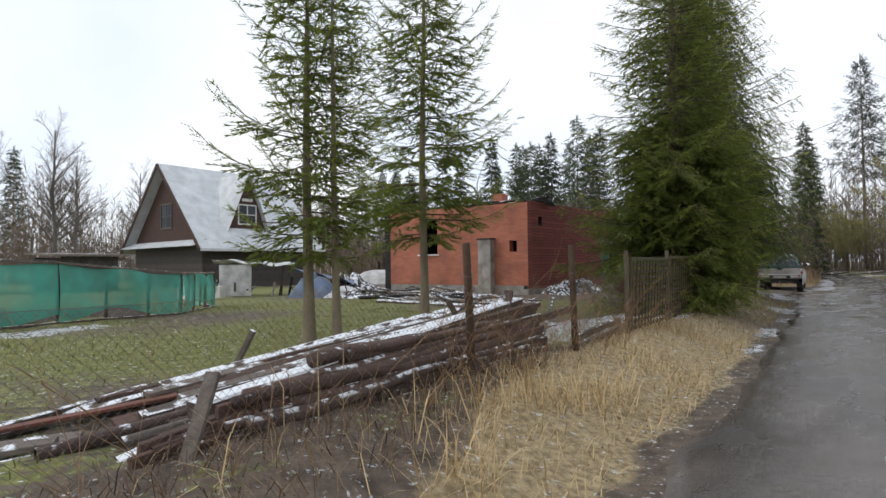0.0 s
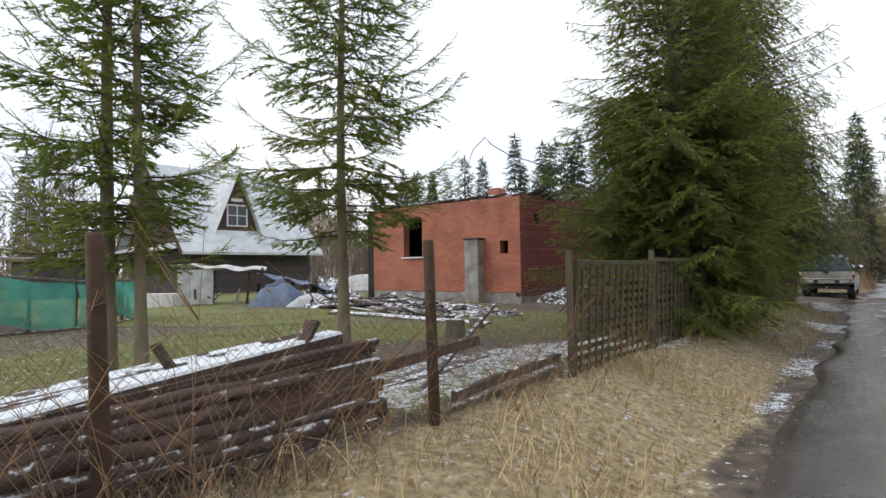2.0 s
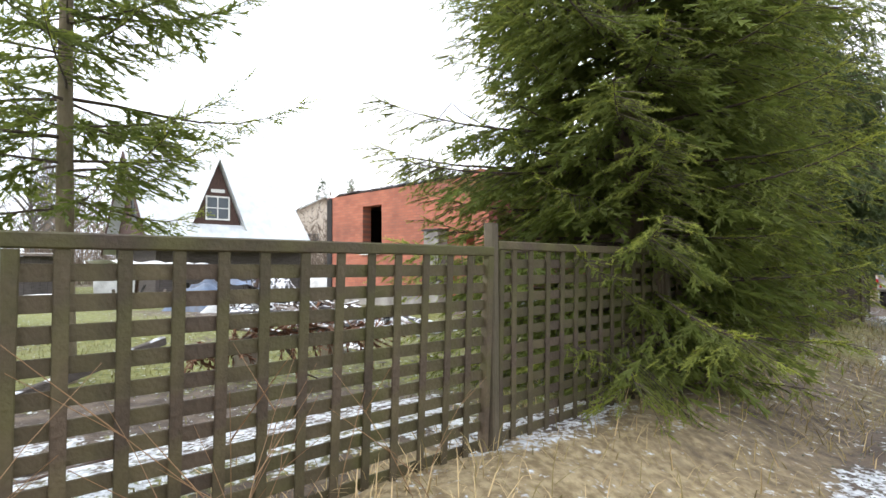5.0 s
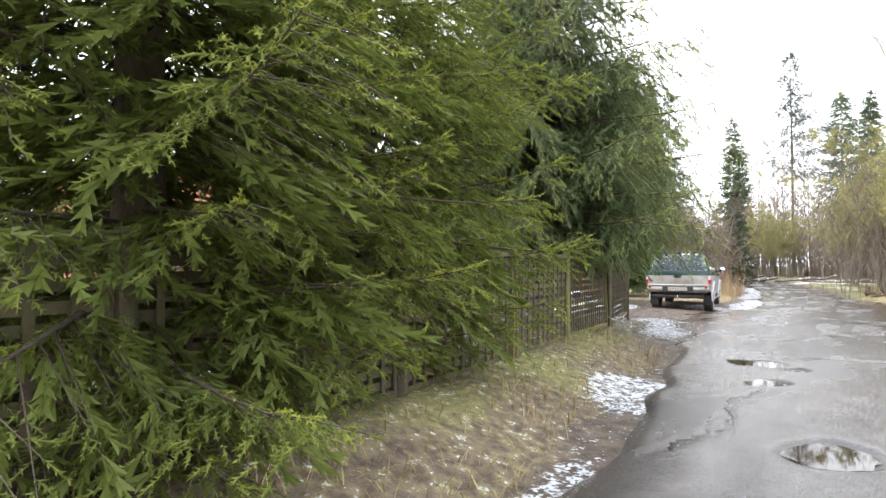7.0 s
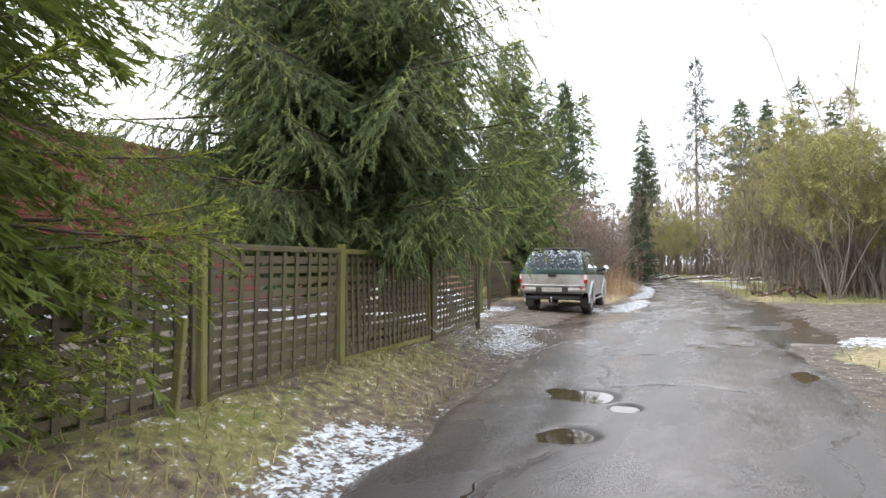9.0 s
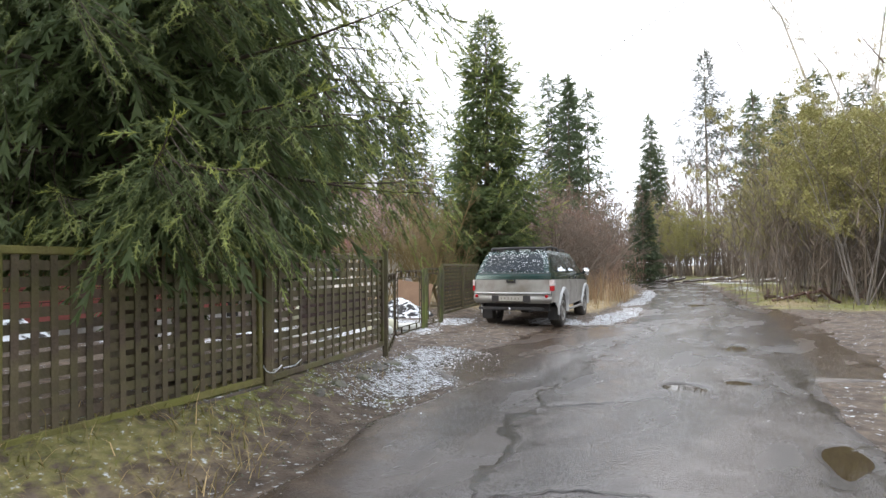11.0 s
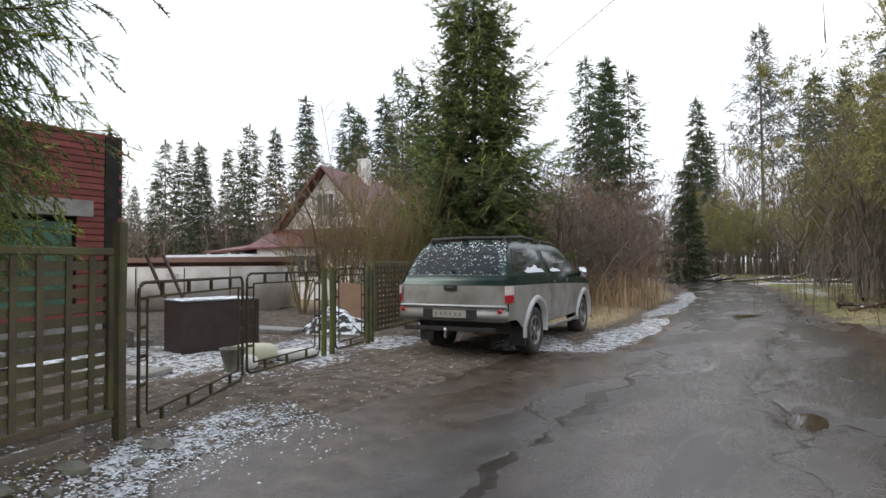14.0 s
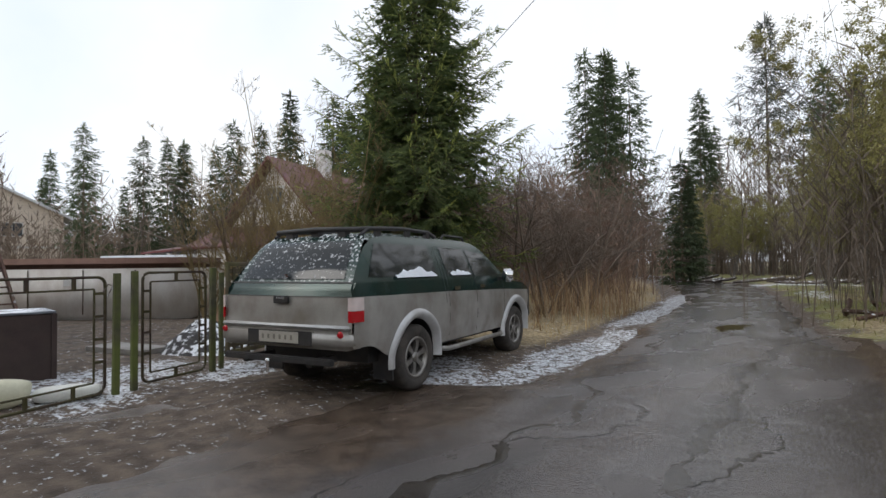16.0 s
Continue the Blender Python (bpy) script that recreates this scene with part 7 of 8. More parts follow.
# burnt brick house: orange south wall, maroon east wall, no roof
SW, SE, NE = (-20.82, 13.85), (-12.85, 15.55), (-14.05, 25.42)
NW = (SW[0] + NE[0] - SE[0], SW[1] + NE[1] - SE[1])
house = thing("brick_house", Matrix.Identity(4), "roofless burnt red brick house with sooty openings", "house")
m_s, L_s = frame_of(SW, SE)
s_wall = wall_with_holes("south_wall", L_s, 0.55, 4.22, 0.38, [(2.25, 3.32, 2.02, 3.72), (7.25, 7.62, 2.05, 2.55)], ORANGE_BRICK, house, "orange brick wall with a burnt-out window")
s_wall.matrix_basis = m_s
pl_ = wall_with_holes("plinth", L_s, -0.1, 0.546, 0.36, [], CONCRETE, house, "pale concrete plinth")
pl_.matrix_basis = m_s @ Matrix.Translation((0, 0.02, 0))
sill = block("window_sill", 2.17, 3.40, -0.09, 0.30, 1.955, 2.016, WHITE_TRIM, house)
sill.matrix_basis = m_s
m_e, L_e = frame_of(SE, NE)
e_holes = [(0.95, 1.30, 3.30, 3.68), (7.6, 9.05, 0.55, 2.50)]
e_wall = wall_with_holes("east_wall", L_e, 0.40, 4.30, 0.34, e_holes, SOOT, house, "inner masonry of the east wall")
e_wall.matrix_basis = m_e @ Matrix.Translation((0, 0.045, 0))
plinth_e = wall_with_holes("plinth", L_e, -0.1, 0.396, 0.36, [], CONCRETE, house)
plinth_e.matrix_basis = m_e @ Matrix.Translation((0, 0.03, 0))
rr = random.Random(700)
z = 0.42
while z < 4.28:
    h = 0.118
    spans = [(0.0, L_e)]
    for x0, x1, a, b in e_holes:
        if a - 0.05 < z + h / 2 < b:
            spans = [s for sp in spans for s in ((sp[0], min(sp[1], x0)), (max(sp[0], x1), sp[1])) if s[1] - s[0] > 0.05]
    for x0, x1 in spans:
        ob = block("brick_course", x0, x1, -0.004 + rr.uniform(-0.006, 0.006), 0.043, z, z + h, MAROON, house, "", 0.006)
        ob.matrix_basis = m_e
    z += 0.134
d_ = block("green_door", 7.65, 9.0, 0.10, 0.16, 0.40, 2.40, GREEN_DOOR, house, "green painted door")
d_.matrix_basis = m_e
l_ = block("lintel", 7.3, 9.35, -0.05, 0.04, 2.52, 2.86, CONCRETE, house, "grey concrete lintel", 0.01)
l_.matrix_basis = m_e
# sooty back walls, near-black on both faces to darken the openings as well
for a, b, hgt in ((NE, NW, 4.25), (NW, SW, 4.2)):
    m_, L_ = frame_of(a, b)
    w_ = wall_with_holes("back_wall", L_, -0.1, hgt, 0.36, [], SOOT, house)
    w_.matrix_basis = m_
# floor of rubble, sooty inside
fl = block("rubble_floor", 0.4, L_s - 0.4, 0.45, L_e - 0.4, 0.2, 0.6, SOOT, house)
fl.matrix_basis = m_s
# slab added inside to block the sky, so that the openings stay dark
ob = block("charred_ceiling", 0.4, L_s - 0.4, 0.40, L_e - 0.4, 3.85, 4.0, CHARRED, house, "added dark slab that keeps the sky out of the interior")
ob.matrix_basis = m_s
# charred remains along the wall heads
rr = random.Random(701)
for i in range(26):
    x = rr.uniform(0.2, L_s - 1.6)
    bm = bmesh.new()
    beam_bm(bm, (x, rr.uniform(0.02, 0.3), 4.25 + rr.uniform(0, 0.05)), (x + rr.uniform(0.5, 1.5), rr.uniform(0.02, 0.36), 4.27 + rr.uniform(-0.01, 0.10)), 0.10, 0.06, rr.uniform(-0.5, 0.5), 0.02, rr)
    ob = part("charred_beam", bm, CHARRED, house, "charred snow-dusted beam end")
    ob.matrix_basis = m_s
for i in range(7):
    bm = bmesh.new()
    beam_bm(bm, (0.85 + 0.13 * i, 0.30, 4.34), (1.15 + 0.12 * i, -0.38, 4.62 - 0.08 * i), 0.05, 0.09, 0, 0.01, rr)
    ob = part("burnt_rafter", bm, CHARRED, house, "burnt rafter ends hanging over the corner")
    ob.matrix_basis = m_e
ob = block("chimney_stub", 4.6, 5.2, 3.2, 3.8, 0.5, 5.15, ORANGE_BRICK, house, "brick chimney stub", 0.01)
ob.matrix_basis = m_s
# concrete pillar against the south wall with a leaning pipe
pil = block("pillar", 5.85, 6.50, -0.42, -0.004, -0.05, 2.62, CONCRETE, house, "grey concrete pillar", 0.015)
pil.matrix_basis = m_s
ob = block("pillar_cap", 5.80, 6.55, -0.46, 0.0, 2.624, 2.68, CHARRED, house)
ob.matrix_basis = m_s
tagged(tubes("bent_cable", [(np.array([[-15.6, 15.3, 4.2], [-15.5, 15.2, 5.3], [-15.1, 15.3, 6.3], [-14.6, 15.5, 6.75], [-14.3, 15.6, 6.4], [-13.6, 15.9, 5.9], [-12.9, 16.3, 5.6], [-12.4, 16.8, 5.35], [-12.9, 17.4, 4.3]]), np.full(9, 0.02))], 5, BLACK), "bent black cable rising from the burnt roof", "cable")


# weathered A-frame wooden house with a dormer
def roof_slab(name, a, b, c, d, t, mat, parent, label=""):
    """A thick slab from four corners, t deep below them."""
    bm = bmesh.new()
    top = [bm.verts.new(p) for p in (a, b, c, d)]
    low = [bm.verts.new(Vector(p) - Vector((0, 0, t))) for p in (a, b, c, d)]
    bm.faces.new(top)
    bm.faces.new(low[::-1])
    for i in range(4):
        bm.faces.new((top[i], low[i], low[(i + 1) % 4], top[(i + 1) % 4]))
    bmesh.ops.recalc_face_normals(bm, faces=bm.faces)
    return part(name, bm, mat, parent, label)


def prism(name, tri, y0, y1, mat, parent, label=""):
    """A triangular wall in the xz plane, from y0 to y1."""
    bm = bmesh.new()
    f = [bm.verts.new((x, y0, z)) for x, z in tri]
    g = [bm.verts.new((x, y1, z)) for x, z in tri]
    bm.faces.new(f)
    bm.faces.new(g[::-1])
    n = len(tri)
    for i in range(n):
        bm.faces.new((f[i], g[i], g[(i + 1) % n], f[(i + 1) % n]))
    bmesh.ops.recalc_face_normals(bm, faces=bm.faces)
    return part(name, bm, mat, parent, label)


def window(parent, m, x0, x1, z0, z1, bars=1, rows=1, frame_mat=None, depth=0.10):
    """A glazed window on a wall face: frame, bars, pane, sill."""
    fm = frame_mat or WHITE_TRIM
    win = new("window")
    win.parent = parent
    win.matrix_basis = m
    block("pane", x0, x1, -0.01, 0.0, z0, z1, PANE, win)
    t = min(0.09, (x1 - x0) * 0.12)
    for nm, a in (("frame", (x0 - t, x1 + t, z1, z1 + t)), ("frame", (x0 - t, x1 + t, z0 - t, z0)), ("frame", (x0 - t, x0, z0, z1)), ("frame", (x1, x1 + t, z0, z1))):
        block(nm, a[0], a[1], -0.05, 0.0, a[2], a[3], fm, win)
    for i in range(bars):
        x = x0 + (x1 - x0) * (i + 1) / (bars + 1)
        block("bar", x - t * 0.35, x + t * 0.35, -0.035, -0.012, z0, z1, fm, win)
    for i in range(rows - 1):
        z = z0 + (z1 - z0) * (i + 1) / rows
        block("bar", x0, x1, -0.033, -0.012, z - t * 0.3, z + t * 0.3, fm, win)
    return win


aframe = thing("wooden_house", pose(-39.3, 8.6, 0, 0, 0, 7.0), "old dark wooden house with a steep pale snowy roof and dormer", "house")
APEX, HALF, EAVE, LEN = 8.75, 5.75, 2.95, 9.4
bmw = [(-5.0, 5.0, 0, 0.2), (-5.0, 5.0, LEN - 0.9, LEN - 0.7)]
for x0, x1, y0, y1 in bmw:
    for k in range(12):
        block("board", x0, x1, y0 + 0.3, y1 + 0.3, 0.0 + k * 0.25, 0.246 + k * 0.25, DARK_LOG, aframe)
for s in (-1, 1):
    for k in range(12):
        block("board", s * 4.9 - 0.1, s * 4.9 + 0.1, 0.52, LEN - 0.62, k * 0.25, 0.246 + k * 0.25, DARK_LOG, aframe)
prism("gable", [(-5.35, 3.05), (5.35, 3.05), (0, 8.45)], 0.32, 0.5, BROWN_LOG, aframe, "dark brown boarded gable")
prism("gable", [(-5.35, 3.05), (5.35, 3.05), (0, 8.45)], LEN - 0.5, LEN - 0.3, BROWN_LOG, aframe)
roof_slab("roof", (0, -0.35, APEX), (HALF + 0.3, -0.35, EAVE - 0.25), (HALF + 0.3, LEN, EAVE - 0.25), (0, LEN, APEX), 0.16, SLATE, aframe, "steep pale roof with thin snow")
roof_slab("roof", (0, -0.35, APEX), (-HALF - 0.3, -0.35, EAVE - 0.25), (-HALF - 0.3, LEN, EAVE - 0.25), (0, LEN, APEX), 0.16, SLATE, aframe)
roof_slab("gable_skirt", (-5.5, -0.55, 2.95), (5.5, -0.55, 2.95), (5.5, 0.34, 3.35), (-5.5, 0.34, 3.35), 0.08, SLATE, aframe, "narrow pale skirt roof")
for s in (-1, 1):
    beam("bargeboard", (0, -0.38, APEX - 0.10), (s * (HALF + 0.3), -0.38, EAVE - 0.35), 0.06, 0.26, BROWN_LOG, aframe)
window(aframe, pose(0, 0.30, 0), -0.75, 0.75, 4.3, 5.9, 1, 2, OLD_WOOD_GREY)
# dormer on the slope towards the road
DY, DZ = 3.75, 8.1
dm = pose(4.6, DY, 0, 0, 0, 90)
dg = prism("dormer_gable", [(-1.55, 3.75), (1.55, 3.75), (0, 7.85)], 0.0, 0.15, BROWN_LOG, aframe, "dark boarded dormer gable")
dg.matrix_basis = dm
roof_slab("dormer_roof", (4.95, DY, DZ), (4.95, DY + 1.75, 3.6), (4.0, DY + 1.75, 4.6), (0.55, DY, DZ), 0.10, SLATE, aframe)
roof_slab("dormer_roof", (4.95, DY, DZ), (4.95, DY - 1.75, 3.6), (4.0, DY - 1.75, 4.6), (0.55, DY, DZ), 0.10, SLATE, aframe)
window(aframe, dm, -0.62, 0.62, 4.5, 5.75, 1, 2)
block("sign_board", -0.4, 0.4, -0.03, 0.0, 6.05, 6.25, WHITE_TRIM, aframe).matrix_basis = dm

# low outbuildings behind the net
for x, y, w, d, h, lab in ((-41, -3.5, 8.0, 4.0, 2.3, "low dark plank shed with a flat roof"), (-45.5, -10.5, 6, 4, 2.1, "low grey shed with a flat roof"), (-37.5, 3.2, 4.5, 3, 2.2, "open-fronted dark plank shed")):
    root = thing("shed", pose(x, y, 0, 0, 0, 8), lab, "shed", "sheds")
    for k in range(9):
        block("board", w / 2 - 0.05, w / 2 + 0.05, -d / 2 + k * d / 9, -d / 2 + (k + 0.96) * d / 9, 0, h, DARK_LOG, root)
        block("board", -w / 2 + k * w / 9, -w / 2 + (k + 0.96) * w / 9, -d / 2 - 0.06, -d / 2 - 0.005, 0, h - 0.1, DARK_LOG, root)
    block("back_wall", -w / 2, -w / 2 + 0.1, -d / 2, d / 2, 0, h, DARK_LOG, root)
    block("side_wall", -w / 2 + 0.1, w / 2 - 0.05, d / 2 - 0.1, d / 2, 0, h, DARK_LOG, root)
    roof_slab("roof", (-w / 2 - 0.4, -d / 2 - 0.4, h + 0.3), (w / 2 + 0.5, -d / 2 - 0.4, h + 0.12), (w / 2 + 0.5, d / 2 + 0.4, h + 0.12), (-w / 2 - 0.4, d / 2 + 0.4, h + 0.3), 0.12, OLD_WOOD_GREY, root, "flat grey felt roof")

# white cottage with a maroon metal roof
PINK = shade("pale_pink_siding", (0.72, 0.65, 0.58), (0.84, 0.78, 0.71), 0.75, 2.5, 30, 0.3, stretch=(1, 1, 5), dirt=0.25, dirt_color=(0.46, 0.38, 0.32))
WHITE_WALL = shade("whitewashed_wall", (0.66, 0.64, 0.62), (0.82, 0.80, 0.78), 0.85, 3, 30, 0.4, dirt=0.3, dirt_color=(0.38, 0.34, 0.31))
MAROON_ROOF = shade("maroon_metal_roof", (0.105, 0.026, 0.026), (0.165, 0.042, 0.040), 0.5, 2, 30, 0.2, dirt=0.25, dirt_color=(0.10, 0.05, 0.05))
cot = thing("cottage", pose(-21.5, 36.85, 0, 0, 0, 20), "small pale cottage with a steep maroon roof and porch", "house")
prism("gable", [(-2.35, 3.0), (2.35, 3.0), (0, 5.72)], 0.0, 0.15, PINK, cot, "pale pink boarded gable")
block("wall", -2.4, 2.4, 0.0, 0.2, -0.1, 3.0, WHITE_WALL, cot)
block("wall", 2.2, 2.4, 0.2, 6.5, -0.1, 3.0, WHITE_WALL, cot)
block("wall", -2.4, -2.2, 0.2, 6.5, -0.1, 3.0, WHITE_WALL, cot)
block("wall", -2.4, 2.4, 6.5, 6.7, -0.1, 3.0, WHITE_WALL, cot)
for s in (-1, 1):
    roof_slab("roof", (0, -0.45, 6.05), (s * 3.15, -0.45, 2.45), (s * 3.15, 7.0, 2.45), (0, 7.0, 6.05), 0.12, MAROON_ROOF, cot, "maroon sheet-metal roof")
window(cot, pose(0, 0, 0), -0.42, 0.42, 3.75, 4.75, 2, 1)
block("chimney", -0.1, 0.45, 3.2, 3.75, 5.0, 6.95, WHITE_WALL, cot, "white chimney", 0.02)
roof_slab("porch_roof", (-2.9, -2.0, 2.30), (2.9, -2.0, 2.30), (2.7, 0.02, 3.20), (-2.7, 0.02, 3.20), 0.08, MAROON_ROOF, cot, "maroon porch roof")
wall_with_holes("porch_wall", 4.8, -0.1, 2.26, 0.15, [(1.5, 3.5, 0.95, 1.95)], WHITE_WALL, cot, "whitewashed porch wall").matrix_basis = pose(-2.4, -1.8, 0)
window(cot, pose(0, -1.74, 0), -0.85, 1.05, 1.0, 1.9, 1, 1)
for s in (-1, 1):
    block("porch_side", s * 2.33 - 0.07, s * 2.33 + 0.07, -1.65, 0.0, -0.1, 2.35, WHITE_WALL, cot)
roof_slab("side_roof", (-5.6, -1.6, 2.15), (-2.9, -1.6, 2.30), (-2.9, 2.4, 2.95), (-5.6, 2.4, 2.35), 0.08, MAROON_ROOF, cot, "low maroon side roof")
for x, y in ((-5.4, -1.4), (-5.4, 2.2), (-4.2, -1.4)):
    block("side_post", x - 0.08, x + 0.08, y - 0.08, y + 0.08, -0.1, 2.1, PINK, cot)
block("side_wall", -5.3, -3.0, 0.6, 0.75, -0.1, 2.3, PINK, cot)

# far two-storey beige house
BEIGE = shade("beige_siding", (0.62, 0.53, 0.44), (0.72, 0.63, 0.53), 0.75, 0.5, 10, 0.3, stretch=(1, 1, 8))
hdir = math.degrees(math.atan2(43 - 23, -71 + 1)) - 90
far_h = thing("apartment_house", pose(-71.2, 42.9, 0, 0, 0, hdir - 180 + 180), "two-storey beige house with white-framed windows", "house")
W_, H_ = 16.0, 7.3
prism("gable_wall", [(-W_, 0), (0, 0), (0, H_), (-W_ / 2, H_ + 4.0), (-W_, H_)], 0, 0.3, BEIGE, far_h, "beige boarded gable wall")
block("side_wall", -0.3, 0.0, 0.3, 10, 0, H_, BEIGE, far_h)
block("storey_band", -W_, 0.02, -0.06, -0.003, 3.7, 3.95, WHITE_TRIM, far_h)
block("corner_board", -0.25, 0.03, -0.08, -0.003, 0, 3.69, WHITE_TRIM, far_h)
roof_slab("roof", (0.9, -0.8, H_ - 0.35), (0.9, 10.5, H_ - 0.35), (-W_ / 2, 10.5, H_ + 4.3), (-W_ / 2, -0.8, H_ + 4.3), 0.25, SLATE, far_h, "pale low-pitched roof")
roof_slab("roof", (-W_ - 0.9, -0.8, H_ - 0.35), (-W_ - 0.9, 10.5, H_ - 0.35), (-W_ / 2, 10.5, H_ + 4.3), (-W_ / 2, -0.8, H_ + 4.3), 0.25, SLATE, far_h)
for x in (-5.2, -10.5):
    window(far_h, pose(0, 0, 0), x, x + 1.7, 5.0, 6.3, 1, 1)
for x in (-8.0, -13.5):
    window(far_h, pose(0, 0, 0), x, x + 1.8, 1.2, 2.6, 0, 1)
block("balcony", 0.02, 0.9, 0.5, 5, 3.7, 3.95, WHITE_TRIM, far_h)
for y in (0.6, 1.6, 2.6, 3.6, 4.6):
    block("balcony_post", 0.75, 0.85, y, y + 0.1, 3.952, 5.0, WHITE_TRIM, far_h)

# long pale metal-clad body with a rounded rusty end, used as a shed
CLAD = shade("pale_metal_cladding", (0.54, 0.51, 0.47), (0.70, 0.67, 0.63), 0.6, 1.2, 20, 0.2, dirt=0.4, dirt_color=(0.26, 0.17, 0.12), stretch=(1, 1, 0.6))
RUSTY_TOP = shade("rusty_roof_edge", (0.11, 0.055, 0.04), (0.20, 0.11, 0.08), 0.8, 2, 30, 0.3)
van = thing("metal_shed", pose(-21.4, 27.2, 0, 0, 0, 38.0), "long pale metal-clad shed body with a rusty rounded roof edge", "shed")
bm = bmesh.new()
block_bm(bm, 0, 6.2, 0, 2.2, 0.0, 1.62, 0.14)
part("body", bm, CLAD, van, "", True)
bm = bmesh.new()
block_bm(bm, -0.03, 6.25, -0.04, 2.24, 1.45, 1.78, 0.15)
part("roof", bm, RUSTY_TOP, van, "rusty rounded roof", True)
for x in (1.5, 3.1, 4.6):
    block("seam", x, x + 0.03, -0.012, -0.001, 0.2, 1.44, RUST, van)
block("vent_plate", 2.55, 2.95, -0.02, -0.001, 1.0, 1.25, WHITE_TRIM, van)
gh = thing("greenhouse", pose(-25.0, 35.6, 0, 0, 0, 25), "low shed with a flat snow-white roof", "shed", "sheds")
block("wall", -3.5, 3.5, -1.5, 1.5, 0, 1.85, WHITE_WALL, gh)
block("roof", -3.8, 3.8, -1.8, 1.8, 1.854, 2.02, SNOW, gh, "flat roof under snow", 0.03)

# ------------------------------------------------------------ green net enclosure
NET = bpy.data.materials.new("green_shade_net")
NET.use_nodes = True
nn_, ll_ = NET.node_tree.nodes, NET.node_tree.links
_b = nn_["Principled BSDF"]
_b.inputs["Base Color"].default_value, _b.inputs["Roughness"].default_value = (0.085, 0.42, 0.33, 1), 0.8
tr_ = nn_.new("ShaderNodeBsdfTransparent")
mx_ = nn_.new("ShaderNodeMixShader")
nz_ = nn_.new("ShaderNodeTexNoise")
nz_.inputs["Scale"].default_value = 1.4
rg_ = nn_.new("ShaderNodeMapRange")
rg_.inputs["From Min"].default_value, rg_.inputs["From Max"].default_value, rg_.inputs["To Min"].default_value, rg_.inputs["To Max"].default_value = 0.35, 0.65, 0.55, 0.88
tcn_ = nn_.new("ShaderNodeTexCoord")
ll_.new(tcn_.outputs["Object"], nz_.inputs["Vector"])
ll_.new(nz_.outputs["Fac"], rg_.inputs["Value"])
ll_.new(rg_.outputs[0], mx_.inputs[0])
ll_.new(tr_.outputs[0], mx_.inputs[1])
ll_.new(_b.outputs[0], mx_.inputs[2])
ll_.new(mx_.outputs[0], nn_["Material Output"].inputs["Surface"])
NET_PTS = [(-12.7, -6.2), (-13.95, -1.4), (-14.7, 1.7), (-16.9, 3.5), (-19.5, 3.2)]
enc = thing("net_enclosure", Matrix.Identity(4), "garden enclosure hung with green shade netting and boarded at the foot", "enclosure")
for (x0, y0), (x1, y1) in zip(NET_PTS, NET_PTS[1:]):
    u = np.linspace(0, 1, 26)[:, None]
    v = np.linspace(0, 1, 9)[None]
    Lg = math.hypot(x1 - x0, y1 - y0)
    nx_, ny_ = (y1 - y0) / Lg, -(x1 - x0) / Lg
    top = np.interp(y0 + (y1 - y0) * u, [-6.2, -1.4, 1.7, 3.5], [1.75, 1.62, 1.30, 1.28]) - 0.06 * np.sin(u * np.pi * 2) ** 2
    bot = 0.30 + 0.16 * np.sin(u * 7 + x0)
    Zn = bot + (top - bot) * v
    off = 0.05 * np.sin(u * 9 + v * 3) + 0.06 * np.sin(v * np.pi)
    put("netting", grid_mesh("netting", x0 + (x1 - x0) * u + nx_ * off, y0 + (y1 - y0) * u + ny_ * off, Zn), NET, enc, "translucent green netting")
    beam("top_rail", (x0, y0, float(top[0, 0]) + 0.02), (x1, y1, float(top[-1, 0]) + 0.02), 0.05, 0.06, OLD_WOOD_GREY, enc, jag=0.01)
    beam("foot_board", (x0 + 0.05, y0, 0.10), (x1 + 0.05, y1, 0.10), 0.03, 0.2, SNOW_WOOD, enc, jag=0.01)
    for t in (0.0, 0.35, 0.7):
        px_, py_ = x0 + (x1 - x0) * t - 0.06, y0 + (y1 - y0) * t
        beam("post", (px_, py_, -0.1), (px_, py_ + 0.02, float(np.interp(t, u[:, 0], top[:, 0]))), 0.08, 0.08, OLD_WOOD, enc)
for x0, x1, y0, y1 in ((-18.4, -14.9, -5.5, 0.9),):
    v = np.random.RandomState(3)
    gxx, gyy = np.meshgrid(np.linspace(x0, x1, 20), np.linspace(y0, y1, 30))
    zz = 0.05 + 0.35 * np.exp(-((gxx + 16.4) / 1.2) ** 2) + 0.05 * wobble(gxx, gyy, 4, 88)
    tagged(put("soil_bed", grid_mesh("soil_bed", gxx, gyy, zz), shade("dark_soil", (0.03, 0.022, 0.017), (0.075, 0.055, 0.042), 0.95, 5, 40, 0.8)), "heap of dark garden soil behind the netting", "soil bed")

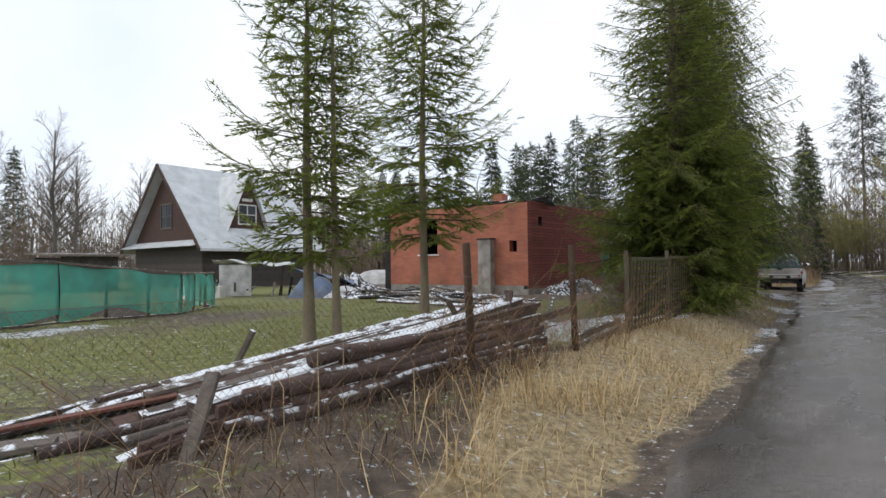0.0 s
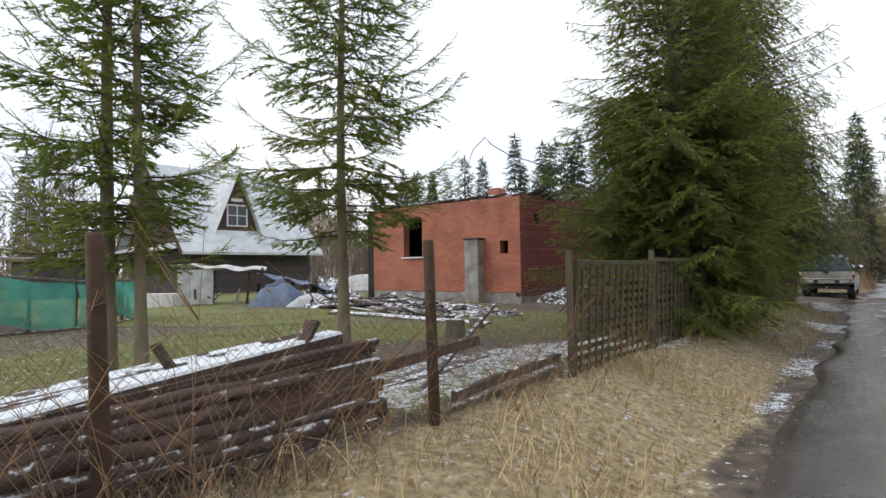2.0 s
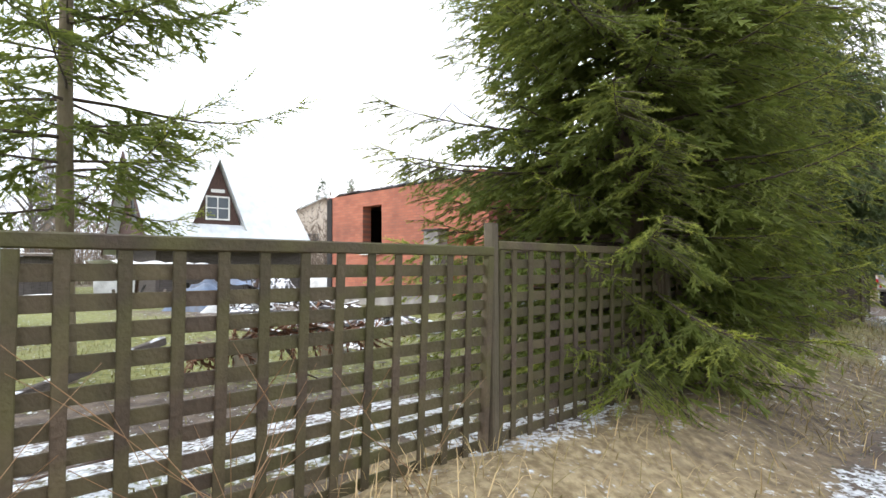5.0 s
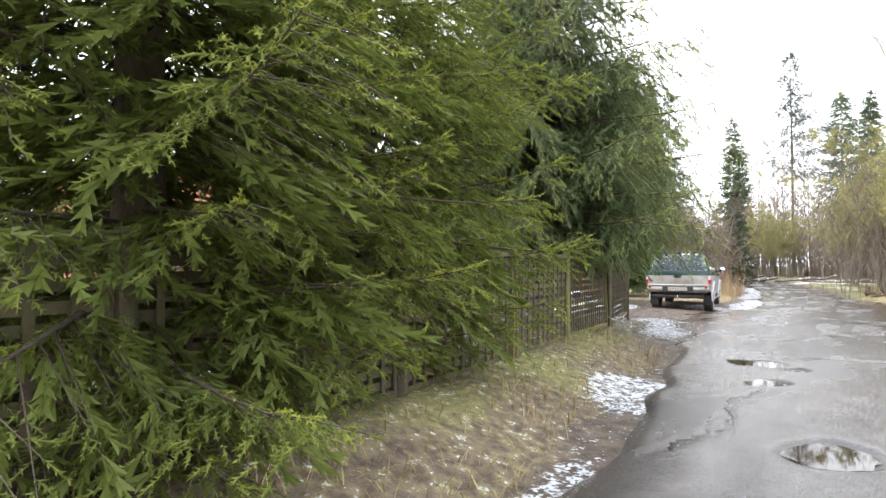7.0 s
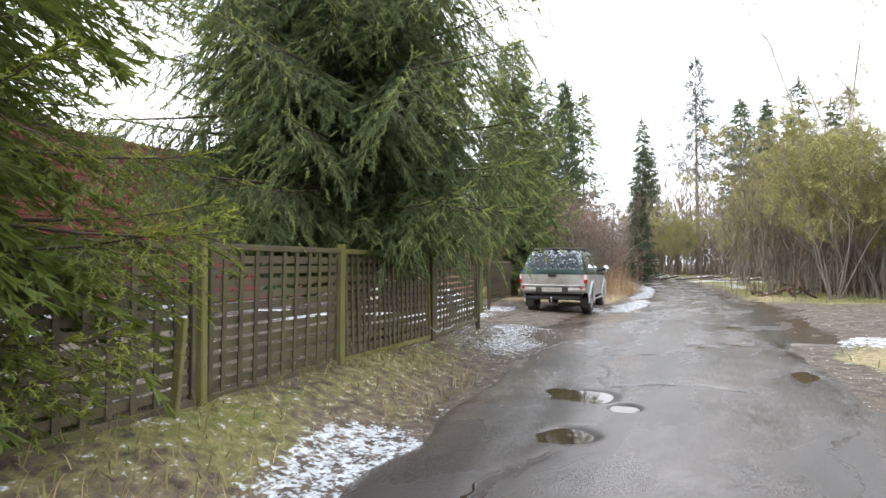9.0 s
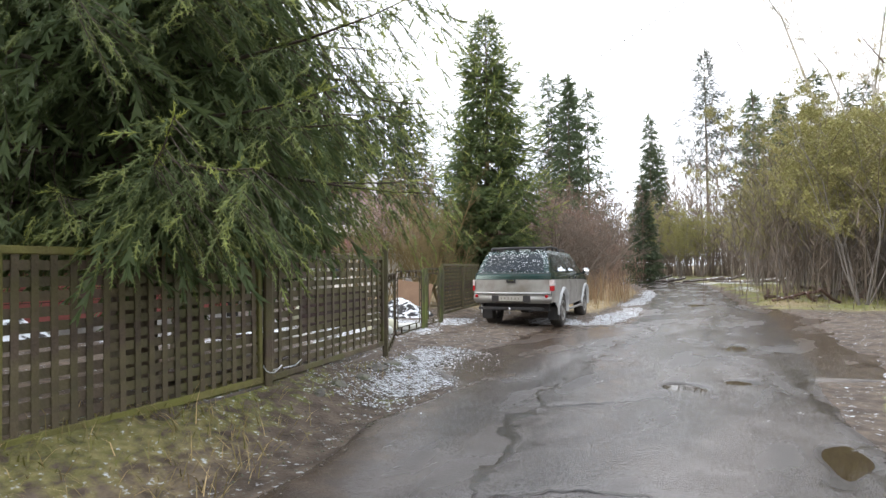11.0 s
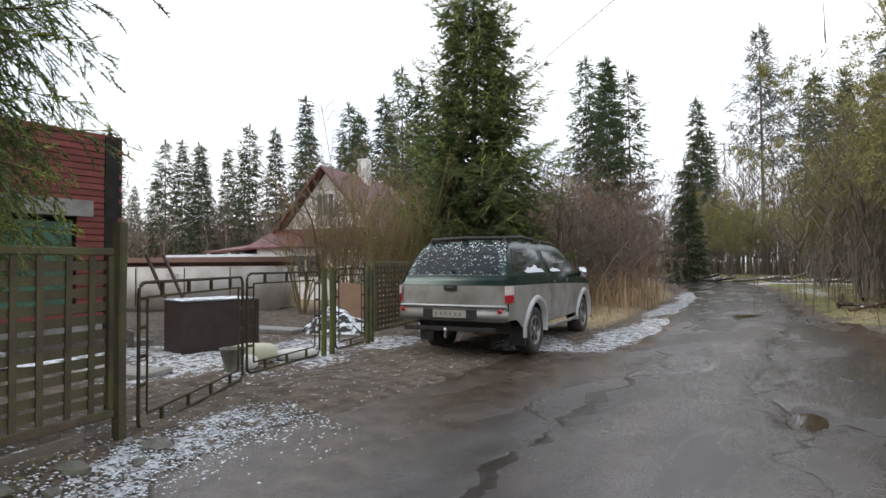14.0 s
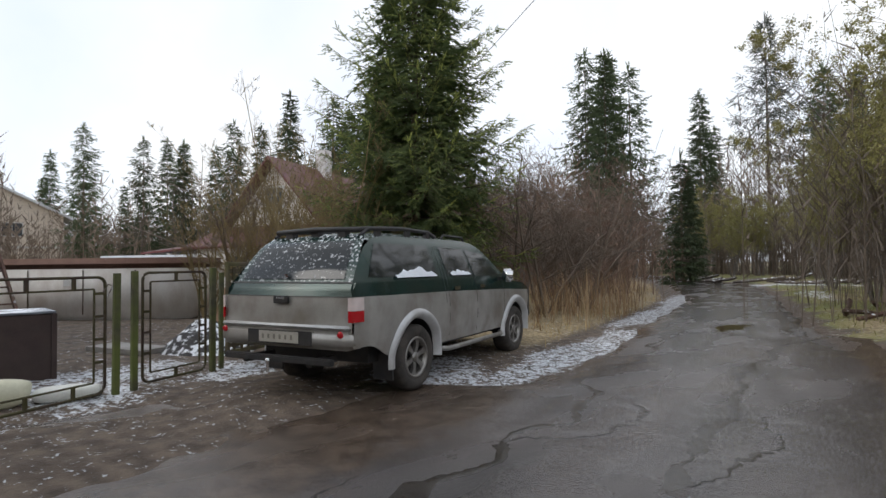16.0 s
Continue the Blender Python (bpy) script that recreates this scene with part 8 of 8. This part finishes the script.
# ------------------------------------------------------------ burnt debris in front of the brick house
rr = random.Random(801)
for i in range(120):
    t = rr.random()
    cx = -9.0 - 9.0 * t + rr.uniform(-0.6, 0.6)
    cy = 9.9 + 2.4 * t * 0.6 + rr.uniform(-1.2, 1.5)
    L = rr.uniform(0.6, 3.2)
    a = rr.gauss(2.75, 0.5)
    h = 0.10 + 0.50 * rr.random() ** 2 * (1 - abs(cy - 11) / 2.5)
    p0, p1 = (cx, cy, max(0.06, h)), (cx + L * math.cos(a), cy + L * math.sin(a) * 0.6, max(0.06, h + rr.uniform(-0.15, 0.2)))
    bm = bmesh.new()
    beam_bm(bm, p0, p1, rr.choice((0.08, 0.12, 0.16, 0.22)), rr.choice((0.03, 0.04, 0.08)), rr.uniform(-0.5, 0.5), 0.015, rr)
    tagged(part("charred_board", bm, (CHARRED, CHARRED, OLD_WOOD_GREY, SNOW_WOOD)[i % 4]), "charred board with thin snow in the debris heap", "timber", "burnt debris")
bm = bmesh.new()
beam_bm(bm, (-13.9, 8.2, 0.22), (-8.3, 9.35, 0.14), 0.24, 0.10, 0.2, 0.01, rr)
tagged(part("charred_board", bm, SNOW_WOOD), "long snow-edged plank lying across the debris", "timber", "burnt debris")


def heap(name, x, y, rx, ry, h, mat, label, seed):
    u, v = np.meshgrid(np.linspace(-1, 1, 26), np.linspace(-1, 1, 26))
    d = np.hypot(u, v)
    X, Y = x + rx * u, y + ry * v
    Z = 0.02 + h * np.clip(1 - d ** 1.6, -0.05, 1) * (1 + 0.35 * wobble(X, Y, 5.0, seed)) + 0.03 * wobble(X, Y, 14, seed + 1)
    return tagged(put(name, grid_mesh(name, X, Y, Z), mat), label, "heap")


heap("rubble_mound", -13.0, 11.6, 4.6, 1.7, 0.34, CHARRED, "heap of burnt rubble and ash with thin snow", 811)
heap("rubble_mound", -21.8, 12.4, 2.2, 1.6, 0.9, CHARRED, "heap of scorched scrap beside the brick wall", 813)
heap("rubble_mound", -12.3, 18.2, 0.9, 2.6, 0.75, CHARRED, "heap of rubble against the east wall", 815)

# half-collapsed lean-to with a torn pale sheet roof
TARP = shade("pale_torn_sheet", (0.45, 0.45, 0.44), (0.70, 0.70, 0.69), 0.6, 2.5, 30, 0.3, dirt=0.4)
BLUE_TARP = shade("blue_tarpaulin", (0.06, 0.10, 0.19), (0.15, 0.21, 0.31), 0.6, 2.5, 20, 0.2, dirt=0.6)
shed = thing("collapsed_lean_to", pose(-22.0, 8.6, 0, 0, 0, 60), "half-collapsed lean-to with torn pale sheets and scrap", "shed")
for x, y, h in ((-2.6, 0, 1.6), (-1.4, 0.1, 1.55), (0, 0, 1.5), (1.4, 0.1, 1.35), (2.8, 0, 1.2), (-2.4, 1.6, 1.5), (1.2, 1.6, 1.4)):
    beam("post", (x, y, -0.05), (x + 0.1, y, h), 0.09, 0.09, OLD_WOOD, shed)
u, v = np.meshgrid(np.linspace(-3.0, 0.6, 30), np.linspace(-0.3, 1.9, 12))
put("sheet_roof", grid_mesh("sheet_roof", u, v, 1.62 - 0.06 * u + 0.05 * np.sin(u * 5) + 0.08 * np.sin(v * 4 + u)), TARP, shed, "torn pale roof sheet")
u, v = np.meshgrid(np.linspace(-2.7, -1.3, 14), np.linspace(0.15, 1.6, 12))
put("hanging_sheet", grid_mesh("hanging_sheet", u, -0.12 + 0.08 * np.sin(u * 6 + v), v), TARP, shed, "hanging pale sheet")
u, v = np.meshgrid(np.linspace(0.5, 3.4, 20), np.linspace(-0.6, 1.6, 14))
put("tarpaulin", grid_mesh("tarpaulin", u, v, 1.35 - 0.25 * (u - 0.5) ** 1.1 * 0.8 + 0.07 * np.sin(u * 6 + v * 4)), BLUE_TARP, shed, "sagging blue tarpaulin")
for i in range(26):
    x = rr.uniform(-3, 3.2)
    beam("scrap_board", (x, rr.uniform(-0.6, 0.8), 0.1), (x + rr.uniform(-0.6, 0.6), rr.uniform(-0.3, 1.2), rr.uniform(0.3, 1.3)), 0.10, 0.03, (OLD_WOOD, CHARRED, OLD_WOOD_GREY)[i % 3], shed)
pile = thing("brick_pallet", pose(-22.6, 5.2, 0, 0, 0, 50), "stack of pale bricks in the yard", "bricks")
for k in range(5):
    for j in range(5):
        block("brick", -0.9 + j * 0.36, -0.9 + j * 0.36 + 0.34, -0.4, 0.4, k * 0.13 + 0.02, k * 0.13 + 0.145, WHITE_WALL, pile)
# tangled scrap between the lean-to and the burnt debris
for i in range(64):
    t = rr.random()
    cx, cy = -20.2 + 5.2 * t + rr.gauss(0, 0.5), 9.4 + 1.6 * t + rr.gauss(0, 0.5)
    L, a, up = rr.uniform(0.5, 2.0), rr.uniform(0, 6.28), rr.uniform(0.05, 0.85) * (1 - 0.6 * t)
    bm = bmesh.new()
    beam_bm(bm, (cx, cy, 0.05), (cx + L * math.cos(a), cy + L * math.sin(a) * 0.6, 0.08 + up), rr.choice((0.05, 0.09, 0.14)), rr.choice((0.03, 0.05)), rr.uniform(-0.6, 0.6), 0.012, rr)
    tagged(part("scrap_board", bm, (CHARRED, OLD_WOOD, RUST, OLD_WOOD_GREY)[i % 4]), "dark broken scrap board in the yard heap", "timber", "yard scrap")
for i, (x, y, w, h, m_, lab) in enumerate(((-19.6, 9.0, 1.1, 1.05, BLUE_TARP, "faded blue sheet draped over scrap"), (-20.6, 9.4, 0.8, 1.2, BLUE_TARP, "faded blue sheet draped over scrap"), (-18.6, 10.0, 1.3, 0.6, TARP, "torn pale sheet draped over scrap"))):
    u, v = np.meshgrid(np.linspace(-1, 1, 18), np.linspace(-1, 1, 14))
    zz = h * (1 - np.maximum(np.abs(u), np.abs(v)) ** 3) * (0.85 + 0.15 * np.sin(u * 5 + i) * np.cos(v * 4)) + 0.02
    ob = put("draped_sheet", grid_mesh("draped_sheet", u * w, v * w * 0.6, zz), m_)
    ob.matrix_basis = pose(x, y, 0, 0, 0, 30 + 25 * i)
    tagged(ob, lab, "sheet", "yard scrap sheets")
heap("rubble_mound", -18.2, 9.9, 2.8, 0.9, 0.35, CHARRED, "low heap of ash and dark scrap in the yard", 817)
# white car-like covered object behind the debris
u, v = np.meshgrid(np.linspace(-2.1, 2.1, 26), np.linspace(-1, 1, 14))
cz = 1.25 * (1 - np.abs(u / 2.15) ** 4) * (1 - np.abs(v) ** 3 * 0.55) - 0.1 * np.abs(v)
ob = put("tarpaulin_mound", grid_mesh("tarpaulin_mound", u, v * 1.0, np.maximum(cz, 0.0) + 0.02), TARP)
ob.matrix_basis = pose(-22.6, 15.2, 0, 0, 0, 35)
tagged(ob, "heap covered with a white snowy sheet", "heap")

# ------------------------------------------------------------ yard behind the gate
BROWN_STEEL = shade("brown_painted_steel", (0.030, 0.017, 0.016), (0.060, 0.036, 0.032), 0.55, 5, 60, 0.15, metal=0.2, dirt=0.3)
tank = thing("steel_box", pose(-10.25, 25.45, 0, 0, 0, 84), "dark brown sheet-steel tank with frosty top in the yard", "tank")
block("body", -0.62, 0.62, -0.45, 0.45, 0.02, 0.90, BROWN_STEEL, tank, "", 0.015)
block("lid", -0.64, 0.64, -0.47, 0.47, 0.904, 0.93, shade("frosted_lid", (0.10, 0.11, 0.13), (0.22, 0.24, 0.28), 0.4, 5, 60, 0.2, snow=0.5), tank, "frosty lid", 0.006)
for s in (-1, 1):
    block("rib", s * 0.62 - 0.03, s * 0.62 + 0.03, -0.47, -0.452, 0.02, 0.90, BROWN_STEEL, tank)
sack_m = shade("white_plastic_sack", (0.55, 0.55, 0.50), (0.74, 0.74, 0.70), 0.5, 4, 30, 0.4, dirt=0.2, dirt_color=(0.45, 0.42, 0.28))
YELLOWED = shade("yellowed_plastic", (0.46, 0.44, 0.30), (0.62, 0.60, 0.45), 0.5, 4, 30, 0.3)
for x, y, lx, ly, h, a, m_, lab in ((-8.35, 25.1, 0.34, 0.17, 0.30, 70, YELLOWED, "yellowed plastic canister lying behind the gate"), (-8.05, 24.75, 0.22, 0.15, 0.2, 40, sack_m, "small white sack behind the gate"), (-8.2, 25.75, 0.32, 0.16, 0.16, 75, sack_m, "flat white sack behind the gate")):
    bm = bmesh.new()
    bmesh.ops.create_uvsphere(bm, u_segments=20, v_segments=12, radius=1)
    for v in bm.verts:
        c = v.co
        c.x, c.y, c.z = (math.copysign(abs(c.x) ** 0.6, c.x) * lx, math.copysign(abs(c.y) ** 0.6, c.y) * ly, math.copysign(abs(c.z) ** 0.7, c.z) * h / 2)
        c += c * 0.12 * noise.noise(c * 6)
    ob = part("canister" if m_ is YELLOWED else "sack", bm, m_, smooth=True)
    ob.matrix_basis = pose(x, y, h / 2 + 0.05, 0, 0, a)
    tagged(ob, lab, "canister" if m_ is YELLOWED else "sack")
urn = thing("stone_urn", pose(-7.95, 24.55, 0.02), "weathered concrete garden urn beside the gate", "urn")
lathe("urn_body", [(0.16, 0.0), (0.13, 0.05), (0.10, 0.12), (0.13, 0.2), (0.17, 0.34), (0.18, 0.36), (0.15, 0.36), (0.10, 0.22), (0.0, 0.2)], 20, STONE, urn)
for i, (x, y, a, w) in enumerate(((-9.1, 23.6, 30, 1.1), (-10.4, 23.1, 70, 1.4), (-12.4, 24.6, 15, 1.6), (-13.2, 23.2, 50, 1.2), (-11.6, 27.6, 20, 1.3))):
    bm = bmesh.new()
    block_bm(bm, -w / 2, w / 2, -0.3, 0.3, 0.04, 0.10 + 0.03 * (i % 3), 0.008)
    ob = part("slab", bm, SNOW_WOOD if i % 2 else CONCRETE)
    ob.matrix_basis = pose(x, y, 0, 0, 1.0, a)
    tagged(ob, "loose slab lying in the snowy yard", "slab", "yard slabs")
trough = thing("wooden_trough", pose(-12.0, 23.9, 0, 0, 0, 75), "long grey timber trough lying in the yard", "trough")
beam("side", (-0.9, -0.2, 0.18), (0.9, -0.2, 0.18), 0.06, 0.28, OLD_WOOD_GREY, trough)
beam("side", (-0.9, 0.2, 0.18), (0.9, 0.2, 0.18), 0.06, 0.28, OLD_WOOD_GREY, trough)
beam("bottom", (-0.88, 0, 0.07), (0.88, 0, 0.07), 0.32, 0.05, OLD_WOOD_GREY, trough)
drum = thing("barrel", pose(-11.5, 25.6, 0.27, 90, 0, 30), "small yellowed barrel lying on its side", "barrel")
lathe("barrel_body", [(0.0, -0.3), (0.22, -0.3), (0.25, -0.15), (0.26, 0), (0.25, 0.15), (0.22, 0.3), (0.0, 0.3)], 20, YELLOWED, drum)
ladder = thing("ladder", pose(-13.55, 26.1, 0, 0, 0, 8), "dark wooden ladder leaning on the brick corner", "ladder")
for s in (-0.2, 0.2):
    beam("rail", (1.0, s, 0.0), (-0.35, s, 1.75), 0.05, 0.07, OLD_WOOD, ladder)
for k in range(1, 6):
    t = k / 6
    beam("rung", (1.0 - 1.35 * t, -0.2, 1.75 * t), (1.0 - 1.35 * t, 0.2, 1.75 * t), 0.03, 0.03, OLD_WOOD, ladder)
heap("brushwood_mound", -10.6, 28.6, 0.9, 0.8, 0.5, CHARRED, "dark heap of wet rubbish behind the wicket", 821)
BROWN_CARD = shade("brown_plywood", (0.20, 0.12, 0.075), (0.30, 0.19, 0.12), 0.85, 3, 40, 0.3)
ob = block("plywood_sheet", -0.55, 0.55, -0.02, 0.02, 0.0, 1.0, BROWN_CARD)
ob.matrix_basis = pose(-10.9, 29.2, 0.05, -14, 8, 25)
tagged(ob, "brown plywood sheet leaning behind the wicket gate", "board")
# fallen logs and brush at the bend of the road
for i in range(14):
    x = -15 + i * 0.8 + rr.uniform(-0.4, 0.4)
    bm = bmesh.new()
    beam_bm(bm, (x, 66 + rr.uniform(-1.5, 1.5), 0.12), (x + rr.uniform(0.8, 2.6), 66 + rr.uniform(-1.8, 1.8), rr.uniform(0.12, 0.7)), 0.16, 0.15, 0.6, 0.03, rr)
    tagged(part("fallen_log", bm, OLD_WOOD_GREY), "fallen grey log at the bend of the road", "log", "fallen logs")
for i in range(12):
    bm = bmesh.new()
    x, y = -1.4 + rr.uniform(-1.2, 2.4), 42 + rr.uniform(-2.5, 6)
    beam_bm(bm, (x, y, 0.1), (x + rr.uniform(-1.6, 1.6), y + rr.uniform(-1, 2), rr.uniform(0.2, 0.8)), 0.09, 0.09, 0.6, 0.04, rr)
    tagged(part("fallen_log", bm, OLD_WOOD), "fallen branch in the roadside brush", "log", "fallen logs")
# overhead wire
WIRE_A, WIRE_B = Vector((-12.28, 39.53, 9.01)), Vector((-6.17, 36.04, 9.67))
tagged(tubes("overhead_wire", [(np.array([WIRE_A - (WIRE_B - WIRE_A) * 1.5, WIRE_A, WIRE_B, WIRE_B + (WIRE_B - WIRE_A) * 2.2]), np.full(4, 0.012))], 4, BLACK), "thin overhead power wire", "wire")
for end in (WIRE_A - (WIRE_B - WIRE_A) * 1.5, WIRE_B + (WIRE_B - WIRE_A) * 2.2):
    pole_root = thing("utility_pole", pose(end.x, end.y, 0), "grey wooden utility pole carrying the wire", "pole")
    lathe("pole", [(0.0, end.z + 0.1), (0.10, end.z + 0.1), (0.14, -0.3)], 10, OLD_WOOD_GREY, pole_root)
